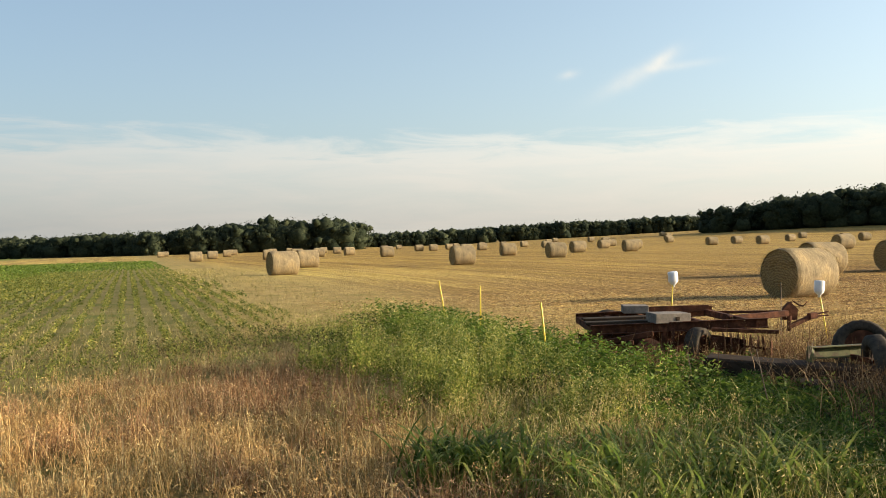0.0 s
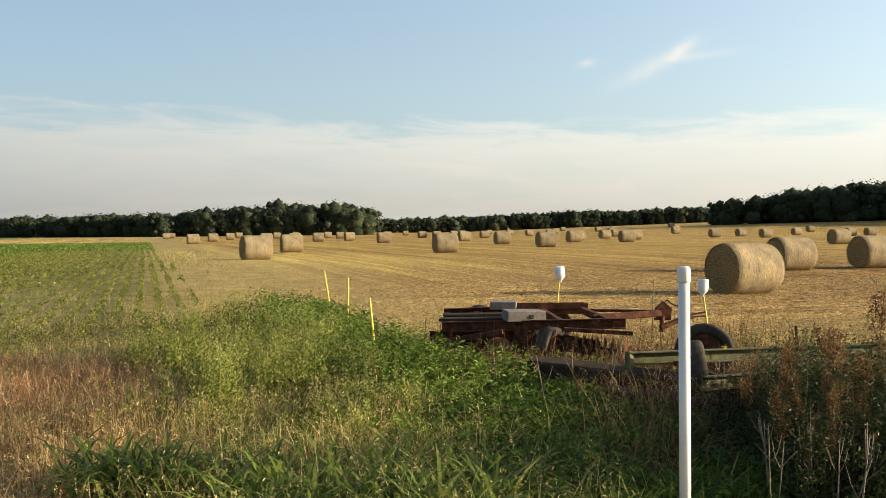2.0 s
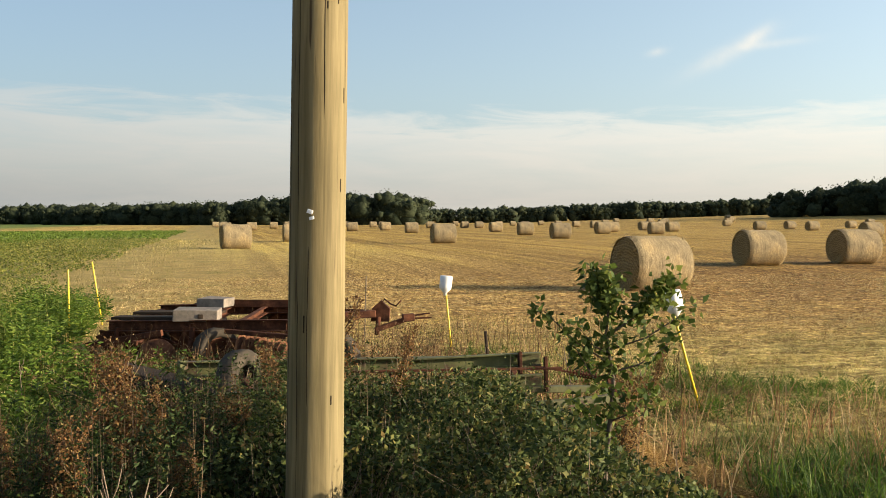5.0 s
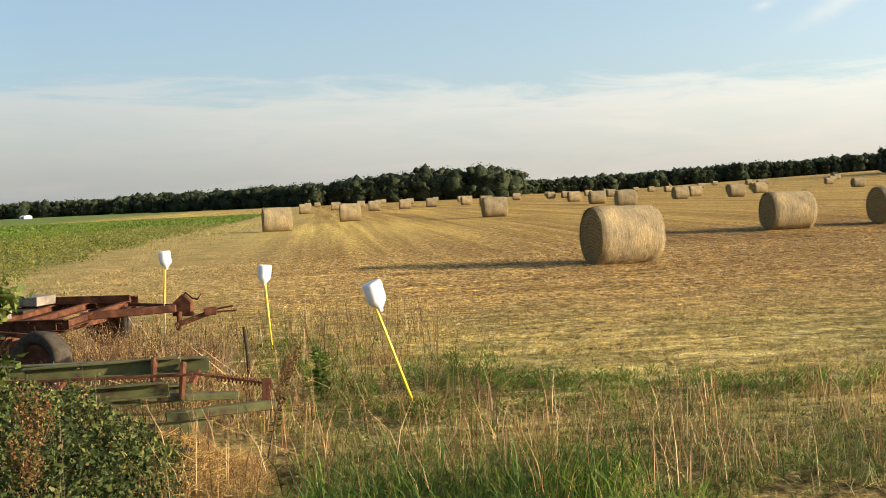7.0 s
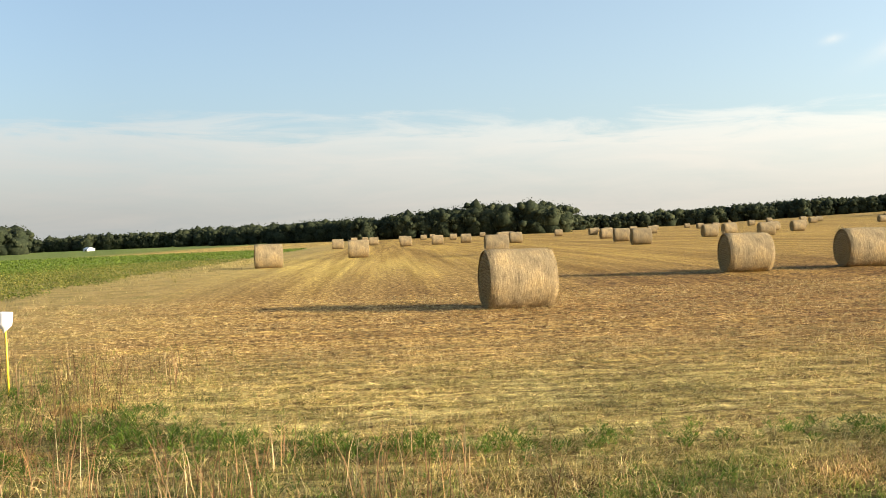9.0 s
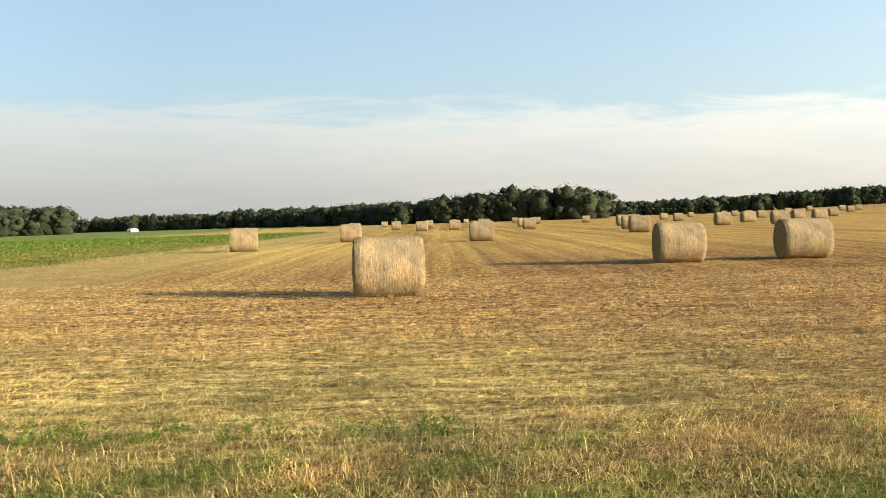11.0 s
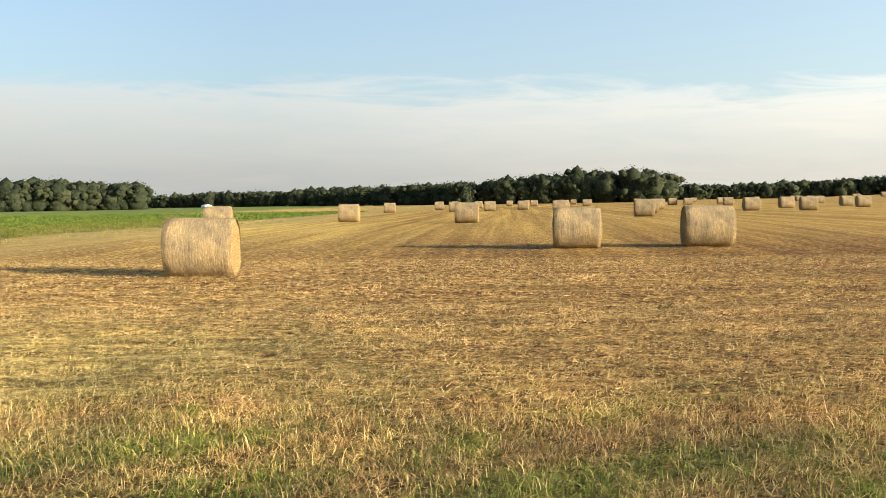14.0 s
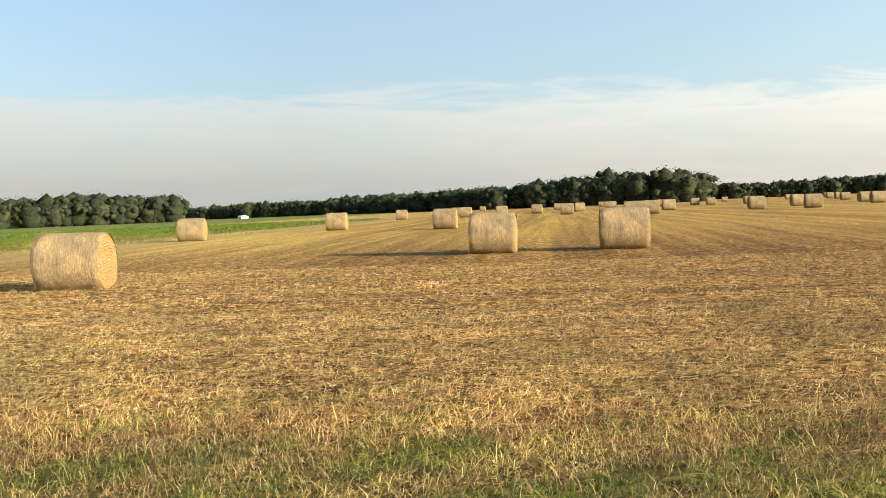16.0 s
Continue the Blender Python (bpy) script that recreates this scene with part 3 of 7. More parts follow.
def blade_arrays(base, height, width, lean, droop=0.3, rng=RNG):
    """Grass blades: base n x 3, height n, width n, lean n (sideways share of height). Three cross-sections each."""
    n = len(base)
    a = rng.uniform(0, 2 * math.pi, n)
    ldir = np.stack([np.cos(a), np.sin(a), np.zeros(n)], 1)
    b = a + rng.uniform(0.9, 2.2, n)
    side = np.stack([np.cos(b), np.sin(b), np.zeros(n)], 1)
    out = np.empty((n, 6, 3))
    for i, (s, wk) in enumerate(((0.0, 1.0), (0.55, 0.8), (1.0, 0.12))):
        up = height * (s - droop * s * s * np.minimum(lean, 1.5))
        c = base + ldir * (lean * height * s ** 1.8)[:, None]
        c[:, 2] += up
        h = side * (width * wk * 0.5)[:, None]
        out[:, 2 * i], out[:, 2 * i + 1] = c - h, c + h
    k = np.arange(n)[:, None] * 6
    f = np.concatenate([k + np.array([[0, 1, 3, 2]]), k + np.array([[2, 3, 5, 4]])], 1).reshape(-1, 4)
    return out.reshape(-1, 3), f


def leaf_arrays(base, way, length, width, rng=RNG, fold=0.15):
    """Diamond leaves from base along way."""
    n = len(base)
    way = unit(way)
    rnd = unit(rng.normal(size=(n, 3)))
    side = unit(np.cross(way, rnd))
    nor = np.cross(side, way)
    L, Wd = length[:, None], width[:, None]
    v = np.stack([base, base + way * L * 0.45 + side * Wd * 0.5 + nor * L * fold, base + way * L, base + way * L * 0.45 - side * Wd * 0.5 + nor * L * fold], 1)
    k = np.arange(n)[:, None] * 4
    return v.reshape(-1, 3), k + np.array([[0, 1, 2, 3]])


def spike_arrays(base, way, length, width, rng=RNG):
    """Single tapered straws from base along way."""
    n = len(base)
    way = unit(way)
    side = unit(np.cross(way, unit(rng.normal(size=(n, 3))))) * (width * 0.5)[:, None]
    tip = base + way * length[:, None]
    v = np.stack([base - side, base + side, tip + side * 0.35, tip - side * 0.35], 1)
    return v.reshape(-1, 3), np.arange(n)[:, None] * 4 + np.arange(4)[None]


class Pile:
    """Collects arrays of quads for one mesh."""

    def __init__(self):
        self.v, self.f, self.n = [], [], 0

    def add(self, v, f):
        self.v.append(v)
        self.f.append(f + self.n)
        self.n += len(v)
        return self

    def make(self, name, material, parent=None, label=""):
        return np_part(name, np.concatenate(self.v), np.concatenate(self.f), material, parent, label)


def scatter(n, u0, u1, v0, v1, rng=RNG):
    """n ground points in a rectangle of the field plan, as world x, y, z."""
    u, v = rng.uniform(u0, u1, n), rng.uniform(v0, v1, n)
    x, y = to_world(u, v)
    return u, v, np.stack([x, y, land(x, y)], 1)


def patchy(x, y, size, seed=0.0):
    """Smooth noise in 0..1 for uneven growth."""
    s = 1.0 / size
    return 0.5 + 0.25 * (np.sin(x * s * 1.7 + seed) * np.cos(y * s * 2.3 + seed * 2) + np.sin(x * s * 3.1 - y * s * 2.2 + seed * 3)) \
        + 0.12 * np.sin(x * s * 7.3 + y * s * 5.1 + seed)


# ---------------------------------------------------------------- ground
def make_ground():
    def axis(lo, hi, fine_lo, fine_hi, step):
        a = [fine_lo + step * i for i in range(int((fine_hi - fine_lo) / step) + 1)]
        up, d = [a[-1]], step
        while up[-1] < hi:
            d *= 1.09
            up.append(up[-1] + d)
        dn, d = [a[0]], step
        while dn[-1] > lo:
            d *= 1.09
            dn.append(dn[-1] - d)
        return np.array(dn[:0:-1] + a + up[1:])
    us, vs = axis(-2600, 2600, -8, 40, 0.36), axis(-2200, 2600, -3, 24, 0.36)
    U, V = np.meshgrid(us, vs)
    X, Y = to_world(U, V)
    Z = land(X, Y)
    close = 1 - smooth(30, 60, np.hypot(U - 14, V - 5))
    Z = Z + close * (0.025 * (patchy(X, Y, 1.1) - 0.5) + 0.012 * RNG.normal(size=Z.shape)) - 0.02 * close
    nv, nu = U.shape
    verts = np.stack([U, V, Z], 2).reshape(-1, 3)
    i = (np.arange(nv - 1)[:, None] * nu + np.arange(nu - 1)[None]).reshape(-1)
    faces = np.stack([i, i + 1, i + nu + 1, i + nu], 1)
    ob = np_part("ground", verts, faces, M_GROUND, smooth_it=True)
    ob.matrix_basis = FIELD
    tagged(ob, "mown hay field beside rows of young soybeans and a rough verge", "ground", kind="structure")


make_ground()


# ---------------------------------------------------------------- woods
def ball_arrays():
    bm = bmesh.new()
    bmesh.ops.create_icosphere(bm, subdivisions=1, radius=1.0)
    v = np.array([q.co[:] for q in bm.verts])
    f = np.array([[q.index for q in face.verts] for face in bm.faces])
    bm.free()
    return v, f


BALL_V, BALL_F = ball_arrays()


def tree_arrays(rng, height, spread, leaf, n):
    """A full crown down to the ground: leaf clumps over many small boughs, with an uneven top."""
    lobes = int(rng.integers(26, 34))
    t = np.concatenate([rng.uniform(0.08, 1.0, lobes) ** 0.7 * 0.86, [0.74, 0.5, 0.25]])
    r = np.concatenate([rng.uniform(0.09, 0.17, lobes), [rng.uniform(0.3, 0.38), 0.44, 0.46]]) * spread
    a = rng.uniform(0, 2 * math.pi, lobes + 3)
    env = 0.56 * spread * np.clip(1 - (np.abs(t - 0.42) / 0.56) ** 3, 0.02, 1) ** 0.5
    reach = np.clip(env - 0.2 * r, 0, None) * rng.uniform(0.45, 1.08, lobes + 3)
    reach[-3:] *= 0.25
    c = np.stack([np.cos(a) * reach, np.sin(a) * reach, np.minimum(t * height, height - 0.7 * r)], 1)
    pick = rng.choice(len(c), n, p=r ** 1.7 / np.sum(r ** 1.7))
    d = unit(rng.normal(size=(n, 3)))
    p = c[pick] + d * (r[pick] * rng.uniform(0.75, 1.16, n))[:, None] * np.array([1, 1, 0.9])
    p[:, 2] = np.clip(p[:, 2], 0.2, None)
    face = unit(d + 0.8 * rng.normal(size=(n, 3)))
    e1 = unit(np.cross(face, rng.normal(size=(n, 3))))
    e2 = np.cross(face, e1)
    s = (rng.uniform(0.25, 0.62, n) * leaf)[:, None]
    q = np.stack([p - e1 * s, p - e2 * s * 0.8, p + e1 * s, p + e2 * s * 0.8], 1) + rng.normal(size=(n, 4, 3)) * 0.14 * leaf
    core_v, core_f = [], []
    for k in list(range(0, lobes, 3)) + [lobes, lobes + 1, lobes + 2]:
        b = BALL_V * (r[k] * 0.86 * (1 + 0.15 * rng.normal(size=(len(BALL_V), 1)))) * np.array([1, 1, 0.9]) + c[k]
        core_f.append(BALL_F + len(core_v) * len(BALL_V))
        core_v.append(b)
    return (q.reshape(-1, 3), np.arange(n)[:, None] * 4 + np.arange(4)[None]), (np.concatenate(core_v), np.concatenate(core_f))


def trunk_bm(bm, x, y, z, h, r):
    tube(bm, [(x, y, z - 0.3), (x + 0.1, y, z + h * 0.3), (x - 0.1, y + 0.1, z + h * 0.65)], [r, r * 0.75, r * 0.3], 6, False)


def woods(az0, az1, d0, d1, h0, h1, rows, gap, leaf, n, seed, label, spread=1.0, eye=(8.0, 1.0), jag=0.06):
    """A belt of trees between two bearings (degrees right of +y) seen from eye."""
    rng = np.random.default_rng(seed)
    crowns, cores, bm = Pile(), Pile(), bmesh.new()
    length = radians(az1 - az0) * (d0 + d1) / 2
    count = max(2, int(length / gap))
    for row in range(rows):
        for i in range(count):
            f = (i + rng.uniform(0, 1)) / count
            az, d = radians(az0 + (az1 - az0) * f), d0 + (d1 - d0) * f + row * gap * 1.3 + rng.normal() * 1.5
            x, y = eye[0] + math.sin(az) * d, eye[1] + math.cos(az) * d
            z = ground_z(x, y)
            h = 0.93 * (h0 + (h1 - h0) * f) * (1 + jag * rng.normal() + 0.07 * math.sin(f * 17 + seed) * (1 - 0.3 * row)) * (1.0 + 0.05 * row)
            h = max(h, 2.5)
            w = max(h * spread * rng.uniform(0.8, 1.2), gap * 0.8)
            (v, fc), (cv, cf) = tree_arrays(rng, h, w, leaf, n if row < 2 else n // 2)
            crowns.add(v + np.array([x, y, z]), fc)
            cores.add(cv + np.array([x, y, z]), cf)
            trunk_bm(bm, x, y, z, h, 0.03 * h)
    e = thing("woods", Matrix.Identity(4), label, "woods", kind="stuff")
    part("trunks", bm, M_BARK, e)["kind"] = "stuff"
    crowns.make("crowns", M_TREE, e)["kind"] = "stuff"
    cores.make("inner_foliage", M_TREE, e)["kind"] = "stuff"


E0 = (0.7, -1.7)
E1 = (18.9, 3.9)
LW = "dark green deciduous woods edging the hay field"
woods(-17.6, -10.0, 338, 335, 8.0, 11.4, 3, 4.6, 0.60, 640, 1, LW, eye=E0)
woods(-10.0, -4.2, 335, 335, 11.8, 10.8, 3, 4.6, 0.60, 640, 2, LW, eye=E0)
woods(-26.5, -17.4, 430, 345, 8.0, 9.2, 3, 4.8, 0.66, 480, 3, LW, eye=E0)
woods(-7.5, 6.0, 560, 590, 8.4, 10.6, 3, 5.2, 0.95, 260, 4, "distant tree line behind the hay field", eye=E0)
woods(6.0, 22.0, 590, 640, 10.8, 10.0, 3, 5.2, 0.95, 260, 5, "distant tree line behind the hay field", eye=E0)
woods(17.2, 20.0, 305, 300, 7.4, 8.6, 3, 4.4, 0.58, 640, 6, "tall dark woods on rising ground", eye=E0)
woods(20.0, 25.0, 300, 298, 8.6, 11.4, 3, 4.6, 0.6, 640, 10, "tall dark woods on rising ground", eye=E0)
woods(25.0, 37.0, 298, 290, 11.4, 13.5, 3, 4.8, 0.66, 560, 7, "tall dark woods on rising ground", eye=E0)
woods(-58.0, -39.6, 370, 380, 12.4, 10.6, 3, 3.9, 0.66, 420, 8, "dark green woods beyond the soybean field", eye=E1)
woods(-39.6, -25.0, 560, 470, 8.0, 10.0, 3, 5.0, 0.85, 330, 9, "low distant tree line beyond the soybean field", eye=E1)


# ---------------------------------------------------------------- barn far off
def make_barn():
    x, y = -243.0, 364.0
    e = thing("barn", pose(x, y, ground_z(x, y) - 0.6, rz=-30) @ Matrix.Scale(0.5, 4), "far white metal barn before the trees", "barn")
    bm = bmesh.new()
    box(bm, (9, 7, 3.2), (0, 0, 1.6))
    part("wall", bm, M_METALROOF, e, smooth_it=False)
    bm = bmesh.new()
    vs = [bm.verts.new(p) for p in ((-4.7, -3.8, 3.1), (4.7, -3.8, 3.1), (4.7, 0, 4.7), (-4.7, 0, 4.7), (-4.7, 3.8, 3.1), (4.7, 3.8, 3.1),
                                    (-4.7, -3.8, 3.0), (4.7, -3.8, 3.0), (4.7, 3.8, 3.0), (-4.7, 3.8, 3.0))]
    for q in ((0, 1, 2, 3), (3, 2, 5, 4), (6, 7, 1, 0), (4, 5, 8, 9), (9, 8, 7, 6)):
        bm.faces.new([vs[i] for i in q])
    for q in ((7, 8, 5, 2, 1), (6, 0, 3, 4, 9)):
        bm.faces.new([vs[i] for i in q])
    part("roof", bm, M_METALROOF, e, "white sheet metal roof", smooth_it=False)
    bm = bmesh.new()
    box(bm, (2.6, 0.12, 2.4), (1.0, -3.52, 1.2))
    part("door", bm, M_TIMBER, e, smooth_it=False)


make_barn()


# ---------------------------------------------------------------- hay bales
def bale_mesh(name, seed, radius, length, around, along, parent, fuzz):
    """One rolled bale about its x axis, resting at z = 0: body, two ends, loose straw."""
    rng = np.random.default_rng(seed)
    off = Vector(rng.uniform(0, 50, 3))
    bm = bmesh.new()
    rings = []
    for i in range(along + 1):
        f = i / along
        x = (f - 0.5) * length
        edge_r = 1.0 - 0.05 * max(0.0, abs(f - 0.5) * 2 - 0.86) / 0.14
        ring = []
        for k in range(around):
            a = 2 * math.pi * k / around
            d = Vector((0, math.cos(a), math.sin(a)))
            q = Vector((x, 0, 0)) + d * radius
            r = radius * edge_r * (1 + 0.014 * noise.noise(q * 1.7 + off) + 0.012 * noise.noise(q * 7 + off))
            y, z = d.y * r, d.z * r
            z = max(z, -radius * 0.955)                       # settled on its underside
            ring.append(bm.verts.new((x + 0.015 * noise.noise(q * 3 - off), y, z + radius * 0.95)))
        rings.append(ring)
    for r0, r1 in zip(rings, rings[1:]):
        for k in range(around):
            bm.faces.new((r0[k], r1[k], r1[(k + 1) % around], r0[(k + 1) % around]))
    side = part("net_wrap", bm, M_BALE, parent)
    for s in (-1, 1):
        bm = bmesh.new()
        steps = max(3, along // 3)
        prev = None
        for j in range(steps + 1):
            f = 1 - j / steps
            ring = []
            for k in range(around):
                a = 2 * math.pi * k / around
                p = Vector((0, math.cos(a), math.sin(a))) * radius * 0.953 * max(f, 0.001)
                p.z = max(p.z, -radius * 0.945)
                bulge = 0.05 * (1 - f * f) + 0.022 * math.sin(f * 40 + a) * min(1, f * 3) + 0.03 * noise.noise(p * 5 + off)
                p.x = s * (length / 2 - 0.03 + bulge)
                p.z += radius * 0.95
                ring.append(bm.verts.new(p))
            if prev:
                for k in range(around):
                    q = (prev[k], prev[(k + 1) % around], ring[(k + 1) % around], ring[k])
                    bm.faces.new(q if s > 0 else q[::-1])
            prev = ring
        bm.faces.new(prev if s > 0 else prev[::-1])
        part("end_face", bm, M_BALE_END, parent, "rolled straw end in rings")
    if fuzz:
        n = fuzz
        a, x = rng.uniform(0, 2 * math.pi, n), rng.uniform(-0.5, 0.5, n)
        half = n // 2
        x[:half] = np.sign(x[:half]) * rng.uniform(0.44, 0.5, half)
        d = np.stack([np.zeros(n), np.cos(a), np.sin(a)], 1)
        p = d * radius * 0.985 + np.stack([x * length, np.zeros(n), np.full(n, radius * 0.95)], 1)
        p[:, 2] = np.maximum(p[:, 2], 0.02)
        way = unit(d * rng.uniform(0.1, 0.9, n)[:, None] + np.cross(d, [1, 0, 0]) * rng.normal(size=n)[:, None] + np.stack([rng.normal(size=n) * 0.7, np.zeros(n), np.zeros(n)], 1))
        v, f = leaf_arrays(p, way, rng.uniform(0.05, 0.16, n), rng.uniform(0.004, 0.009, n), rng)
        np_part("loose_straw", v, f, M_LOOSE, parent)["kind"] = "stuff"
    return side


NEAR_BALES = [  # x, y, yaw, diameter, length
    (11.29, 23.92, 25, 1.42, 1.60), (17.30, 36.25, 17, 1.40, 1.55), (21.40, 37.75, 17, 1.40, 1.60),
]
for i, (x, y, yaw, d, ln) in enumerate(NEAR_BALES):
    e = thing("hay_bale", pose(x, y, ground_z(x, y) - 0.02, rz=yaw), "large round hay bale wrapped in net on mown field", "hay bale", "round bales on the hay field")
    bale_mesh("hay_bale", 40 + i, d / 2, ln, 72, 26, e, 1100)

FAR_BALES = [
    (-7.4, 50.2, 28), (-8.3, 67.9, 20), (3.3, 62.7, 18), (12.2, 78.6, 15), (9.6, 97.0, 14), (18.5, 105.0, 18), (21.4, 121.0, 20), (24.0, 101.9, 12),
    (29.8, 124.5, 16), (-29.8, 119.9, 22), (-20.1, 119.9, 16), (-17.3, 126.0, 19), (-4.2, 114.0, 17), (-34.3, 148.6, 21), (-15.2, 134.7, 14), (6.2, 123.0, 19),
    (-11.5, 144.0, 22), (-17.3, 183.5, 15), (-0.7, 183.0, 20), (2.2, 183.0, 17), (-7.9, 186.8, 12), (-62.5, 217.0, 20), (-69.0, 244.0, 14), (-46.8, 225.0, 18),
    (-60.0, 283.0, 22), (-33.0, 200.0, 17), (-37.0, 251.0, 13), (18.3, 285.0, 18), (20.8, 235.0, 20), (33.0, 238.0, 15), (42.0, 290.0, 19), (48.8, 241.0, 14),
    (74.0, 280.0, 21), (55.0, 200.7, 17), (66.6, 245.0, 18), (46.0, 142.0, 12), (54.4, 155.0, 20), (51.3, 134.4, 16), (69.0, 168.0, 18), (85.4, 202.0, 14),
    (61.0, 224.7, 19), (38.5, 80.2, 15), (68.2, 144.0, 18), (71.4, 144.0, 13), (6.0, 206.0, 18), (11.0, 165.3, 15), (9.5, 267.0, 20), (25.1, 183.3, 17),
    (28.4, 140.0, 21), (36.4, 173.2, 14), (46.2, 249.0, 18), (45.3, 225.0, 16), (23.4, 209.0, 20), (-7.4, 271.0, 17), (-22.8, 208.0, 19), (-38.7, 180.0, 15),
]
far_kinds = []
for i in range(4):
    x, y, yaw = FAR_BALES[i]
    e = thing("hay_bale", pose(x, y, ground_z(x, y) - 0.02, rz=yaw), "round hay bale wrapped in net on mown field", "hay bale", "round bales on the hay field")
    bale_mesh("hay_bale", 60 + i, 0.70, 1.55, 40, 12, e, 300)
    far_kinds.append(e)
for i, (x, y, yaw) in enumerate(FAR_BALES[4:]):
    copy_thing(far_kinds[i % 4], pose(x, y, ground_z(x, y) - 0.02, rz=yaw))


# ---------------------------------------------------------------- utility pole, white pipe, stakes, jugs
def pole_material():
    m, nt, bsdf = nodes_of("treated_pine_pole")
    tco = nt.nodes.new("ShaderNodeTexCoord")
    p = tco.outputs["Object"]
    g_map = node(nt, "ShaderNodeMapping", [(p, "Vector")], Scale=(9.0, 9.0, 0.35))
    g = node(nt, "ShaderNodeTexNoise", [(g_map.outputs[0], "Vector")], Scale=3.0, Detail=9.0, Roughness=0.65, Distortion=0.25)
    k_map = node(nt, "ShaderNodeMapping", [(p, "Vector")], Scale=(16.0, 16.0, 0.7))
    k = node(nt, "ShaderNodeTexNoise", [(k_map.outputs[0], "Vector")], Scale=2.0, Detail=3.0)
    c = node(nt, "ShaderNodeTexNoise", [(p, "Vector")], Scale=1.4, Detail=5.0)
    r = ramp(nt, g.outputs["Fac"], [(0.25, (0.082, 0.064, 0.032)), (0.5, (0.172, 0.137, 0.071)), (0.75, (0.275, 0.222, 0.122))])
    st = ramp(nt, c.outputs["Fac"], [(0.3, (0.78, 0.8, 0.74)), (0.7, (1.1, 1.08, 1.0))])
    col = mix(nt, 1.0, r.outputs[0], st.outputs[0], "MULTIPLY")
    crack = step_n(nt, k.outputs["Fac"], 0.66, 0.72)
    col = mix(nt, crack, col, (0.06, 0.04, 0.02))
    nt.links.new(col, bsdf.inputs["Base Color"])
    bsdf.inputs["Roughness"].default_value = 0.8
    bsdf.inputs["Specular IOR Level"].default_value = 0.2
    h = math_n(nt, "SUBTRACT", g.outputs["Fac"], crack)
    b = node(nt, "ShaderNodeBump", [(h, "Height")], Strength=0.35, Distance=0.006)
    nt.links.new(b.outputs[0], bsdf.inputs["Normal"])
    return m


def make_pole():
    x, y = 6.728, 4.51
    e = thing("utility_pole", pose(x, y, ground_z(x, y), rx=0.3, ry=0.15), "tall round treated pine utility pole in the verge", "pole")
    bm = bmesh.new()
    sides = 40
    zs = [-0.4 + 0.25 * i for i in range(40)]
    rings = []
    for z in zs:
        r0 = 0.132 - 0.0032 * z
        rings.append([])
        for k in range(sides):
            a = 2 * math.pi * k / sides
            q = Vector((math.cos(a), math.sin(a), z * 0.4))
            r = r0 * (1 + 0.012 * noise.noise(q * 2.0) + 0.006 * noise.noise(Vector((q.x * 9, q.y * 9, z * 0.6))))
            rings[-1].append(bm.verts.new((r * math.cos(a), r * math.sin(a), z)))
    for r0, r1 in zip(rings, rings[1:]):
        for k in range(sides):
            bm.faces.new((r0[k], r0[(k + 1) % sides], r1[(k + 1) % sides], r1[k]))
    bm.faces.new(rings[-1])
    part("shaft", bm, pole_material(), e)
    # small tag with a curled end, on the side towards the lane
    bm = bmesh.new()
    box(bm, (0.026, 0.004, 0.018), (-0.008, -0.128, 1.80), (0, 20, 0), 0.001)
    box(bm, (0.022, 0.004, 0.014), (0.0, -0.129, 1.772), (0, -15, 0), 0.001)
    part("tag", bm, M_METALROOF, e, "small torn white tag nailed on")
    rng = random.Random(3)
    for i in range(7):
        bm = bmesh.new()
        a, z = radians(rng.uniform(-110, -10)), rng.choice((0.45, 1.0, 1.95, 2.3, 2.75, 0.7, 1.35))
        r = 0.131 - 0.0032 * z
        box(bm, (0.007, 0.005, rng.uniform(0.03, 0.08)), (r * math.cos(a), r * math.sin(a), z + rng.uniform(-0.05, 0.05)), (0, 0, math.degrees(a) + 90), 0.002)
        part("split", bm, M_DARK, e, "dark split in the wood")
    # long drying checks along the grain
    for deg, z0, z1 in ((-118, -0.1, 1.5), (-122, 1.7, 3.4), (-96, 0.9, 1.7), (-68, 2.2, 3.3), (-40, -0.1, 0.6), (-150, 0.6, 2.4)):
        a, zs_c = radians(deg), [z0 + (z1 - z0) * k / 8 for k in range(9)]
        pts = []
        for z in zs_c:
            w = a + 0.05 * noise.noise(Vector((deg, z * 2.0, 0.0)))
            r = 0.1305 - 0.0032 * z
            pts.append((r * math.cos(w), r * math.sin(w), z))
        bm = bmesh.new()
        tube(bm, pts, [0.0008] + [0.0028] * 7 + [0.0008], 5)
        part("split", bm, M_DARK, e, "long dark drying check")


make_pole()


def make_pipe():
    x, y = 4.276, 3.77
    e = thing("marker_pipe", pose(x, y, ground_z(x, y), rx=0.0, ry=-1.2), "upright white plastic pipe with a cap", "pipe")
    bm = bmesh.new()
    lathe(bm, [(0.03, -0.3), (0.03, 1.48)], 24)
    part("pipe", bm, M_PVC, e)
    bm = bmesh.new()
    lathe(bm, [(0.0335, 1.475), (0.0345, 1.48), (0.0345, 1.535), (0.032, 1.552), (0.02, 1.558)], 24)
    part("cap", bm, M_PVC, e, "white domed end cap")


make_pipe()


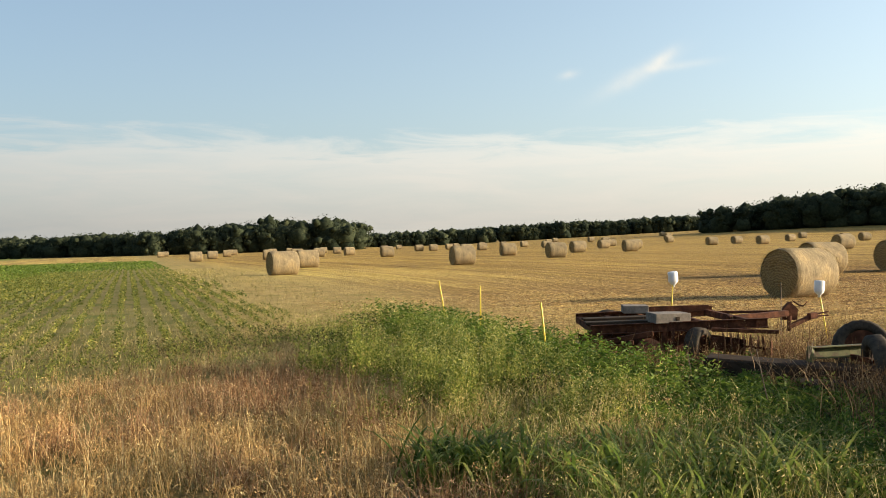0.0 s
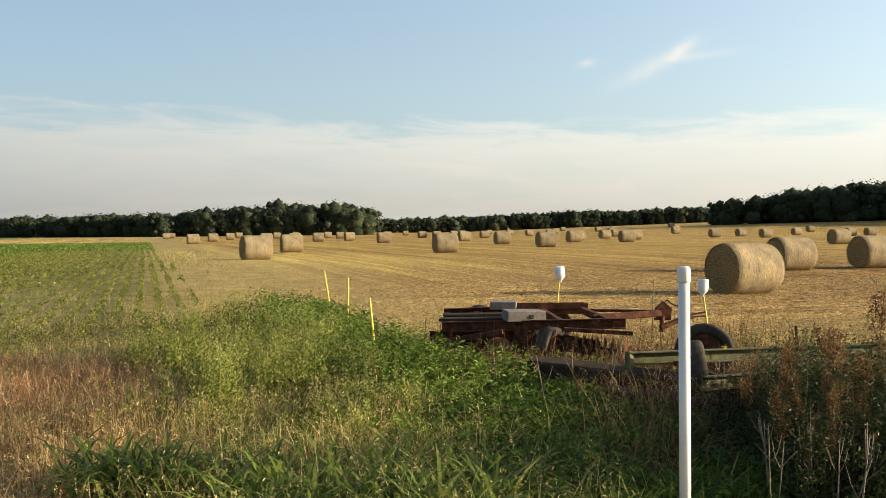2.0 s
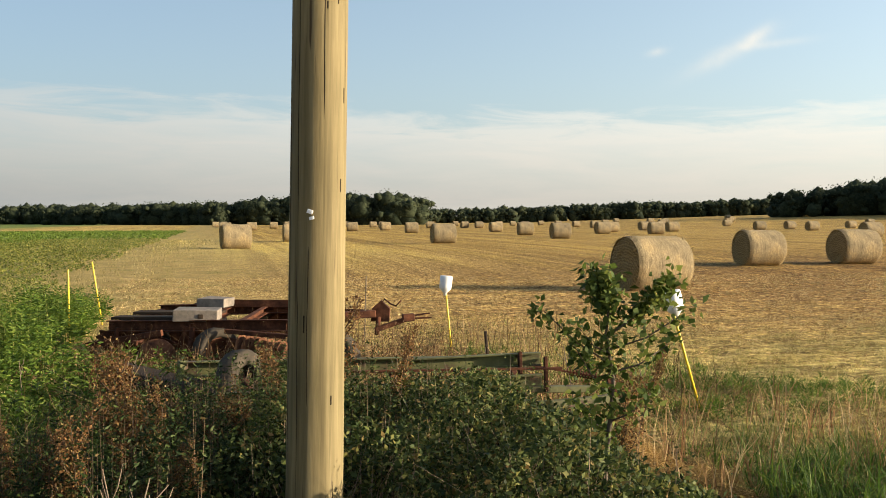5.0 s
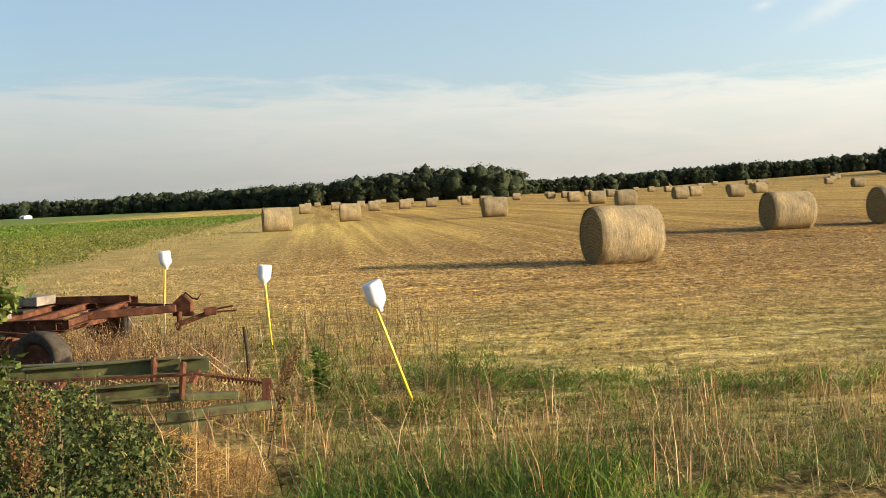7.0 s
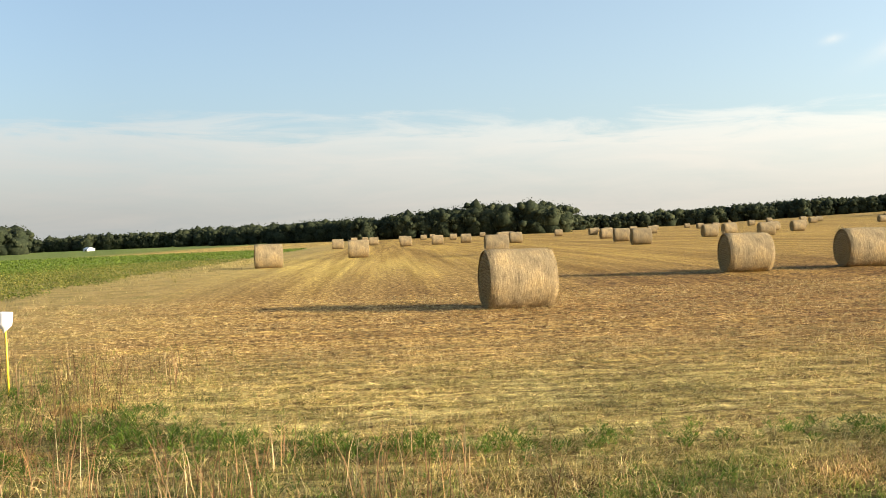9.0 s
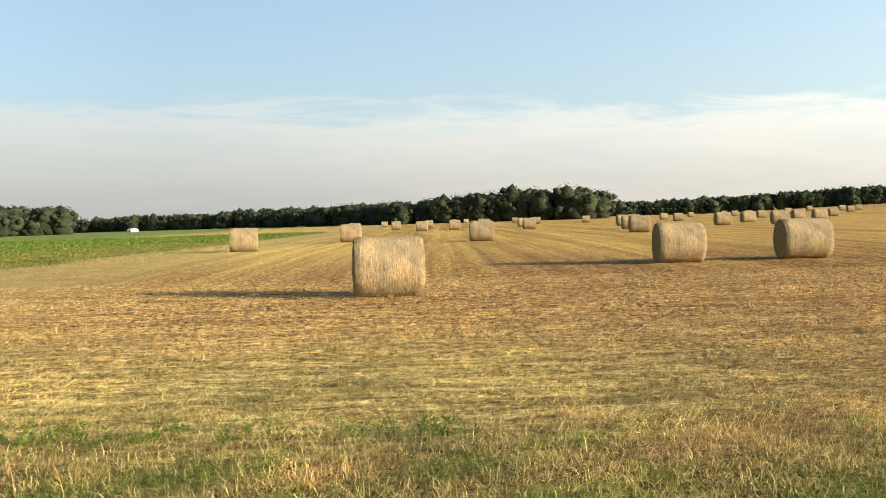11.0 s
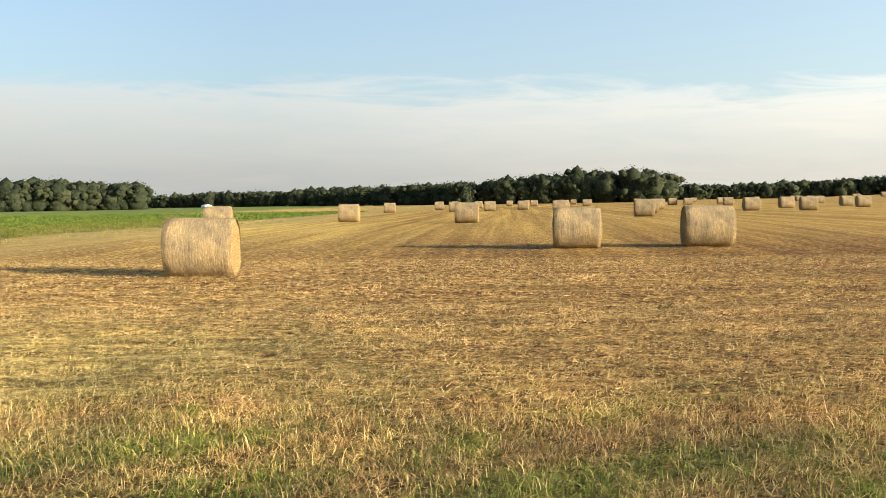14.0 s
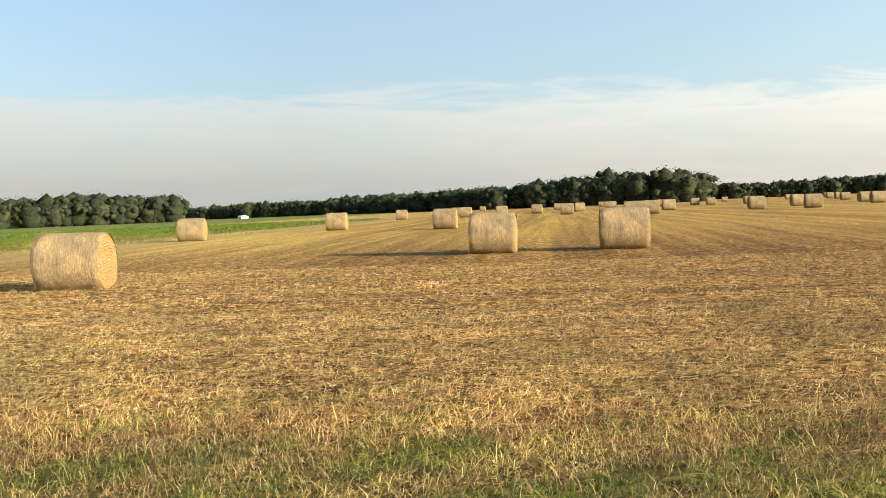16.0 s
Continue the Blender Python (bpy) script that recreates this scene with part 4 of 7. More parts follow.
def stake_at(top, foot, name, label, group):
    """A thin yellow stake between a foot on the ground and its top."""
    f, t = Vector(foot), Vector(top)
    e = thing(name, Matrix.Translation(f), label, "stake", group)
    bm = bmesh.new()
    d = t - f
    tube(bm, [d * -0.12, d * 0.5, d * 0.992, d], [0.0125, 0.0125, 0.0125, 0.009], 10)
    part("rod", bm, M_YELLOW, e)
    return e, d


def jug_on(e, d, tilt, turn=0.0, size=1.0):
    """An upturned white jug on a stake: body, shoulder, neck, handle."""
    m = Matrix.Translation(d) @ Matrix.Rotation(radians(turn), 4, "Z") @ Matrix.Rotation(radians(tilt), 4, "Y") @ Matrix.Scale(size, 4)
    bm = bmesh.new()
    prof = [(0.022, -0.17), (0.024, -0.14), (0.04, -0.125), (0.075, -0.085), (0.083, -0.06), (0.084, 0.07), (0.08, 0.085), (0.055, 0.09)]
    lathe(bm, prof, 24, m @ Matrix.Diagonal((1.0, 0.92, 1.0, 1.0)))
    for v in bm.verts:
        v.co += Vector((noise.noise(v.co * 9), noise.noise(v.co * 9 + Vector((5, 0, 0))), 0)) * 0.008
    jug = part("jug", bm, M_JUG, e, "upturned white plastic jug")
    bm = bmesh.new()
    tube(bm, [m @ Vector(p) for p in ((0.01, 0.055, -0.1), (0.015, 0.078, -0.09), (0.015, 0.086, -0.05), (0.015, 0.084, 0.0), (0.01, 0.07, 0.02))], [0.011] * 5, 8)
    part("handle", bm, M_JUG, jug)


for top, lean in (((0.96, 14.64, 1.01), (0.17, 0.0)), ((1.58, 12.58, 1.01), (0.0, 0.05)), ((2.14, 9.5, 0.95), (0.10, 0.0))):
    x, y = top[0] + lean[0], top[1] + lean[1]
    stake_at(top, (x, y, ground_z(x, y)), "marker_stake", "thin yellow fibreglass stake among weeds", "yellow stakes along the field edge")
for top, foot, tilt, turn in (((4.86, 13.5, 0.98), (4.80, 13.5, 0), -6, 20), ((6.81, 12.3, 0.86), (6.91, 12.2, 0), 5, 40), ((9.12, 8.88, 0.98), (9.42, 9.02, 0), -18, 25)):
    z = ground_z(foot[0], foot[1])
    e, d = stake_at(top, (foot[0], foot[1], z), "jug_stake", "yellow stake topped with an upturned white plastic jug", "jug-topped stakes")
    jug_on(e, d + Vector((0, 0, 0.10)), tilt, turn)


# ---------------------------------------------------------------- growth on the ground
def stuff(ob, label, category):
    return tagged(ob, label, category, kind="stuff")


def keep(mask, *arrays):
    return [a[mask] for a in arrays]


def make_stubble():
    rng = np.random.default_rng(11)
    stand, lie, fresh = Pile(), Pile(), Pile()
    for tufts, per, u0, u1, v0, v1, size in ((62000, 5, 10.5, 38, 6.2, 13, 1.0), (30000, 4, 4.5, 42, 13, 24, 1.4)):
        u, v, p = scatter(tufts, u0, u1, v0, v1, rng)
        x, y = p[:, 0], p[:, 1]
        g = 0.5 + 0.35 * (patchy(x, y, 1.5, 1.0) - 0.5) + 0.4 * (patchy(u * 0.3, v * 2.2, 0.5, 3.0) - 0.5) + 0.35 * (patchy(u * 0.8, v * 6.5, 0.5, 6.0) - 0.5)
        m = (g + rng.normal(size=tufts) * 0.2 > 0.40) & (u + 0.4 * rng.normal(size=tufts) > 4.9)
        m &= ~((u < 12.0) & (v < 8.6 + rng.normal(size=tufts) * 0.5))
        knot = patchy(u * 0.7, v * 1.5, 0.13 * size, 4.0) + 0.5 * (patchy(u * 0.6, v * 1.3, 0.31 * size, 9.0) - 0.5)
        m &= knot + rng.normal(size=tufts) * 0.10 > 0.44
        g = g + 0.9 * (knot - 0.5)
        u, v, p, g = keep(m, u, v, p, g)
        k = len(p)
        base = np.repeat(p, per, 0) + rng.normal(size=(k * per, 3)) * np.array([0.045, 0.03, 0.0]) * size
        n = len(base)
        way = rng.normal(size=(n, 3)) * 0.75 + np.array([0.2, 0, 0.9])
        way[:, 2] = np.abs(way[:, 2])
        tall = np.repeat(0.7 + 0.6 * g, per)
        bu, bv = np.repeat(u, per), np.repeat(v, per)
        yellow = (bv + rng.normal(size=n) * 0.8 + 3.0 * (patchy(bu * 0.3, bv * 2.0, 0.6, 2.0) - 0.5) < 10.5) & (bu + rng.normal(size=n) * 2.0 < 24.0)
        long_h, wide = rng.uniform(0.025, 0.07, n) * tall * size ** 0.5, rng.uniform(0.003, 0.006, n) * size
        for pile, mk in ((stand, ~yellow), (fresh, yellow)):
            if mk.any():
                pile.add(*spike_arrays(base[mk], way[mk], long_h[mk], wide[mk], rng))
    for n, u0, u1, v0, v1, size in ((125000, 10.5, 38, 5.6, 13, 1.0), (72000, 4.5, 42, 13, 24, 1.4)):
        u, v, p = scatter(n, u0, u1, v0, v1, rng)
        g = 0.5 * patchy(u * 0.3, v * 2.6, 0.7, 4.0) + 0.5 * patchy(u * 0.7, v * 4.0, 0.5, 9.0)
        m = (g + rng.normal(size=n) * 0.2 > 0.42) & (u + 0.4 * rng.normal(size=n) > 4.8) & ~((u < 12.0) & (v < 8.6))
        u, v, p = keep(m, u, v, p)
        k = len(p)
        p[:, 2] += rng.uniform(0.0, 0.04, k) * size ** 0.5
        a = rng.normal(size=k) * 1.0 + TURN
        way = np.stack([np.cos(a), np.sin(a), rng.normal(size=k) * 0.22 + 0.05], 1)
        lie.add(*spike_arrays(p, way, rng.uniform(0.03, 0.10, k) * size ** 0.5, rng.uniform(0.0025, 0.005, k) * size, rng))
    stuff(stand.make("stubble", M_STUBBLE), "short golden stubble left standing on the hay field", "stubble")
    stuff(fresh.make("stubble", M_MIXED), "yellow-green regrowth on the mown headland", "stubble")
    stuff(lie.make("straw_litter", M_STUBBLE), "loose straw lying across the mown field", "straw")


def make_verge_grass():
    rng = np.random.default_rng(12)
    mixed, green, deep, tan = Pile(), Pile(), Pile(), Pile()
    tufts, per = 36000, 6
    u, v, p = scatter(tufts, 10.0, 37.0, 3.0, 8.4, rng)
    edge = 6.8 + 1.5 * (patchy(p[:, 0], p[:, 1], 2.2, 2.0) - 0.5) * 2 + rng.normal(size=tufts) * 0.8
    knot = patchy(u * 0.8, v * 1.3, 0.16, 6.0) + 0.5 * (patchy(u, v * 1.4, 0.37, 1.0) - 0.5)
    m = (v < edge) & ~((u < 10.8) & (v < 5.2)) & ~((u > 16) & (v < 3.2)) & (knot + rng.normal(size=tufts) * 0.1 > 0.40) & (patchy(u * 0.7, v * 1.6, 0.42, 8.0) + rng.normal(size=tufts) * 0.2 > 0.2)
    u, v, p, knot = keep(m, u, v, p, knot)
    k = len(p)
    west = 1 - smooth(12.5, 16.5, u)
    # a tawny band of uncut stems behind a broken green fringe
    fringe = 4.3 + 2.2 * (patchy(u, v * 0.2, 1.4, 5.0) - 0.5)
    lush = 0.36 * (1 - smooth(0.0, 0.9, v - fringe)) + 0.75 * (patchy(p[:, 0], p[:, 1], 0.7, 5.0) - 0.5) + 0.42 * west + rng.normal(size=k) * 0.10
    tawny = smooth(17.5, 24.0, u + 2.0 * (patchy(u, v, 2.0, 3.0) - 0.5)) * 0.55 * np.exp(-((v - fringe - 1.0) / 1.0) ** 2) + 0.75 * (patchy(p[:, 0], p[:, 1], 0.9, 11.0) - 0.5)
    kind = np.where(lush > 0.42, 1, np.where(tawny + rng.normal(size=k) * 0.14 > 0.36, 2, 0))
    grow = rng.uniform(0.65, 1.2, k) * (0.55 + 0.95 * knot) * np.where(kind == 2, 1.12, 0.95) * (1 + 0.7 * west * (1 - smooth(5.2, 6.2, v))) * (1 - 0.6 * smooth(5.3, 7.6, v))
    u, v, p, kind, grow = (np.repeat(q, per, 0) for q in (u, v, p, kind, grow))
    k = len(p)
    stray = rng.uniform(size=k)
    kind = np.where((kind == 1) & (stray < 0.52), 0, np.where((kind == 0) & (stray < 0.2), 2, np.where((kind == 2) & (stray < 0.2), 0, kind)))
    p[:, :2] += rng.normal(size=(k, 2)) * 0.035
    h = rng.uniform(0.035, 0.115, k) * grow
    w = rng.uniform(0.003, 0.007, k)
    close_by = (v < 5.2)
    near = (kind == 1) & (u < 14.0 + 0.5 * np.sin(v * 3))
    for pile, mk in ((mixed, kind == 0), (green, (kind == 1) & ~near), (deep, near), (tan, kind == 2)):
        pile.add(*blade_arrays(p[mk & close_by], h[mk & close_by], w[mk & close_by], rng.uniform(0.2, 2.0, int((mk & close_by).sum())), 0.3, rng))
        q, kq = mk & ~close_by, int((mk & ~close_by).sum())
        way = rng.normal(size=(kq, 3)) * 0.85 + np.array([0.25, 0.0, 0.8])
        way[:, 2] = np.abs(way[:, 2])
        pile.add(*spike_arrays(p[q], way, h[q], w[q], rng))
    # dense short undergrowth between the tussocks
    n = 120000
    u, v, p = scatter(n, 14.0, 38.0, 3.25, 6.2, rng)
    u, v, p = keep((rng.uniform(size=n) < 1.1 - 0.75 * smooth(4.6, 6.4, v)) & (u > 13.5 + 2.6 * (v - 3.25) * rng.uniform(size=n)), u, v, p)
    k = len(p)
    fringe = 4.3 + 2.2 * (patchy(u, v * 0.2, 1.4, 5.0) - 0.5)
    lush = 0.36 * (1 - smooth(0.0, 0.9, v - fringe)) + 0.75 * (patchy(p[:, 0], p[:, 1], 0.7, 5.0) - 0.5) + rng.normal(size=k) * 0.14
    tawny = 0.8 * (patchy(p[:, 0], p[:, 1], 0.9, 11.0) - 0.5) + 0.3 * smooth(18.0, 25.0, u) + rng.normal(size=k) * 0.2
    kind = np.where(lush > 0.40, 1, np.where(tawny > 0.24, 2, 0))
    mat_h, mat_w = rng.uniform(0.025, 0.075, k) * np.where(kind == 1, 1.15, 1.0), rng.uniform(0.003, 0.0065, k)
    way = rng.normal(size=(k, 3)) * 0.9 + np.array([0.2, 0.0, 0.75])
    way[:, 2] = np.abs(way[:, 2])
    for pile, mk in ((mixed, kind == 0), (green, kind == 1), (tan, kind == 2)):
        pile.add(*spike_arrays(p[mk], way[mk], mat_h[mk], mat_w[mk], rng))
    stuff(tan.make("verge_grass", M_TAWNY), "tawny dried stems left standing along the verge", "grass")
    stuff(deep.make("verge_grass", M_WEED), "deep green grass tufts beside the scrap", "grass")
    u, v, p = scatter(2600, 10.7, 13.0, 2.0, 3.7, rng)
    u, v, p = keep(patchy(p[:, 0], p[:, 1], 0.5, 3.0) + rng.normal(size=2600) * 0.12 > 0.36, u, v, p)
    k = len(p)
    stuff(Pile().add(*blade_arrays(p, rng.uniform(0.18, 0.45, k), rng.uniform(0.006, 0.012, k), rng.uniform(0.2, 1.3, k), 0.4, rng)).make("long_grass", M_WEED), "deep green long grass past the thicket's end", "grass")
    # thin grass creeping over the field edge round the junk and along the fence line
    n = 26000
    u, v, p = scatter(n, 4.6, 14.5, 6.0, 16.5, rng)
    m = (u + rng.normal(size=n) * 0.9 < 13.0) & (v < 12.5 + 2.0 * (patchy(p[:, 0], p[:, 1], 1.5, 8.0) - 0.5) * 2 + rng.normal(size=n) * 0.8)
    u, v, p = keep(m, u, v, p)
    k = len(p)
    gm = patchy(p[:, 0], p[:, 1], 0.8, 3.0) + rng.normal(size=k) * 0.15 > 0.55
    h, w, lean = rng.uniform(0.04, 0.14, k) * (1 + 0.8 * (1 - smooth(6, 9, v))), rng.uniform(0.003, 0.006, k), rng.uniform(0.2, 1.4, k)
    for pile, mk in ((mixed, ~gm), (green, gm)):
        a, f = blade_arrays(p[mk], h[mk], w[mk], lean[mk], 0.3, rng)
        pile.add(a, f)
    # ragged grass along the border of the two crops
    n = 20000
    u, v, p = scatter(n, 0.8, 10.0, 12.5, 75, rng)
    m = np.abs(u - 4.6 - 2.0 * (patchy(p[:, 0], p[:, 1], 3.0, 2.0) - 0.5)) < np.abs(rng.normal(size=n)) * 1.5
    u, v, p = keep(m, u, v, p)
    k = len(p)
    size = 1 + smooth(20, 70, v) * 1.6
    a, f = blade_arrays(p, rng.uniform(0.04, 0.15, k) * size ** 0.4, rng.uniform(0.004, 0.008, k) * size, rng.uniform(0.2, 1.2, k), 0.3, rng)
    mixed.add(a, f)
    # thin dry grass and weeds between the first soybean plants
    n = 34000
    u, v, p = scatter(n, -6.5, 4.4, 9.4, 24, rng)
    u, v, p = keep(rng.uniform(size=n) < (0.95 - 0.75 * smooth(12.0, 20.0, v - 0.6 * np.clip(u, 0, 4))) * (0.4 + patchy(p[:, 0], p[:, 1], 1.0, 5.0)), u, v, p)
    k = len(p)
    a, f = blade_arrays(p, rng.uniform(0.05, 0.2, k), rng.uniform(0.003, 0.007, k), rng.uniform(0.2, 1.6, k), 0.35, rng)
    mixed.add(a, f)
    stuff(mixed.make("verge_grass", M_MIXED), "half-dry yellow and green grass on the verge", "grass")
    stuff(green.make("verge_grass", M_GRASS), "short fresh green grass in tufts on the verge", "grass")


def make_dry_grass():
    """Dried-out seeding grass in tussocks at the corner of the soybean field: golden by the lane, reddish behind."""
    rng = np.random.default_rng(13)
    tufts, per = 8600, 13
    u, v, p = scatter(tufts, -6.5, 4.6, 2.9, 13.5, rng)
    g = patchy(p[:, 0], p[:, 1], 0.8, 2.5) + 0.3 * (patchy(p[:, 0], p[:, 1], 0.3, 7.0) - 0.5) + rng.normal(size=tufts) * 0.06
    limit = 3.0 - 0.12 * np.clip(v - 5.5, 0, 9) + 1.2 * (patchy(p[:, 0], p[:, 1], 1.0, 7.0) - 0.5)
    far = 9.2 + 0.7 * np.clip(u, -3, 3) + 2.0 * (g - 0.5) + rng.normal(size=tufts) * 0.6
    m = ((u < limit + rng.normal(size=tufts) * 0.3) | ((np.abs(v - 4.7) < 0.6 + rng.normal(size=tufts) * 0.15) & (u < 4.3) & (g > 0.36))) & (v < far) & (g > 0.3)
    u, v, p, g = keep(m, u, v, p, g)
    red = smooth(0.35, 0.65, 0.45 * smooth(-2.0, 2.2, u) + 0.35 * smooth(5.4, 7.8, v) + 0.8 * (patchy(p[:, 0], p[:, 1], 1.2, 4.0) - 0.5)) > rng.uniform(size=len(p))
    size = rng.uniform(0.55, 1.15, len(p)) * (0.55 + 0.7 * g) * np.where(v > 8.5, 0.7, 1.0)
    for mk, name, mat, label in ((~red, "dry_grass", M_GOLD, "golden dried-out grass in tussocks on the field corner"), (red, "dry_grass", M_DRY, "reddish brown seeding grass on the field corner")):
        q, sz = np.repeat(p[mk], per, 0), np.repeat(size[mk], per)
        k = len(q)
        off = rng.normal(size=(k, 2)) * 0.055
        q[:, :2] += off
        h = rng.uniform(0.16, 0.44, k) * sz
        a, f = blade_arrays(q, h, rng.uniform(0.0028, 0.006, k), rng.uniform(0.1, 1.5, k), 0.4, rng)
        stuff(Pile().add(a, f).make(name, mat), label, "grass")
        # nodding seed heads at the tip of one stem in three
        tips, heads = a.reshape(-1, 6, 3)[::3, 4], Pile()
        droop = unit(rng.normal(size=tips.shape) * np.array([1, 1, 0.3]) + np.array([0.3, 0, -0.5]))
        for j in range(5):
            c = tips + droop * (0.014 * j) + rng.normal(size=tips.shape) * 0.006
            way = droop + rng.normal(size=tips.shape) * 0.45
            kk = len(c)
            heads.add(*leaf_arrays(c, way, rng.uniform(0.014, 0.036, kk), rng.uniform(0.004, 0.009, kk), rng))
        stuff(heads.make("seed_heads", mat), "nodding brown seed heads of dried-out grass", "grass")


def make_long_grass():
    """Lush arching blades beside the lane."""
    rng = np.random.default_rng(14)
    pile = Pile()
    n = 15000
    u, v, p = scatter(n, 1.4, 7.0, 2.4, 6.0, rng)
    g = patchy(p[:, 0], p[:, 1], 0.9, 9.0) + rng.normal(size=n) * 0.12
    m = (g > 0.46) & (u < 6.0 + 0.4 * rng.normal(size=n)) & (np.hypot(u - 4.0, (v - 3.2) * 0.8) > 0.6 * rng.uniform(size=n) ** 0.3) & (v < 4.4 + 0.5 * (u - 3) + rng.normal(size=n) * 0.35) & (u > 2.75 + rng.normal(size=n) * 0.3)
    u, v, p = keep(m, u, v, p)
    k = len(p)
    h = rng.uniform(0.22, 0.5, k)
    a, f = blade_arrays(p, h, rng.uniform(0.006, 0.016, k), rng.uniform(0.3, 1.7, k), 0.45, rng)
    pile.add(a, f)
    stuff(pile.make("long_grass", M_GRASS), "lush long green grass with arching blades", "grass")
    pale = Pile()
    n = 14000
    u, v, p = scatter(n, 1.0, 6.4, 2.2, 7.0, rng)
    g = patchy(p[:, 0], p[:, 1], 0.7, 12.0) + 0.5 * np.exp(-((u - 4.3) / 0.8) ** 2 - ((v - 3.2) / 0.7) ** 2)
    u, v, p = keep((g + rng.normal(size=n) * 0.08 > 0.48) & (u > 2.3 + 0.3 * rng.normal(size=n)) & (u < 5.0 + rng.normal(size=n) * 0.3), u, v, p)
    k = len(p)
    a, f = blade_arrays(p, rng.uniform(0.22, 0.5, k), rng.uniform(0.003, 0.007, k), rng.uniform(0.1, 1.2, k), 0.35, rng)
    pale.add(a, f)
    tips = a.reshape(-1, 6, 3)[::2, 4]
    for j in range(5):
        q = tips + rng.normal(size=tips.shape) * 0.014 - np.array([0, 0, 0.02 * j])
        pale.add(*leaf_arrays(q, rng.normal(size=q.shape) * 0.6 + np.array([0, 0, 0.5]), rng.uniform(0.015, 0.035, len(q)), rng.uniform(0.005, 0.01, len(q)), rng))
    stuff(pale.make("long_grass", M_MIXED), "pale seeding grass standing among green blades", "grass")


def make_broad_grass():
    """Coarse arching leaves in clumps beside the lane."""
    rng = np.random.default_rng(24)
    pile = Pile()
    for c in range(40):
        cu, cv = rng.uniform(2.75, 4.6), rng.uniform(2.7, 4.0)
        if rng.uniform() < 0.25:
            cu, cv = rng.uniform(2.2, 2.7), rng.uniform(3.8, 4.3)
        n = rng.integers(22, 40)
        u, v = cu + rng.normal(size=n) * 0.13, cv + rng.normal(size=n) * 0.13
        x, y = to_world(u, v)
        base = np.stack([x, y, land(x, y)], 1)
        a = rng.uniform(0, 2 * math.pi, n)
        out = np.stack([np.cos(a), np.sin(a), np.zeros(n)], 1)
        side = np.stack([-np.sin(a), np.cos(a), np.zeros(n)], 1)
        L, w = rng.uniform(0.45, 0.85, n), rng.uniform(0.018, 0.036, n)
        reach, arch = rng.uniform(0.25, 0.75, n), rng.uniform(0.35, 0.75, n)
        rows = []
        for s in np.linspace(0, 1, 6):
            q = base + out * (L * reach * s ** 1.3)[:, None]
            q[:, 2] += L * (s - arch * s ** 2.6) * 0.9
            hw = w * 0.5 * (1 - s) ** 0.6 * min(1.0, 0.55 + 2 * s) + 0.0008
            rows += [q - side * hw[:, None], q + side * hw[:, None]]
        vv = np.stack(rows, 1).reshape(-1, 3)
        k = np.arange(n)[:, None] * 12
        ff = np.concatenate([k + np.array([[2 * i, 2 * i + 1, 2 * i + 3, 2 * i + 2]]) for i in range(5)], 1).reshape(-1, 4)
        pile.add(vv, ff)
    stuff(pile.make("broad_grass", M_BROAD), "coarse broad-bladed green grass arching in clumps", "grass")


def leafy(rng, p, height, leaves, leaf, width, up=0.25, stem_w=0.006):
    """Weed plants: a stem each and leaves round it; returns leaf and stem arrays."""
    n = len(p)
    lean = rng.normal(size=(n, 2)) * 0.12
    t = rng.uniform(0.18, 1.0, (n, leaves))
    a = rng.uniform(0, 2 * math.pi, (n, leaves))
    base = p[:, None] + np.stack([lean[:, :1] * t * height[:, None], lean[:, 1:] * t * height[:, None], t * height[:, None]], 2)
    way = np.stack([np.cos(a), np.sin(a), up + rng.normal(size=(n, leaves)) * 0.35], 2)
    ln = leaf * rng.uniform(0.55, 1.2, (n, leaves)) * (1.15 - 0.5 * t)
    base = base + unit(way) * np.array([1, 1, 0.2]) * (0.05 * rng.uniform(0, 1.6, (n, leaves)) * (1.1 - t))[..., None]
    lv = leaf_arrays(base.reshape(-1, 3), way.reshape(-1, 3), ln.ravel(), ln.ravel() * width, rng, 0.12)
    a, f = blade_arrays(p, height, np.full(n, stem_w), np.abs(lean[:, 0]) * 0.3, 0.1, rng)
    return lv, (a, f), base


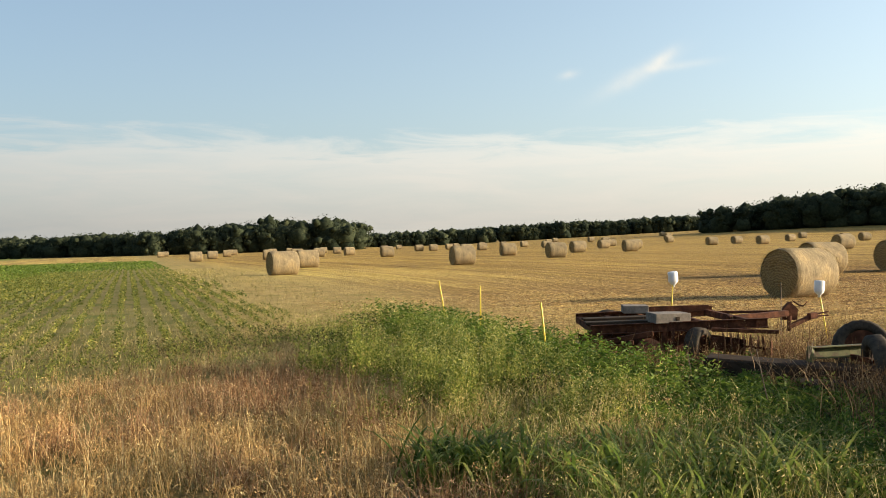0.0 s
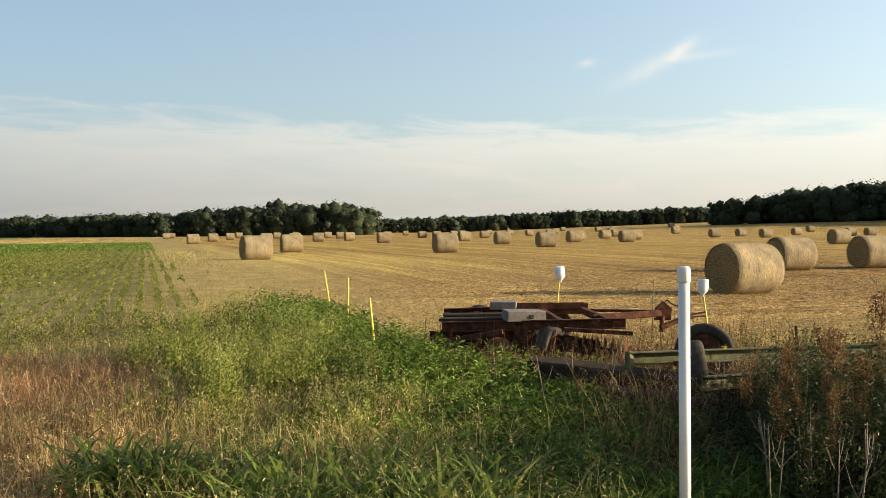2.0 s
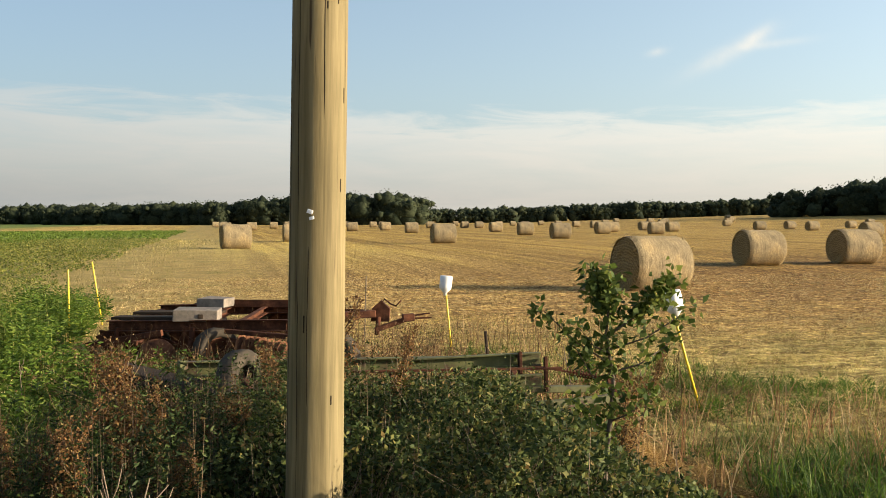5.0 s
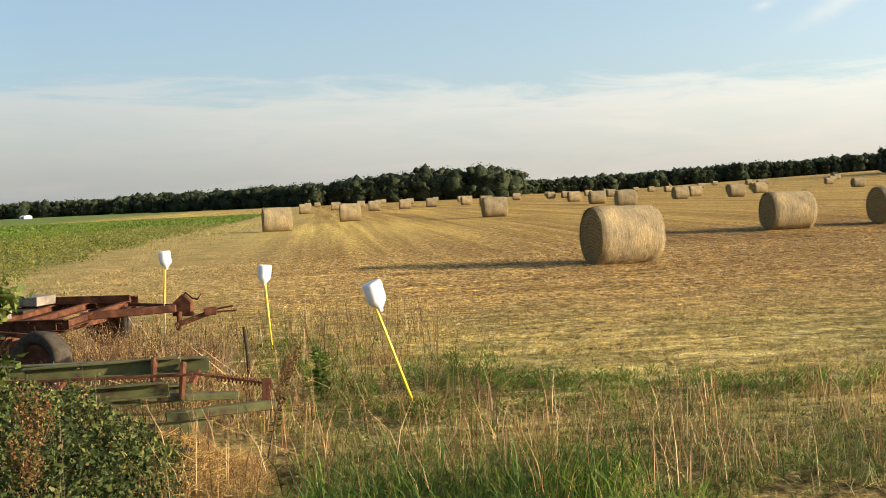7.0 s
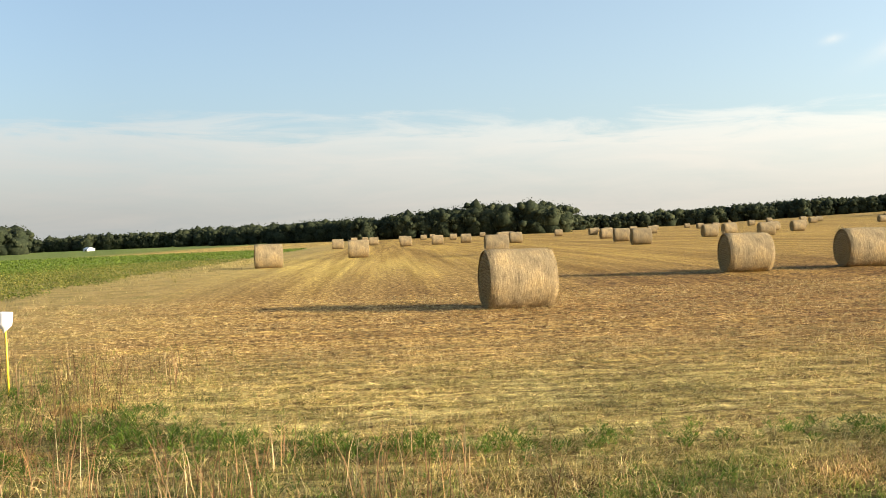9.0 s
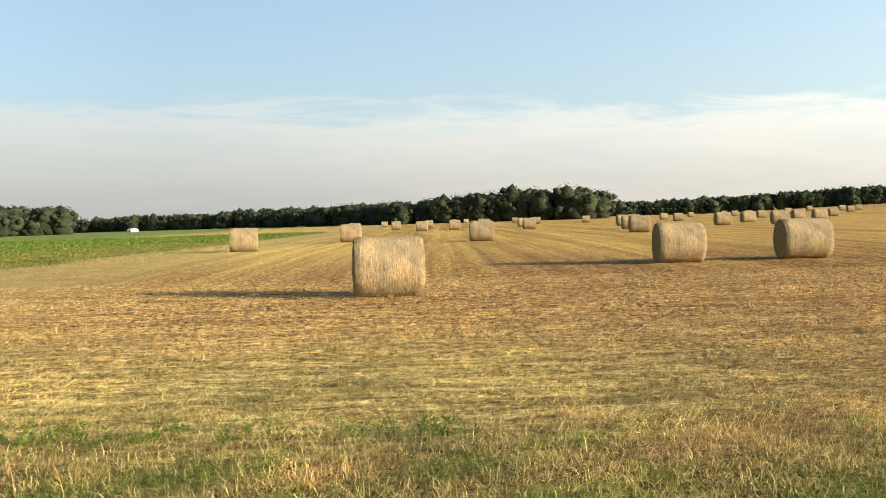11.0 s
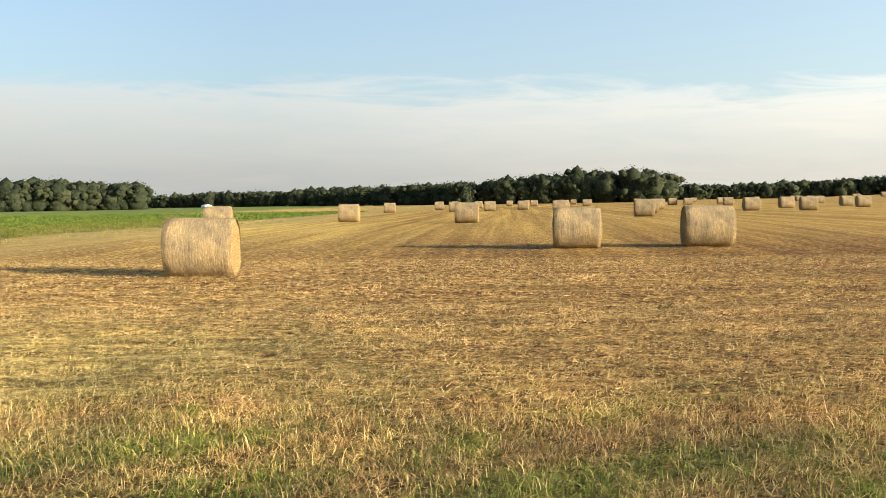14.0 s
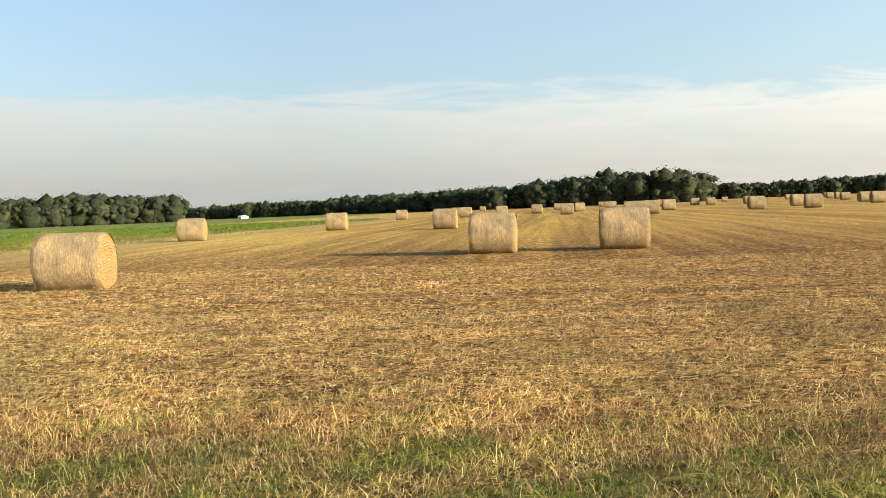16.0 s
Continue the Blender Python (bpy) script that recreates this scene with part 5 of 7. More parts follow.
def make_weeds():
    rng = np.random.default_rng(15)
    green, stems, flowers = Pile(), Pile(), Pile()
    n = 6500
    u, v, p = scatter(n, 1.0, 8.2, 4.6, 14.5, rng)
    g = patchy(p[:, 0], p[:, 1], 1.5, 6.0)
    cu = 4.7 - 0.05 * (v - 8)
    core = np.exp(-((u - cu) / np.where(u < cu, 1.35, 1.9)) ** 2)
    m = (rng.uniform(size=n) < core * (0.45 + 0.9 * g) * np.where(u < 4.4, 0.45, 1.0)) & ~((u > 5.6) & (v > 8.5) & (u > 14.5 - v))
    u, v, p, core = keep(m, u, v, p, core)
    h = (0.26 + 0.42 * core * smooth(5.0, 9.0, v)) * rng.uniform(0.7, 1.15, len(p))
    kind = u + rng.normal(size=len(p)) * 0.35 + 0.05 * (v - 8) > 4.5
    feather = Pile()
    lv, sv, _ = leafy(rng, p[kind], h[kind] * 0.9, 22, 0.11, 0.26)
    green.add(*lv)
    stems.add(*sv)
    lv, sv, _ = leafy(rng, p[~kind], h[~kind], 36, 0.042, 0.32, 0.6)
    feather.add(*lv)
    stems.add(*sv)
    # branching clumps: many thin shoots from one foot, fine leaves, blossom at the tips
    n = 210
    cu, cv, cp = scatter(n, 1.9, 4.9, 4.3, 10.5, rng)
    cg = patchy(cp[:, 0], cp[:, 1], 0.7, 2.0) + rng.normal(size=n) * 0.12
    cu, cv, cp, cg = keep((cg > 0.34) & (cu > 2.85 + 0.35 * rng.normal(size=n) - 0.12 * np.clip(cv - 6.0, 0, 4)), cu, cv, cp, cg)
    per = 17
    foot = np.repeat(cp, per, 0)
    k = len(foot)
    spread_xy = rng.normal(size=(k, 2)) * 0.10
    tall = np.repeat((0.26 + 0.34 * smooth(4.4, 7.0, cv)) * rng.uniform(0.6, 1.25, len(cp)), per) * (1.08 - 14.0 * np.minimum((spread_xy ** 2).sum(1), 0.03)) * rng.uniform(0.85, 1.08, k)
    foot[:, :2] += spread_xy
    lv, sv, _ = leafy(rng, foot, tall, 20, 0.052, 0.36, 0.8, 0.004)
    feather.add(*lv)
    stems.add(*sv)
    crown = foot + np.stack([np.zeros(k), np.zeros(k), tall], 1)
    for j in range(4):
        c = crown + rng.normal(size=crown.shape) * np.array([0.05, 0.05, 0.045]) - np.array([0, 0, 0.02])
        flowers.add(*leaf_arrays(c, rng.normal(size=c.shape) + np.array([0, 0, 0.6]), rng.uniform(0.007, 0.017, k), rng.uniform(0.006, 0.013, k), rng))
    stuff(feather.make("feathery_weeds", M_FEATHER), "fine-leaved yellow-green weeds in pale flower", "weeds")
    # pale blossom on the crowns of the taller weeds
    fm = (patchy(p[:, 0], p[:, 1], 1.1, 3.3) + rng.normal(size=len(p)) * 0.1 > 0.5) & (u < 4.7) & (v > 5.3)
    q = p[fm] + np.stack([np.zeros(fm.sum()), np.zeros(fm.sum()), h[fm]], 1)
    for j in range(7):
        c = q + rng.normal(size=q.shape) * np.array([0.07, 0.07, 0.06]) - np.array([0, 0, 0.03])
        k = len(c)
        vv, ff = leaf_arrays(c, rng.normal(size=c.shape) + np.array([0, 0, 0.6]), rng.uniform(0.008, 0.02, k), rng.uniform(0.008, 0.016, k), rng)
        flowers.add(vv, ff)
    stuff(green.make("weeds", M_WEED), "tall leafy green weeds by the field corner", "weeds")
    stuff(stems.make("weed_stems", M_GRASS), "upright green stems of tall weeds", "weeds")
    stuff(flowers.make("weed_blossom", M_FLOWER), "tiny pale yellow blossom over tall weeds", "flowers")
    # low broad leaves in the shade before the junk
    low = Pile()
    n = 2600
    u, v, p = scatter(n, 4.3, 6.6, 2.4, 6.4, rng)
    g = patchy(p[:, 0], p[:, 1], 0.9, 2.2) + rng.normal(size=n) * 0.1
    u, v, p = keep(g > 0.36, u, v, p)
    lv, sv, _ = leafy(rng, p, rng.uniform(0.1, 0.3, len(p)), 16, 0.085, 0.3, 0.4)
    low.add(*lv)
    stuff(low.make("weeds", M_WEED), "low broad-leaved green weeds under the junk", "weeds")
    # row of weeds added along the mown edge as a shadowed furrow's dark green line
    n = 420
    u, v, p = scatter(n, 12.6, 19.5, 5.2, 5.9, rng)
    u, v, p = keep(patchy(u, v * 0.3, 0.4, 2.0) + rng.normal(size=n) * 0.1 > 0.42, u, v, p)
    lv, sv, _ = leafy(rng, p, rng.uniform(0.05, 0.14, len(p)), 20, 0.06, 0.14, 1.0)
    stuff(Pile().add(*lv).make("weeds", M_WEED), "low green weeds standing in for a shadowed furrow", "weeds")
    n = 700
    u, v, p = scatter(n, 10.8, 17.5, 2.6, 7.2, rng)
    g = patchy(p[:, 0], p[:, 1], 0.8, 4.4) + rng.normal(size=n) * 0.1
    u, v, p = keep((g > 0.55) & (v < 7.0 - 0.35 * (u - 11)), u, v, p)
    lv, sv, _ = leafy(rng, p, rng.uniform(0.06, 0.2, len(p)), 14, 0.05, 0.2, 1.0)
    few = Pile().add(*lv)
    stuff(few.make("weeds", M_WEED), "scattered small green weeds in dry grass", "weeds")


def bush_height(u, v):
    """Top of the bramble tangle over the fence line."""
    lead = u - 0.65 * np.clip(v - 3.0, -0.6, 2.5)
    along = (0.72 * smooth(6.1, 6.9, lead) + 0.28 * smooth(6.8, 8.2, u)) * (1 - smooth(9.3, 10.4, u))
    across = smooth(1.0, 1.9, v) * (1 - smooth(4.2, 5.3, v))
    return along * across * (0.54 + 0.16 * (patchy(u * 1.0, v * 1.0, 0.5, 2.0) - 0.5) * 2 + 0.08 * np.sin(u * 5.1) + 0.07 * smooth(7, 9, u))


def make_bramble():
    rng = np.random.default_rng(16)
    pile = Pile()
    n = 150000
    u, v, p = scatter(n, 5.2, 11.4, 1.4, 5.8, rng)
    hb = bush_height(u, v)
    m = (hb * rng.uniform(0.5, 1.2, n) > 0.12) & ~((np.abs(u - 7.75) < 0.42) & (v < 2.5))
    u, v, p, hb = keep(m, u, v, p, hb)
    k = len(p)
    p[:, 2] += hb * np.minimum(1.06, 1.1 * rng.uniform(0.0, 1.0, k) ** 0.42)
    way = rng.normal(size=(k, 3)) + np.array([0.2, -0.35, 0.15])
    ln = rng.uniform(0.02, 0.048, k)
    pile.add(*leaf_arrays(p, way, ln, ln * rng.uniform(0.4, 0.75, k), rng, 0.12))
    # trailing shoots that stand clear of the tangle
    n = 420
    u, v, p = scatter(n, 6.0, 11.8, 1.5, 4.8, rng)
    hb = bush_height(u, v)
    u, v, p, hb = keep((hb > 0.3) & ~((np.abs(u - 7.75) < 0.45) & (v < 2.6)), u, v, p, hb)
    p[:, 2] += hb * 0.75
    lv, sv, _ = leafy(rng, p, rng.uniform(0.12, 0.4, len(p)), 14, 0.042, 0.5, 0.3, 0.004)
    pile.add(*lv)
    stuff(pile.make("bramble_thicket", M_BRAMBLE), "dense dark green bramble and vine thicket on the fence line", "thicket")
    canes = Pile().add(*sv)
    n = 2600
    u, v, p = scatter(n, 5.6, 12.0, 1.2, 5.0, rng)
    hb = bush_height(u, v)
    u, v, p, hb = keep(hb > 0.15, u, v, p, hb)
    a, f = blade_arrays(p, hb * rng.uniform(0.7, 1.25, len(p)), rng.uniform(0.004, 0.009, len(p)), rng.uniform(0.1, 0.8, len(p)), 0.2, rng)
    canes.add(a, f)
    stuff(canes.make("bramble_canes", M_STALK), "thin brown canes inside the bramble thicket", "canes")


def make_brush():
    """Dark leafy stems with withered tips that stand through the bramble, and low plants coloured dark for shade before
    the scrap.
    """
    rng = np.random.default_rng(31)
    leaves, stems, low = Pile(), Pile(), Pile()
    n = 2200
    u, v, p = scatter(n, 5.7, 9.0, 2.2, 5.2, rng)
    g = patchy(p[:, 0], p[:, 1], 0.5, 4.0) + rng.normal(size=n) * 0.12
    u, v, p = keep((g > 0.35) & (u > 6.4 + 0.65 * (v - 3.0) + rng.normal(size=n) * 0.12) & ~((np.abs(u - 7.75) < 0.42) & (v < 2.9)) & (rng.uniform(size=n) < 1.15 - 0.9 * smooth(7.6, 8.8, u)), u, v, p)
    k = len(p)
    h = rng.uniform(0.5, 0.98, k) * (1 - 0.25 * smooth(4.4, 5.4, v))
    lv, sv, _ = leafy(rng, p, h, 46, 0.05, 0.3, 0.5, 0.005)
    leaves.add(*lv)
    stems.add(*sv)
    # low plants between pipe, pole and scrap, leaf colour dark to give the shade there
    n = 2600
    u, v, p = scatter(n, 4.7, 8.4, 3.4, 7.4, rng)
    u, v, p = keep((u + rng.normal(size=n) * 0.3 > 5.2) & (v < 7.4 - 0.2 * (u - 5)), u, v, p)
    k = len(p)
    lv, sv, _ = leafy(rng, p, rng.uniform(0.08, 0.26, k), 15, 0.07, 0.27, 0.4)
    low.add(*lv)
    stuff(leaves.make("brush", M_BRUSH), "dark green and brown leafy brush with withered tips", "brush")
    stuff(stems.make("brush_stems", M_STEM), "thin brown upright stems of dark brush", "brush")
    stuff(low.make("shade_weeds", M_BRAMBLE), "low plants coloured dark green for the shade beside scrap", "weeds")
    # straw stems bent over in a heap beside the pipe, brown to carry its shade
    bent = Pile()
    n = 900
    u, v, p = scatter(n, 5.2, 6.8, 2.9, 4.7, rng)
    u, v, p = keep(np.abs(u - 5.75 - 0.35 * (v - 3.3)) < np.abs(rng.normal(size=n)) * 0.28 + 0.06, u, v, p)
    k = len(p)
    bent.add(*blade_arrays(p, rng.uniform(0.3, 0.75, k), rng.uniform(0.004, 0.008, k), rng.uniform(0.2, 1.3, k), 0.3, rng))
    n = 420
    u, v, p = scatter(n, 6.4, 7.7, 4.6, 6.2, rng)
    bent.add(*blade_arrays(p, rng.uniform(0.3, 0.7, n), rng.uniform(0.004, 0.008, n), rng.uniform(0.2, 1.0, n), 0.3, rng))
    stuff(bent.make("bent_straw", M_BROWN), "bent straw stems beside the white pipe, coloured brown for shade", "dry stems")


def make_field_corner():
    """Dark low weeds between the dry grass and the soybeans, dark dead weeds, green tufts round the jug stakes."""
    rng = np.random.default_rng(32)
    low = Pile()
    n = 2600
    u, v, p = scatter(n, -5.5, 4.6, 8.6, 15.8, rng)
    line = 11.6 + 0.85 * np.clip(u, -4, 4) * 0.9
    g = patchy(p[:, 0], p[:, 1], 0.9, 3.7)
    u, v, p = keep((np.abs(v - line) < 1.3 * g + np.abs(rng.normal(size=n)) * 0.5) & (g > 0.4), u, v, p)
    k = len(p)
    lv, sv, _ = leafy(rng, p, rng.uniform(0.1, 0.28, k), 22, 0.045, 0.32, 0.5)
    stuff(Pile().add(*lv).make("weeds", M_FEATHER), "low yellow-green weeds between dry grass and soybeans", "weeds")
    n = 9000
    u, v, p = scatter(n, -6.5, 4.4, 9.2, 15.8, rng)
    g = patchy(p[:, 0], p[:, 1], 0.7, 6.1) + rng.normal(size=n) * 0.12
    p = p[(g > 0.55) & (v < 14.0 + 0.6 * np.clip(u, -3, 3))]
    k = len(p)
    reddish = Pile().add(*blade_arrays(p, rng.uniform(0.1, 0.32, k), rng.uniform(0.003, 0.006, k), rng.uniform(0.2, 1.6, k), 0.4, rng))
    ln = rng.uniform(0.015, 0.04, k)
    reddish.add(*leaf_arrays(p + np.array([0, 0, 0.2]) + rng.normal(size=(k, 3)) * np.array([0.04, 0.04, 0.05]), rng.normal(size=(k, 3)), ln, ln * 0.35, rng))
    stuff(reddish.make("dry_grass", M_BROWN), "reddish withered grass at the edge of soybeans", "grass")
    for cu, cv, ru, rv, cnt in ((10.78, 7.6, 0.3, 0.35, 90), (12.15, 6.75, 0.28, 0.2, 70), (12.75, 6.35, 0.25, 0.16, 60), (12.3, 7.5, 0.22, 0.2, 40), (13.5, 6.1, 0.3, 0.14, 50), (10.5, 9.1, 0.3, 0.3, 50), (14.4, 5.7, 0.3, 0.15, 40), (15.4, 5.5, 0.3, 0.15, 40), (11.75, 5.45, 0.3, 0.12, 60), (11.3, 6.4, 0.35, 0.3, 60)):
        uu, vv = cu + rng.normal(size=cnt) * ru * 1.1, cv + rng.normal(size=cnt) * rv * 1.2
        x, y = to_world(uu, vv)
        q = np.stack([x, y, land(x, y)], 1)
        lv, sv, _ = leafy(rng, q, rng.uniform(0.06, 0.2, cnt), 22, 0.075, 0.12, 1.1)
        low.add(*lv)
    stuff(low.make("weeds", M_WEED), "patches of low green weeds at the field's corner", "weeds")
    brown = Pile()
    for u0, u1, v0, v1, lo, hi, cnt in ((8.0, 9.9, 6.9, 9.0, 0.25, 0.62, 1700), (8.8, 10.6, 5.0, 6.6, 0.2, 0.6, 500), (7.7, 9.0, 6.0, 6.6, 0.15, 0.4, 700), (6.9, 8.0, 4.9, 5.45, 0.25, 0.5, 900), (5.9, 8.6, 9.4, 11.2, 0.12, 0.35, 1500), (5.8, 8.9, 7.9, 8.7, 0.12, 0.36, 900), (5.6, 6.6, 7.8, 9.6, 0.15, 0.4, 600)):
        uu, vv, q = scatter(cnt, u0, u1, v0, v1, rng)
        q = q[patchy(q[:, 0], q[:, 1], 0.5, 1.0) + rng.normal(size=cnt) * 0.15 > 0.4]
        cnt = len(q)
        a, f = blade_arrays(q, rng.uniform(lo, hi, cnt), rng.uniform(0.004, 0.008, cnt), rng.uniform(0.1, 1.2, cnt), 0.3, rng)
        brown.add(a, f)
        tips = a.reshape(-1, 6, 3)[:, 4]
        for j in range(4):
            c = tips + rng.normal(size=tips.shape) * 0.03 - np.array([0, 0, 0.035 * j])
            brown.add(*leaf_arrays(c, rng.normal(size=c.shape), rng.uniform(0.015, 0.04, cnt), rng.uniform(0.006, 0.014, cnt), rng))
    stuff(brown.make("dead_weeds", M_BROWN), "brown dead weeds grown through the wagon and scrap", "weeds")
    # dark withered clumps among the green weeds
    dead = Pile()
    for cu, cv, r, hh, cnt in ((4.05, 6.7, 0.22, 0.34, 900), (3.95, 13.4, 0.35, 0.5, 1100), (3.3, 12.4, 0.5, 0.3, 900), (5.7, 7.4, 0.3, 0.3, 700), (1.2, 12.9, 0.8, 0.22, 900), (2.6, 14.5, 0.7, 0.25, 900)):
        uu, vv = cu + rng.normal(size=cnt) * r * 0.6, cv + rng.normal(size=cnt) * r * 0.6
        x, y = to_world(uu, vv)
        q = np.stack([x, y, land(x, y) + rng.uniform(0, 1, cnt) * hh], 1)
        ln = rng.uniform(0.02, 0.06, cnt)
        dead.add(*leaf_arrays(q, rng.normal(size=(cnt, 3)) + np.array([0, 0, 0.5]), ln, ln * 0.3, rng))
    stuff(dead.make("withered_weeds", M_DOCKLEAF), "dark withered weed clumps among green ones", "weeds")


def dock_variant(seed):
    """A dead dock plant: stem, side shoots, rusty seed clusters, a few leaves."""
    rng = np.random.default_rng(seed)
    e = thing("dock_plant", Matrix.Identity(4), "tall rust-brown dock gone to seed in the thicket", "weed", "seeding dock plants")
    h = rng.uniform(0.85, 1.1)
    bend = rng.normal(size=2) * 0.08
    bm = bmesh.new()
    tube(bm, [(0, 0, 0), (bend[0] * 0.4, bend[1] * 0.4, h * 0.5), (bend[0], bend[1], h)], [0.006, 0.005, 0.002], 6)
    shoots = []
    for i in range(rng.integers(5, 9)):
        t = rng.uniform(0.4, 0.85)
        a = rng.uniform(0, 2 * math.pi)
        b = np.array([bend[0] * t, bend[1] * t, h * t])
        ln = rng.uniform(0.12, 0.3)
        tip = b + np.array([math.cos(a) * ln * 0.45, math.sin(a) * ln * 0.45, ln])
        tube(bm, [tuple(b), tuple((b + tip) / 2 + np.array([math.cos(a), math.sin(a), 0]) * 0.02), tuple(tip)], [0.0035, 0.003, 0.0015], 5)
        shoots.append((b, tip))
    shoots.append((np.array([bend[0] * 0.5, bend[1] * 0.5, h * 0.5]), np.array([bend[0], bend[1], h])))
    part("stem", bm, M_STEM, e)
    pile = Pile()
    for b, tip in shoots:
        n = int(70 + 380 * np.linalg.norm(tip - b))
        t = rng.uniform(0.15, 1.02, n)
        c = b + (tip - b) * t[:, None] + rng.normal(size=(n, 3)) * (0.030 - 0.016 * t)[:, None]
        pile.add(*leaf_arrays(c, rng.normal(size=(n, 3)), rng.uniform(0.009, 0.024, n), rng.uniform(0.006, 0.015, n), rng))
    pile.make("seed_spike", M_DOCK, e)["kind"] = "stuff"
    n = 46
    t, a = rng.uniform(0.03, 0.7, n), rng.uniform(0, 2 * math.pi, n)
    c = np.stack([bend[0] * t, bend[1] * t, h * t], 1)
    way = np.stack([np.cos(a), np.sin(a), rng.uniform(-0.6, 0.5, n)], 1)
    v, f = leaf_arrays(c, way, rng.uniform(0.04, 0.11, n), rng.uniform(0.01, 0.024, n), rng)
    np_part("leaf", v, f, M_DOCKLEAF, e)["kind"] = "stuff"
    return e


def make_docks():
    rng = random.Random(5)
    spots = []
    for i in range(46):
        v = rng.uniform(2.4, 4.1) if i % 5 else rng.uniform(2.8, 4.6)
        u = 6.5 + 0.65 * (v - 3.0) + rng.uniform(0.0, 1.0) if i % 5 else rng.uniform(7.4, 8.7)
        if abs(u - 7.75) < 0.4 and v < 2.9:
            u -= 1.0
        if i > 42:
            u, v = rng.uniform(8.5, 11.5), rng.uniform(2.2, 4.6)
        spots.append((u, v))
    spots[0], spots[9], spots[18] = (6.93, 3.08), (7.62, 3.05), (6.82, 3.7)
    kinds = [dock_variant(200 + i) for i in range(4)]
    for i, (u, v) in enumerate(spots):
        x, y = to_world(u, v)
        s = rng.uniform(0.6, 0.95) if i % 9 else rng.uniform(1.08, 1.2)
        m = pose(x, y, ground_z(x, y), rng.uniform(-7, 7), rng.uniform(-7, 7), rng.uniform(0, 360)) @ Matrix.Scale(s, 4)
        if i < 4:
            kinds[i].matrix_basis = m
        else:
            copy_thing(kinds[i % 4], m)


def make_dead_stalks():
    """Bare forked stalks and tall tan stems."""
    def variant(seed):
        r = random.Random(seed)
        e = thing("dead_stalk", Matrix.Identity(4), "bare forked grey-brown stalk at the thicket's edge", "stalk", "bare stalks")
        bm = bmesh.new()
        h = r.uniform(0.55, 0.8)
        sway = r.uniform(-0.08, 0.08)
        tube(bm, [(0, 0, 0), (sway * 0.5, 0.01, h * 0.5), (sway, 0, h)], [0.0055, 0.0048, 0.0024], 6)
        for k in range(r.randint(2, 4)):
            t = r.uniform(0.55, 0.9)
            a = r.uniform(0, 6.28)
            b = Vector((sway * t, 0, h * t))
            tube(bm, [b, b + Vector((math.cos(a) * 0.05, math.sin(a) * 0.05, 0.07)), b + Vector((math.cos(a) * 0.09, math.sin(a) * 0.09, r.uniform(0.1, 0.2)))], [0.0034, 0.0028, 0.0015], 5)
        part("stem", bm, M_STALK, e)
        return e
    rng = random.Random(8)
    kinds = [variant(300 + i) for i in range(4)]
    for i in range(26):
        u, v = (rng.uniform(5.7, 7.1), rng.uniform(1.7, 2.6)) if i < 15 else (rng.uniform(5.2, 11.4), rng.uniform(5.0, 6.4))
        x, y = to_world(u, v)
        m = pose(x, y, ground_z(x, y), rng.uniform(-12, 12), rng.uniform(-12, 12), rng.uniform(0, 360)) @ Matrix.Scale(rng.uniform(0.8, 1.15), 4)
        if i < 4:
            kinds[i].matrix_basis = m
        else:
            copy_thing(kinds[i % 4], m)
    r2 = np.random.default_rng(17)
    tall = Pile()
    n = 4200
    u, v, p = scatter(n, 9.7, 17.0, 3.0, 5.4, r2)
    g = patchy(p[:, 0], p[:, 1], 0.34, 1.5) + r2.normal(size=n) * 0.06
    u, v, p = keep((g > 0.70) & (u < 15.6 + r2.normal(size=n) * 0.8), u, v, p)
    k = len(p)
    a, f = blade_arrays(p, r2.uniform(0.22, 0.58, k), r2.uniform(0.004, 0.008, k), r2.uniform(0.05, 0.7, k), 0.15, r2)
    tall.add(a, f)
    junk = Pile()
    # matted straw stems through the junk
    n = 1100
    u, v, p = scatter(n, 6.2, 12.4, 5.4, 11.2, r2)
    k = len(p)
    a, f = blade_arrays(p, r2.uniform(0.25, 0.72, k), r2.uniform(0.005, 0.009, k), r2.uniform(0.05, 0.9, k), 0.2, r2)
    junk.add(a, f)
    n = 1500
    u, v, p = scatter(n, 5.6, 10.2, 6.0, 9.2, r2)
    g = patchy(p[:, 0], p[:, 1], 0.6, 2.5) + r2.normal(size=n) * 0.12
    u, v, p = keep(g > 0.5, u, v, p)
    k = len(p)
    a, f = blade_arrays(p, r2.uniform(0.15, 0.42, k), r2.uniform(0.004, 0.008, k), r2.uniform(0.1, 1.0, k), 0.3, r2)
    junk.add(a, f)
    tips = a.reshape(-1, 6, 3)[:, 4]
    for j in range(6):
        q = tips + r2.normal(size=tips.shape) * 0.03 - np.array([0, 0, 0.03 * j])
        junk.add(*leaf_arrays(q, r2.normal(size=q.shape), r2.uniform(0.02, 0.05, len(q)), r2.uniform(0.008, 0.016, len(q)), r2))
    n = 240
    u, v, p = scatter(n, 8.2, 12.6, 4.6, 7.6, r2)
    p[:, 2] += r2.uniform(0.0, 0.25, n) * (u < 10.4)
    way = r2.normal(size=(n, 3)) * np.array([1.0, 1.0, 0.35]) + np.array([0, 0, 0.45])
    way[:, 2] = np.abs(way[:, 2])
    tall.add(*spike_arrays(p, way, r2.uniform(0.3, 0.8, n), r2.uniform(0.004, 0.008, n), r2))
    # dark withered litter round the last jug stake
    n = 2600
    u, v, p = scatter(n, 10.6, 13.2, 5.2, 7.2, r2)
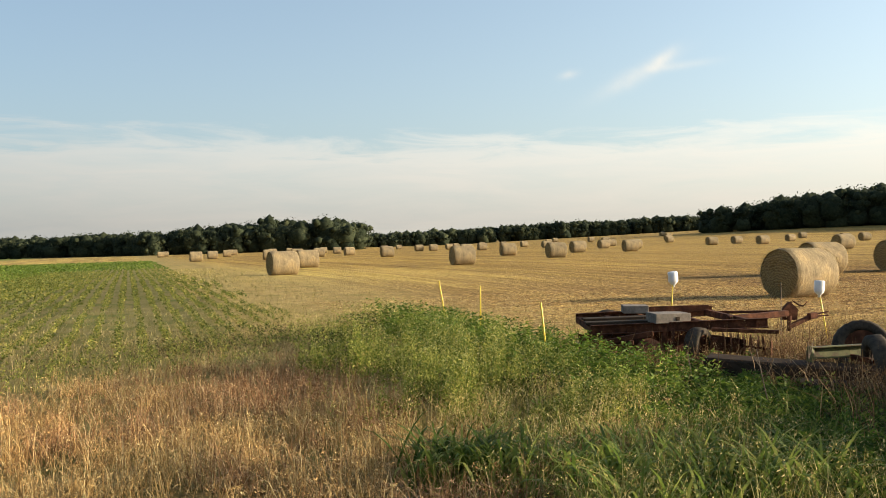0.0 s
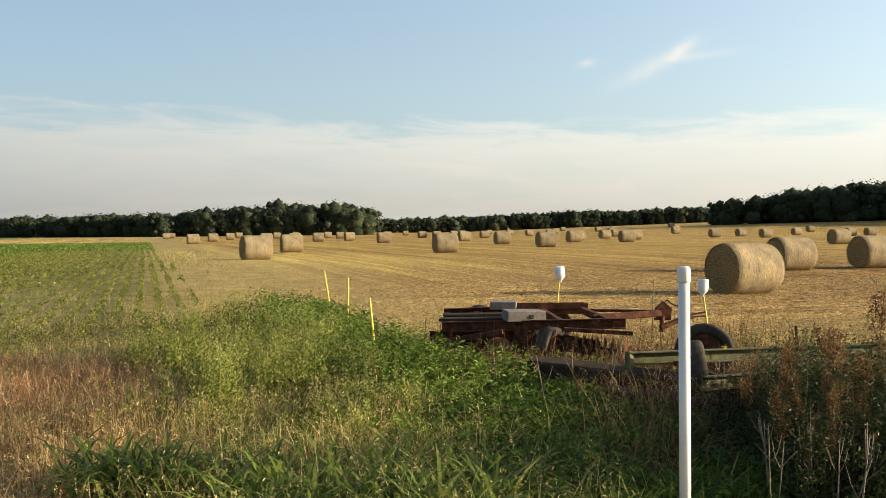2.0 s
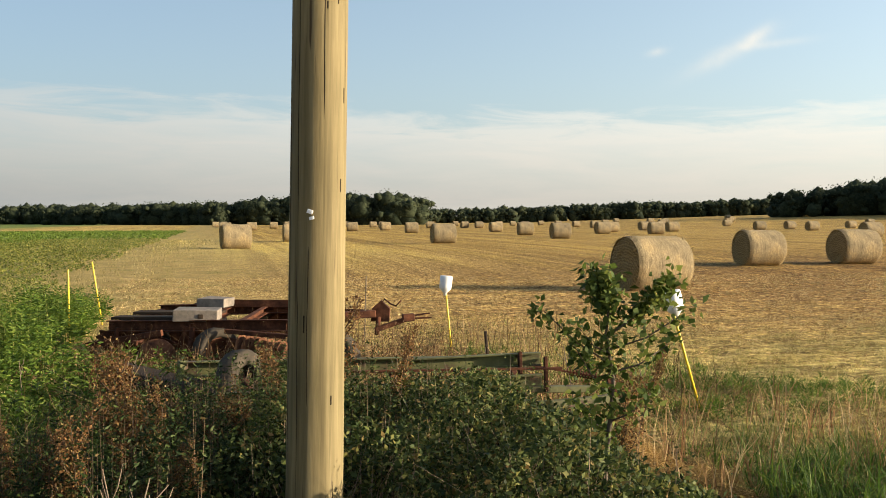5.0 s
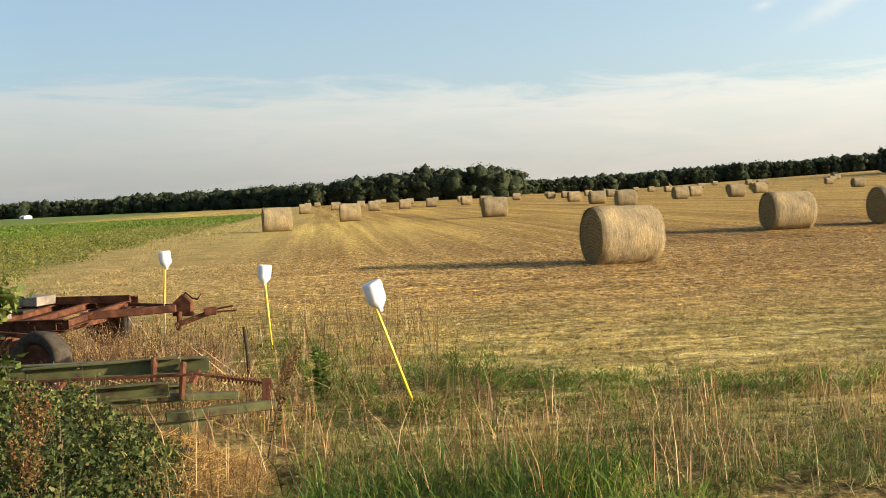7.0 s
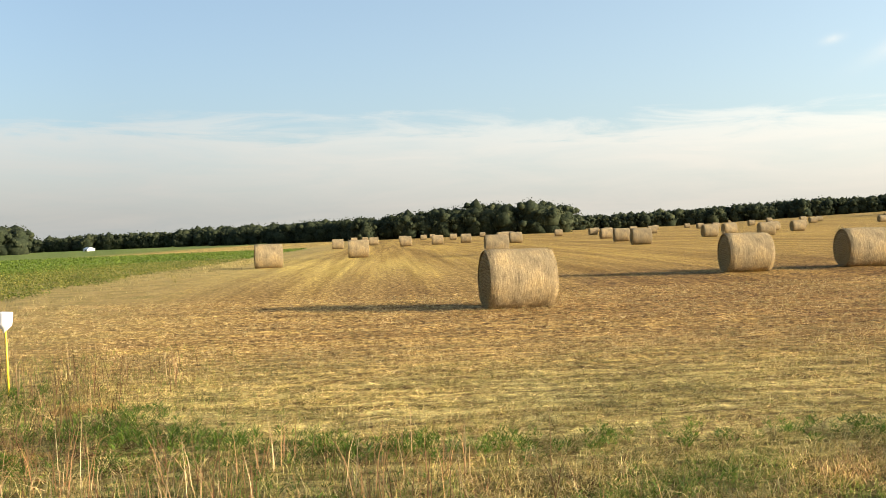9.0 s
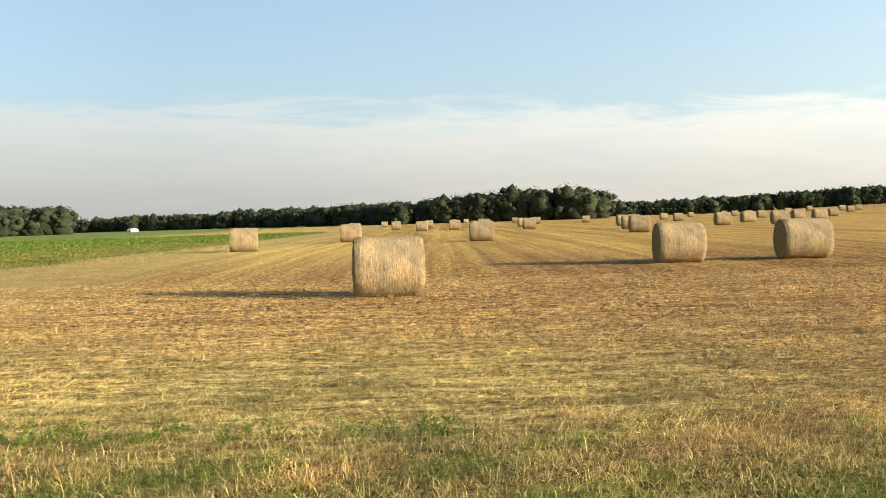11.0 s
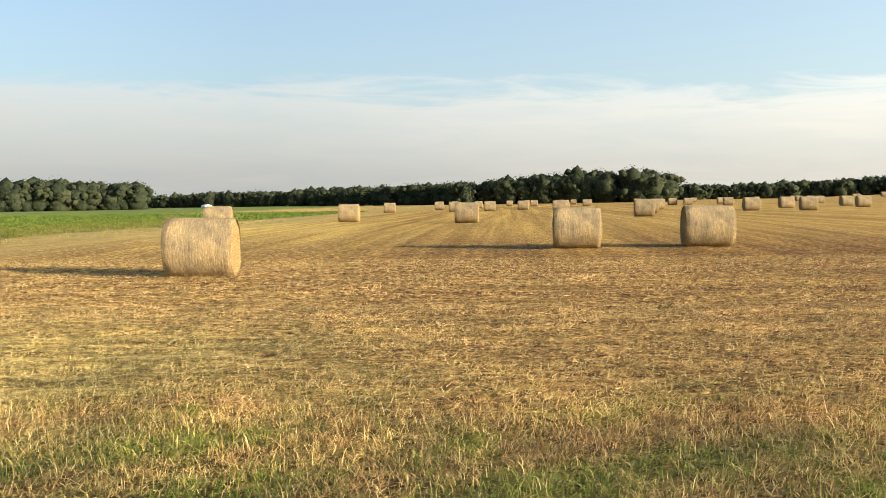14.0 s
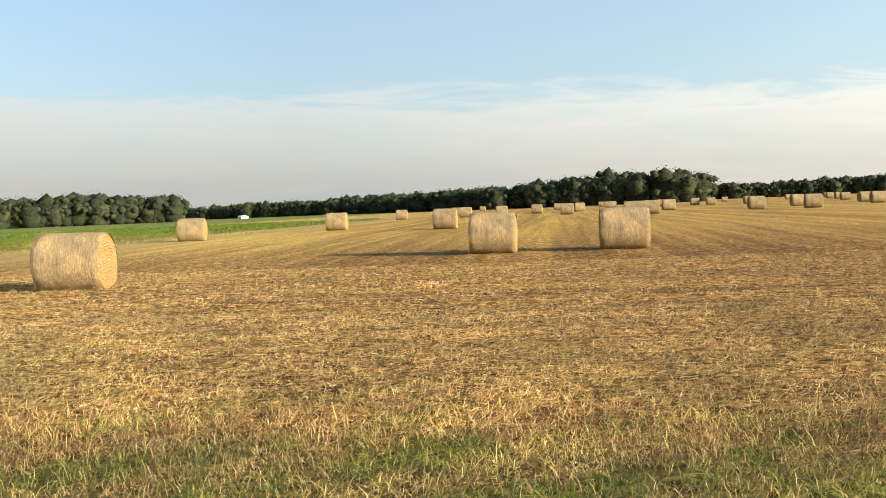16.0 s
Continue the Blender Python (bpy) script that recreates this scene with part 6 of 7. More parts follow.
    p = p[patchy(p[:, 0], p[:, 1], 0.5, 6.5) + r2.normal(size=n) * 0.12 > 0.46]
    n = len(p)
    p[:, 2] += r2.uniform(0.0, 0.05, n)
    way = r2.normal(size=(n, 3)) * np.array([1, 1, 0.3]) + np.array([0, 0, 0.15])
    junk.add(*spike_arrays(p, way, r2.uniform(0.05, 0.2, n), r2.uniform(0.004, 0.009, n), r2))
    stuff(junk.make("dead_stems", M_BROWN), "brown dead stems matted through the scrap", "dry stems")
    mound = Pile()
    for cu, cv, ru, rv, hh, n in ((10.2, 4.05, 0.42, 0.6, 0.2, 5000), (9.8, 4.75, 0.4, 0.4, 0.2, 2500), (10.5, 3.4, 0.3, 0.35, 0.16, 1800), (11.68, 8.2, 0.4, 0.25, 0.05, 1200), (11.75, 5.9, 0.4, 0.2, 0.06, 900)):
        a, r = r2.uniform(0, 2 * math.pi, n), np.sqrt(r2.uniform(0, 1, n))
        u, v = cu + np.cos(a) * r * ru, cv + np.sin(a) * r * rv
        x, y = to_world(u, v)
        p = np.stack([x, y, land(x, y) + hh * (1 - r * r) * r2.uniform(0, 1, n) ** 0.5], 1)
        p[:, 2] += 0.10 * hh * (patchy(u, v, 0.12, 3.0) - 0.5) * 2
        way = r2.normal(size=(n, 3)) * np.array([1, 1, 0.42]) + np.array([0, 0, 0.12])
        mound.add(*spike_arrays(p, way, r2.uniform(0.04, 0.15, n), r2.uniform(0.002, 0.0045, n), r2))
    stuff(mound.make("dead_brush", M_MAT), "matted tawny dead grass heaped at the thicket's end", "dead grass")
    stuff(tall.make("tall_dry_stems", M_DRY), "tall tan dried stems standing along the fence line", "dry stems")


def make_sapling():
    x, y = 8.11, 5.08
    rng = np.random.default_rng(18)
    e = thing("sapling", pose(x, y, ground_z(x, y)), "young broad-leaved sapling growing out of the thicket", "tree")
    bm = bmesh.new()
    spine = [(0.02, 0, 0), (0.0, 0.01, 0.5), (0.03, 0.0, 0.95), (-0.01, 0.02, 1.2), (0.0, 0.0, 1.44)]
    tube(bm, spine, [0.016, 0.013, 0.010, 0.007, 0.003], 8)
    part("trunk", bm, M_BARK, e)
    tips = []
    for z0, dx, dy, dz in ((0.75, 0.2, -0.05, 0.16), (0.9, -0.16, 0.1, 0.2), (1.0, 0.30, 0.08, 0.14), (1.1, -0.17, -0.1, 0.14), (1.12, 0.34, -0.1, 0.2), (1.2, 0.30, 0.1, 0.26), (1.05, -0.34, 0.0, 0.26), (1.3, -0.08, 0.05, 0.2), (0.7, -0.14, 0.1, 0.12)):
        bm = bmesh.new()
        b, t = Vector((0.01, 0, z0)), Vector((0.01 + dx, dy, z0 + dz))
        mid_p = b.lerp(t, 0.5) + Vector((0, 0, -0.03))
        tube(bm, [b, mid_p, t], [0.006, 0.0045, 0.002], 6)
        part("branch", bm, M_BARK, e)
        tips.append((np.array(b), np.array(mid_p), np.array(t)))
    tips.append((np.array((0, 0, 0.3)), np.array((0.02, 0, 0.9)), np.array((0, 0, 1.46))))
    pile = Pile()
    for b, mid_p, t in tips:
        n = 62 if t[2] < 1.455 else 320
        f = (1.06 - 0.75 * rng.uniform(0, 1, n) ** (2.0 if t[2] < 1.455 else 1.0))[:, None]
        c = b * (1 - f) ** 2 + 2 * mid_p * f * (1 - f) + t * f * f + rng.normal(size=(n, 3)) * 0.035
        way = rng.normal(size=(n, 3)) + np.array([0, 0, -0.25])
        ln = rng.uniform(0.03, 0.062, n)
        pile.add(*leaf_arrays(c, way, ln, ln * rng.uniform(0.5, 0.75, n), rng, 0.14))
    pile.make("leaves", M_SAPLING, e, "fresh green lobed leaves")["kind"] = "stuff"


def make_soy():
    rng = np.random.default_rng(19)
    pile, lush = Pile(), Pile()
    row = 0.40
    for u_lo, u_hi, v_lo, v_hi, gap, leaves, size in ((-5.0, 3.6, 8.5, 26, 0.10, 11, 0.046), (-8.0, 3.6, 26, 44, 0.14, 7, 0.072), (-12, 3.2, 44, 78, 0.3, 5, 0.085), (-46, -6.0, 26, 78, 0.55, 5, 0.12), (-70, 3.4, 78, 138, 1.6, 4, 0.22)):
        us = np.arange(math.ceil(u_lo / row), math.floor(u_hi / row) + 1) * row
        vs = np.arange(v_lo, v_hi, gap)
        U, V = np.meshgrid(us, vs)
        U, V = U.ravel() + rng.normal(size=U.size) * 0.025, V.ravel() + rng.normal(size=U.size) * gap * 0.3
        x, y = to_world(U, V)
        g = patchy(x, y, 2.6, 4.0)
        # poor patch near the verge
        bare = np.exp(-(((U + 0.2) / 1.7) ** 2 + ((V - 21.0) / 2.6) ** 2))
        m = (U < 3.7 + 1.4 * (patchy(x, y, 4.0, 1.0) - 0.5) - np.abs(rng.normal(size=U.size)) * 0.5) & (rng.uniform(size=U.size) < 0.8 + 0.3 * g - 0.75 * bare) & ((V > 12.8 + 0.7 * np.clip(U, 0, 3) + rng.normal(size=U.size) * 1.3))
        x, y, g = keep(m, x, y, g)
        p = np.stack([x, y, land(x, y)], 1)
        h = (0.11 + 0.11 * g) * rng.uniform(0.8, 1.2, len(p)) * (1 + 0.25 * (size > 0.1))
        lv, sv, _ = leafy(rng, p, h, leaves, size * 1.15, 0.75, 0.25, 0.004)
        (lush if size > 0.1 else pile).add(*lv)
    stuff(lush.make("soybean_plants", M_CROP), "dense green soybean canopy on the far field", "soybeans")
    stuff(pile.make("soybean_plants", M_SOY), "young soybean plants in long straight rows", "soybeans")


def make_tall_weed():
    x, y = 8.45, 9.5
    rng = np.random.default_rng(51)
    e = thing("leafy_weed", pose(x, y, ground_z(x, y)), "single tall green broad-leaved weed beside the scrap", "weed")
    pile = Pile()
    for i in range(3):
        dx, dy, h = rng.normal() * 0.07, rng.normal() * 0.05, rng.uniform(0.38, 0.54)
        bm = bmesh.new()
        tube(bm, [(dx * 0.3, dy * 0.3, 0), (dx * 0.7, dy * 0.7, h * 0.5), (dx, dy, h)], [0.006, 0.005, 0.002], 6)
        part("stem", bm, M_STEM, e)
        n = 60
        t, a = rng.uniform(0.15, 1.0, n), rng.uniform(0, 2 * math.pi, n)
        c = np.stack([dx * t, dy * t, h * t], 1)
        way = np.stack([np.cos(a), np.sin(a), rng.uniform(-0.3, 0.5, n)], 1)
        ln = rng.uniform(0.06, 0.13, n) * (1.15 - 0.6 * t)
        pile.add(*leaf_arrays(c, way, ln, ln * 0.34, rng, 0.14))
    pile.make("leaves", M_WEED, e)["kind"] = "stuff"


make_stubble()
make_tall_weed()
make_verge_grass()
make_dry_grass()
make_long_grass()
make_broad_grass()
make_weeds()
make_bramble()
make_docks()
make_brush()
make_field_corner()
make_dead_stalks()
make_sapling()
make_soy()


# ---------------------------------------------------------------- scrap by the fence line
def beam(bm, a, b, w, h, roll=0.0, web=0.0):
    """A bar from a to b; with web, an I or channel shape of that plate thickness."""
    a, b = Vector(a), Vector(b)
    d = b - a
    m = Matrix.Translation((a + b) / 2) @ d.to_track_quat("X", "Z").to_matrix().to_4x4() @ Matrix.Rotation(radians(roll), 4, "X")
    ln = d.length
    bits = [((ln, w, h), (0, 0, 0))] if not web else [((ln, web, h), (0, w / 2 - web / 2, 0)), ((ln, w, web), (0, 0, h / 2 - web / 2)), ((ln, w, web), (0, 0, -h / 2 + web / 2))]
    for size, at in bits:
        r = bmesh.ops.create_cube(bm, size=1.0, matrix=m @ Matrix.Translation(at) @ Matrix.Diagonal((*size, 1)))
        es = {e for v in r["verts"] for e in v.link_edges}
        bmesh.ops.bevel(bm, geom=list(es), offset=min(size) * 0.12, segments=1, affect="EDGES")
    return bm


def steel(name, parent, material, a, b, w, h, roll=0.0, web=0.0, label=""):
    return part(name, beam(bmesh.new(), a, b, w, h, roll, web), material, parent, label, smooth_it=False)


def tyre_bm(bm, r, width, m):
    """A tyre about the local x axis, with shoulders and tread blocks."""
    prof = [(0.62 * r, -width * 0.36), (0.72 * r, -width * 0.47), (0.88 * r, -width * 0.5), (0.96 * r, -width * 0.42), (r, -width * 0.25), (r, width * 0.25), (0.96 * r, width * 0.42),
            (0.88 * r, width * 0.5), (0.72 * r, width * 0.47), (0.62 * r, width * 0.36), (0.66 * r, 0)]
    sides = 44
    rings = []
    for k in range(sides):
        a = 2 * math.pi * k / sides
        bump = 1.0 if k % 2 else 0.982
        rings.append([bm.verts.new(m @ Vector((x, q * (bump if q > 0.9 * r else 1) * math.cos(a), q * (bump if q > 0.9 * r else 1) * math.sin(a)))) for q, x in prof])
    n = len(prof)
    for k in range(sides):
        r0, r1 = rings[k], rings[(k + 1) % sides]
        for j in range(n):
            bm.faces.new((r0[j], r1[j], r1[(j + 1) % n], r0[(j + 1) % n]))
    return bm


def rim_bm(bm, r, width, m):
    prof = [(0.1 * r, 0.02), (0.3 * r, 0.05), (0.42 * r, -0.02), (0.56 * r, width * 0.2), (0.64 * r, width * 0.36), (0.64 * r, -width * 0.36), (0.5 * r, -width * 0.2), (0.1 * r, -0.03)]
    rot = m @ Matrix.Rotation(radians(90), 4, "Y")
    lathe(bm, prof, 28, rot)
    return bm


def wheel(parent, at, r, width, turn, tilt=0.0, rim=True):
    m = Matrix.Translation(at) @ Matrix.Rotation(radians(turn), 4, "Z") @ Matrix.Rotation(radians(tilt), 4, "X")
    w = new("wheel")
    w.parent = parent
    part("tyre", tyre_bm(bmesh.new(), r, width, m), M_RUBBER, w, "cracked black rubber tyre")
    if rim:
        part("rim", rim_bm(bmesh.new(), r, width, m), M_RUST, w, "rusty steel rim")
    return w


def make_wagon():
    e = thing("wagon_frame", Matrix.Identity(4), "rusted steel farm wagon frame standing in weeds", "wagon")
    z = ground_z(4, 11)
    steel("side_rail", e, M_RUST, (2.98, 10.72, z + 0.47), (5.30, 10.42, z + 0.57), 0.07, 0.13, web=0.012)
    steel("side_rail", e, M_RUST, (3.02, 12.22, z + 0.50), (5.12, 12.22, z + 0.60), 0.07, 0.15, web=0.012)
    steel("raised_plate", e, M_RUST, (3.9, 12.18, z + 0.62), (5.05, 12.18, z + 0.64), 0.03, 0.10)
    for f in (0.02, 0.22, 0.45, 0.68, 0.95):
        a = Vector((2.98, 10.72, z + 0.45)).lerp(Vector((5.30, 10.42, z + 0.55)), f)
        b = Vector((3.02, 12.22, z + 0.48)).lerp(Vector((5.12, 12.22, z + 0.58)), f)
        steel("cross_member", e, M_RUST, a, b, 0.07, 0.09, web=0.01)
    steel("deck_board", e, M_TIMBER, (2.95, 11.0, z + 0.54), (3.9, 10.9, z + 0.57), 0.22, 0.035, label="grey weathered deck board")
    steel("deck_board", e, M_TIMBER, (3.0, 11.5, z + 0.55), (4.1, 11.5, z + 0.58), 0.24, 0.035, label="grey weathered deck board")
    steel("tongue", e, M_RUST, (5.0, 11.15, z + 0.56), (6.0, 11.53, z + 0.60), 0.08, 0.09)
    steel("tongue_brace", e, M_RUST, (5.1, 12.1, z + 0.58), (5.95, 11.6, z + 0.62), 0.05, 0.04)
    # tongue jack: bracket plate, leg and crank
    bm = bmesh.new()
    vs = [bm.verts.new(p) for p in ((5.94, 11.55, z + 0.50), (6.16, 11.56, z + 0.50), (6.17, 11.56, z + 0.66), (6.06, 11.56, z + 0.76), (5.95, 11.55, z + 0.66))]
    f = bm.faces.new(vs)
    r = bmesh.ops.extrude_face_region(bm, geom=[f])
    bmesh.ops.translate(bm, verts=[v for v in r["geom"] if isinstance(v, bmesh.types.BMVert)], vec=(0.0, 0.09, 0.0))
    part("jack_bracket", bm, M_RUST, e, smooth_it=False)
    bm = bmesh.new()
    tube(bm, [(6.02, 11.53, z + 0.34), (6.04, 11.54, z + 0.56)], [0.03, 0.03], 10)
    part("jack_leg", bm, M_RUST, e)
    bm = bmesh.new()
    tube(bm, [(6.06, 11.58, z + 0.72), (6.10, 11.58, z + 0.78), (6.19, 11.57, z + 0.715), (6.25, 11.57, z + 0.70), (6.31, 11.56, z + 0.765)], [0.011] * 5, 8)
    part("crank", bm, M_RUST, e)
    steel("drawbar", e, M_RUST, (6.0, 11.5, z + 0.40), (6.42, 11.62, z + 0.55), 0.07, 0.06)
    steel("hitch_prong", e, M_RUST, (6.38, 11.60, z + 0.565), (6.66, 11.65, z + 0.61), 0.025, 0.02)
    steel("hitch_prong", e, M_RUST, (6.38, 11.64, z + 0.535), (6.68, 11.70, z + 0.55), 0.025, 0.02)
    steel("hitch_head", e, M_RUST, (6.33, 11.57, z + 0.55), (6.47, 11.62, z + 0.56), 0.08, 0.09)
    # springs and axle below
    steel("axle", e, M_RUST, (3.45, 10.35, z + 0.33), (3.55, 12.4, z + 0.33), 0.06, 0.06)
    steel("axle", e, M_RUST, (4.55, 10.3, z + 0.36), (4.6, 12.4, z + 0.36), 0.06, 0.06)
    # gang of dished blades on a square shaft, under the front corner
    way = Matrix.Translation((4.68, 10.36, z + 0.30)) @ Matrix.Rotation(radians(-14), 4, "Z") @ Matrix.Rotation(radians(6), 4, "Y")
    for i in range(8):
        bm = bmesh.new()
        m = way @ Matrix.Translation((0.085 * i, 0, 0)) @ Matrix.Rotation(radians(82 + 5 * (i % 3)), 4, "Y") @ Matrix.Rotation(radians(4 * (i % 2)), 4, "X")
        lathe(bm, [(0.02, 0.028), (0.09, 0.020), (0.165, 0.0), (0.168, -0.004), (0.09, 0.012), (0.02, 0.020)], 22, m)
        part("harrow_blade", bm, M_RUST_LIT, e, "thin dished rusty blade")
    steel("gang_shaft", e, M_RUST, way @ Vector((-0.05, 0, 0)), way @ Vector((0.68, 0, 0)), 0.03, 0.03)
    steel("gang_bar", e, M_RUST, (4.5, 10.30, z + 0.50), (5.34, 10.16, z + 0.47), 0.05, 0.05)
    bm = bmesh.new()
    lathe(bm, [(0.03, 0.03), (0.12, 0.022), (0.215, 0.0), (0.218, -0.005), (0.12, 0.014), (0.03, 0.022)], 30, Matrix.Translation((3.70, 10.36, z + 0.17)) @ Matrix.Rotation(radians(78), 4, "X") @ Matrix.Rotation(radians(10), 4, "Y"))
    part("harrow_blade", bm, M_RUST_LIT, e, "large rusty blade leaning on the frame")
    steel("hanger_plate", e, M_RUST, (4.5, 10.35, z + 0.33), (4.95, 10.3, z + 0.26), 0.02, 0.20)
    # the frame's lower bars sag towards the ground at the rear
    steel("sagging_bar", e, M_RUST, (2.80, 10.55, z + 0.26), (3.75, 10.40, z + 0.45), 0.05, 0.07)
    steel("sagging_bar", e, M_RUST, (2.86, 10.95, z + 0.30), (3.55, 10.62, z + 0.22), 0.05, 0.05)
    steel("upright_strut", e, M_RUST, (3.06, 10.66, z + 0.08), (3.10, 10.70, z + 0.46), 0.05, 0.04)
    steel("upright_strut", e, M_RUST, (4.02, 10.45, z + 0.05), (4.05, 10.55, z + 0.50), 0.05, 0.04)
    rng = random.Random(41)
    for i in range(24):
        x = 2.92 + 0.075 * i + rng.uniform(-0.06, 0.06) if i < 17 else 3.0 + 0.2 * (i - 17)
        y, w, h = 10.72 - 0.13 * (x - 2.98) + rng.uniform(-0.06, 0.6), rng.uniform(0.14, 0.36), rng.uniform(0.12, 0.36)
        bm = bmesh.new()
        m = pose(x, y, z + rng.uniform(0.32, 0.46), rng.uniform(-35, 35), rng.uniform(-30, 30), rng.uniform(-40, 40))
        rim_pts = [(-w / 2, 0), (w / 2, 0), (w / 2 - rng.uniform(0, 0.05), -h * rng.uniform(0.6, 1)), (rng.uniform(-0.03, 0.05), -h * rng.uniform(0.7, 1.1)), (-w / 2 + rng.uniform(0, 0.05), -h * rng.uniform(0.5, 1))]
        f = bm.faces.new([bm.verts.new(m @ Vector((a, 0, b))) for a, b in rim_pts])
        r = bmesh.ops.extrude_face_region(bm, geom=[f])
        bmesh.ops.translate(bm, verts=[v for v in r["geom"] if isinstance(v, bmesh.types.BMVert)], vec=(0.002, 0.012, 0.0))
        bmesh.ops.recalc_face_normals(bm, faces=bm.faces)
        part("rusted_plate", bm, M_RUST, e, smooth_it=False)
    wheel(e, (3.50, 10.86, z + 0.24), 0.25, 0.17, 90 - 8)
    wheel(e, (4.36, 10.42, z + 0.25), 0.27, 0.2, 90 + 48)
    wheel(e, (3.55, 12.42, z + 0.31), 0.31, 0.19, 90)
    wheel(e, (4.6, 12.42, z + 0.31), 0.31, 0.19, 90)

    def block(name_label, m, size, holes):
        b = thing("concrete_block", m, name_label, "block", "blocks on the wagon frame")
        bm = bmesh.new()
        box(bm, size, (0, 0, size[2] / 2), bevel=0.01)
        for v in bm.verts:
            v.co += Vector((noise.noise(v.co * 9), noise.noise(v.co * 9 + Vector((3, 0, 0))), noise.noise(v.co * 9 + Vector((0, 7, 0))))) * 0.006
        part("body", bm, M_CONCRETE, b, smooth_it=False)
        # dark box set on the face, its colour giving the shade of a chip
        for hx in holes:
            bm = bmesh.new()
            box(bm, (0.06, 0.012, 0.05), (hx, -size[1] / 2 - 0.002, size[2] * 0.45), bevel=0.004)
            part("recess", bm, M_TIMBER, b, "dark patch in place of a shaded chip")
    block("pale chipped concrete block lying on rusty rails", pose(4.04, 10.74, z + 0.565, rz=9), (0.50, 0.36, 0.13), (0.06,))
    block("dark grey weathered block lying on deck boards", pose(3.86, 11.95, z + 0.60, rz=-6), (0.37, 0.34, 0.115), ())


def make_green_frame():
    e = thing("implement_frame", Matrix.Identity(4), "old implement frame of faded green steel beams among weeds", "implement")
    z = ground_z(6, 8)
    steel("beam", e, M_GREENPAINT, (4.86, 8.00, z + 0.46), (7.75, 8.62, z + 0.50), 0.07, 0.13, web=0.012)
    steel("beam", e, M_GREENPAINT, (5.34, 7.15, z + 0.36), (7.80, 8.22, z + 0.36), 0.07, 0.13, web=0.012)
    steel("beam", e, M_GREENPAINT, (6.2, 7.0, z + 0.16), (8.1, 7.9, z + 0.18), 0.06, 0.10)
    # hinged end section: two short beams, coupler plate, hanging link
    steel("end_beam", e, M_GREENPAINT, (6.75, 7.62, z + 0.60), (7.88, 7.86, z + 0.65), 0.06, 0.11, web=0.012)
    steel("end_beam", e, M_GREENPAINT, (6.75, 7.42, z + 0.45), (7.89, 7.64, z + 0.51), 0.06, 0.11, web=0.012)
    steel("coupler_plate", e, M_RUST, (7.72, 7.74, z + 0.44), (7.71, 7.80, z + 0.71), 0.025, 0.09)
    steel("coupler_plate", e, M_RUST, (7.93, 7.76, z + 0.40), (7.92, 7.84, z + 0.67), 0.025, 0.07)
    steel("guide_rod", e, M_RUST, (6.4, 7.40, z + 0.58), (8.05, 7.72, z + 0.60), 0.02, 0.02)
    steel("hanging_link", e, M_RUST, (8.50, 7.98, z + 0.28), (8.47, 8.08, z + 0.50), 0.07, 0.03)
    for f in (0.16, 0.6, 0.97):
        a, b = Vector((4.86, 8.0, z + 0.40)).lerp(Vector((7.75, 8.62, z + 0.44)), f), Vector((5.34, 7.15, z + 0.32)).lerp(Vector((7.8, 8.22, z + 0.32)), f)
        steel("cross_bar", e, M_RUST, a, b, 0.05, 0.05)
    steel("end_plate", e, M_GREENPAINT, (4.84, 8.0, z + 0.36), (4.85, 8.01, z + 0.53), 0.06, 0.08)
    for k in range(4):
        x, y = 5.9 + 0.32 * k, 7.42 + 0.14 * k
        bm = bmesh.new()
        tube(bm, [(x, y - 0.06, z + 0.37), (x, y - 0.045, z + 0.37)], [0.016, 0.016], 8)
        part("bolt", bm, M_RUST, e)
    m = pose(5.90, 9.05, z + 0.38) @ Matrix.Rotation(radians(76), 4, "Z") @ Matrix.Rotation(radians(10), 4, "Y")
    w = new("wheel")
    w.parent = e
    part("tyre", tyre_bm(bmesh.new(), 0.33, 0.2, m), M_RUBBER, w, "dusty black rubber tyre")
    part("rim", rim_bm(bmesh.new(), 0.33, 0.2, m), M_RUST, w, "rusty wheel rim")
    part("spare_tyre", tyre_bm(bmesh.new(), 0.34, 0.18, pose(5.45, 7.74, z + 0.34) @ Matrix.Rotation(radians(-12), 4, "Z") @ Matrix.Rotation(radians(-8), 4, "Y")), M_RUBBER, e, "worn black tyre leaning on a beam")
    # coil spring on a rod
    bm = bmesh.new()
    a, b = Vector((8.10, 7.98, z + 0.53)), Vector((8.42, 8.07, z + 0.47))
    side = (b - a).normalized().cross(Vector((0, 0, 1))).normalized()
    up = side.cross((b - a).normalized())
    turns = 12
    pts = [a.lerp(b, i / (turns * 8)) + (side * math.cos(i * math.pi / 4) + up * math.sin(i * math.pi / 4)) * 0.025 for i in range(turns * 8 + 1)]
    tube(bm, pts, [0.006] * len(pts), 5)
    part("coil_spring", bm, M_RUST, e)
    steel("spring_rod", e, M_RUST, (7.75, 7.88, z + 0.60), (8.50, 8.09, z + 0.455), 0.018, 0.016)
    steel("bent_arm", e, M_GREENPAINT, (7.75, 7.75, z + 0.42), (8.30, 7.95, z + 0.40), 0.09, 0.05)
    steel("bent_arm", e, M_GREENPAINT, (7.85, 7.66, z + 0.30), (8.56, 8.02, z + 0.32), 0.07, 0.07)


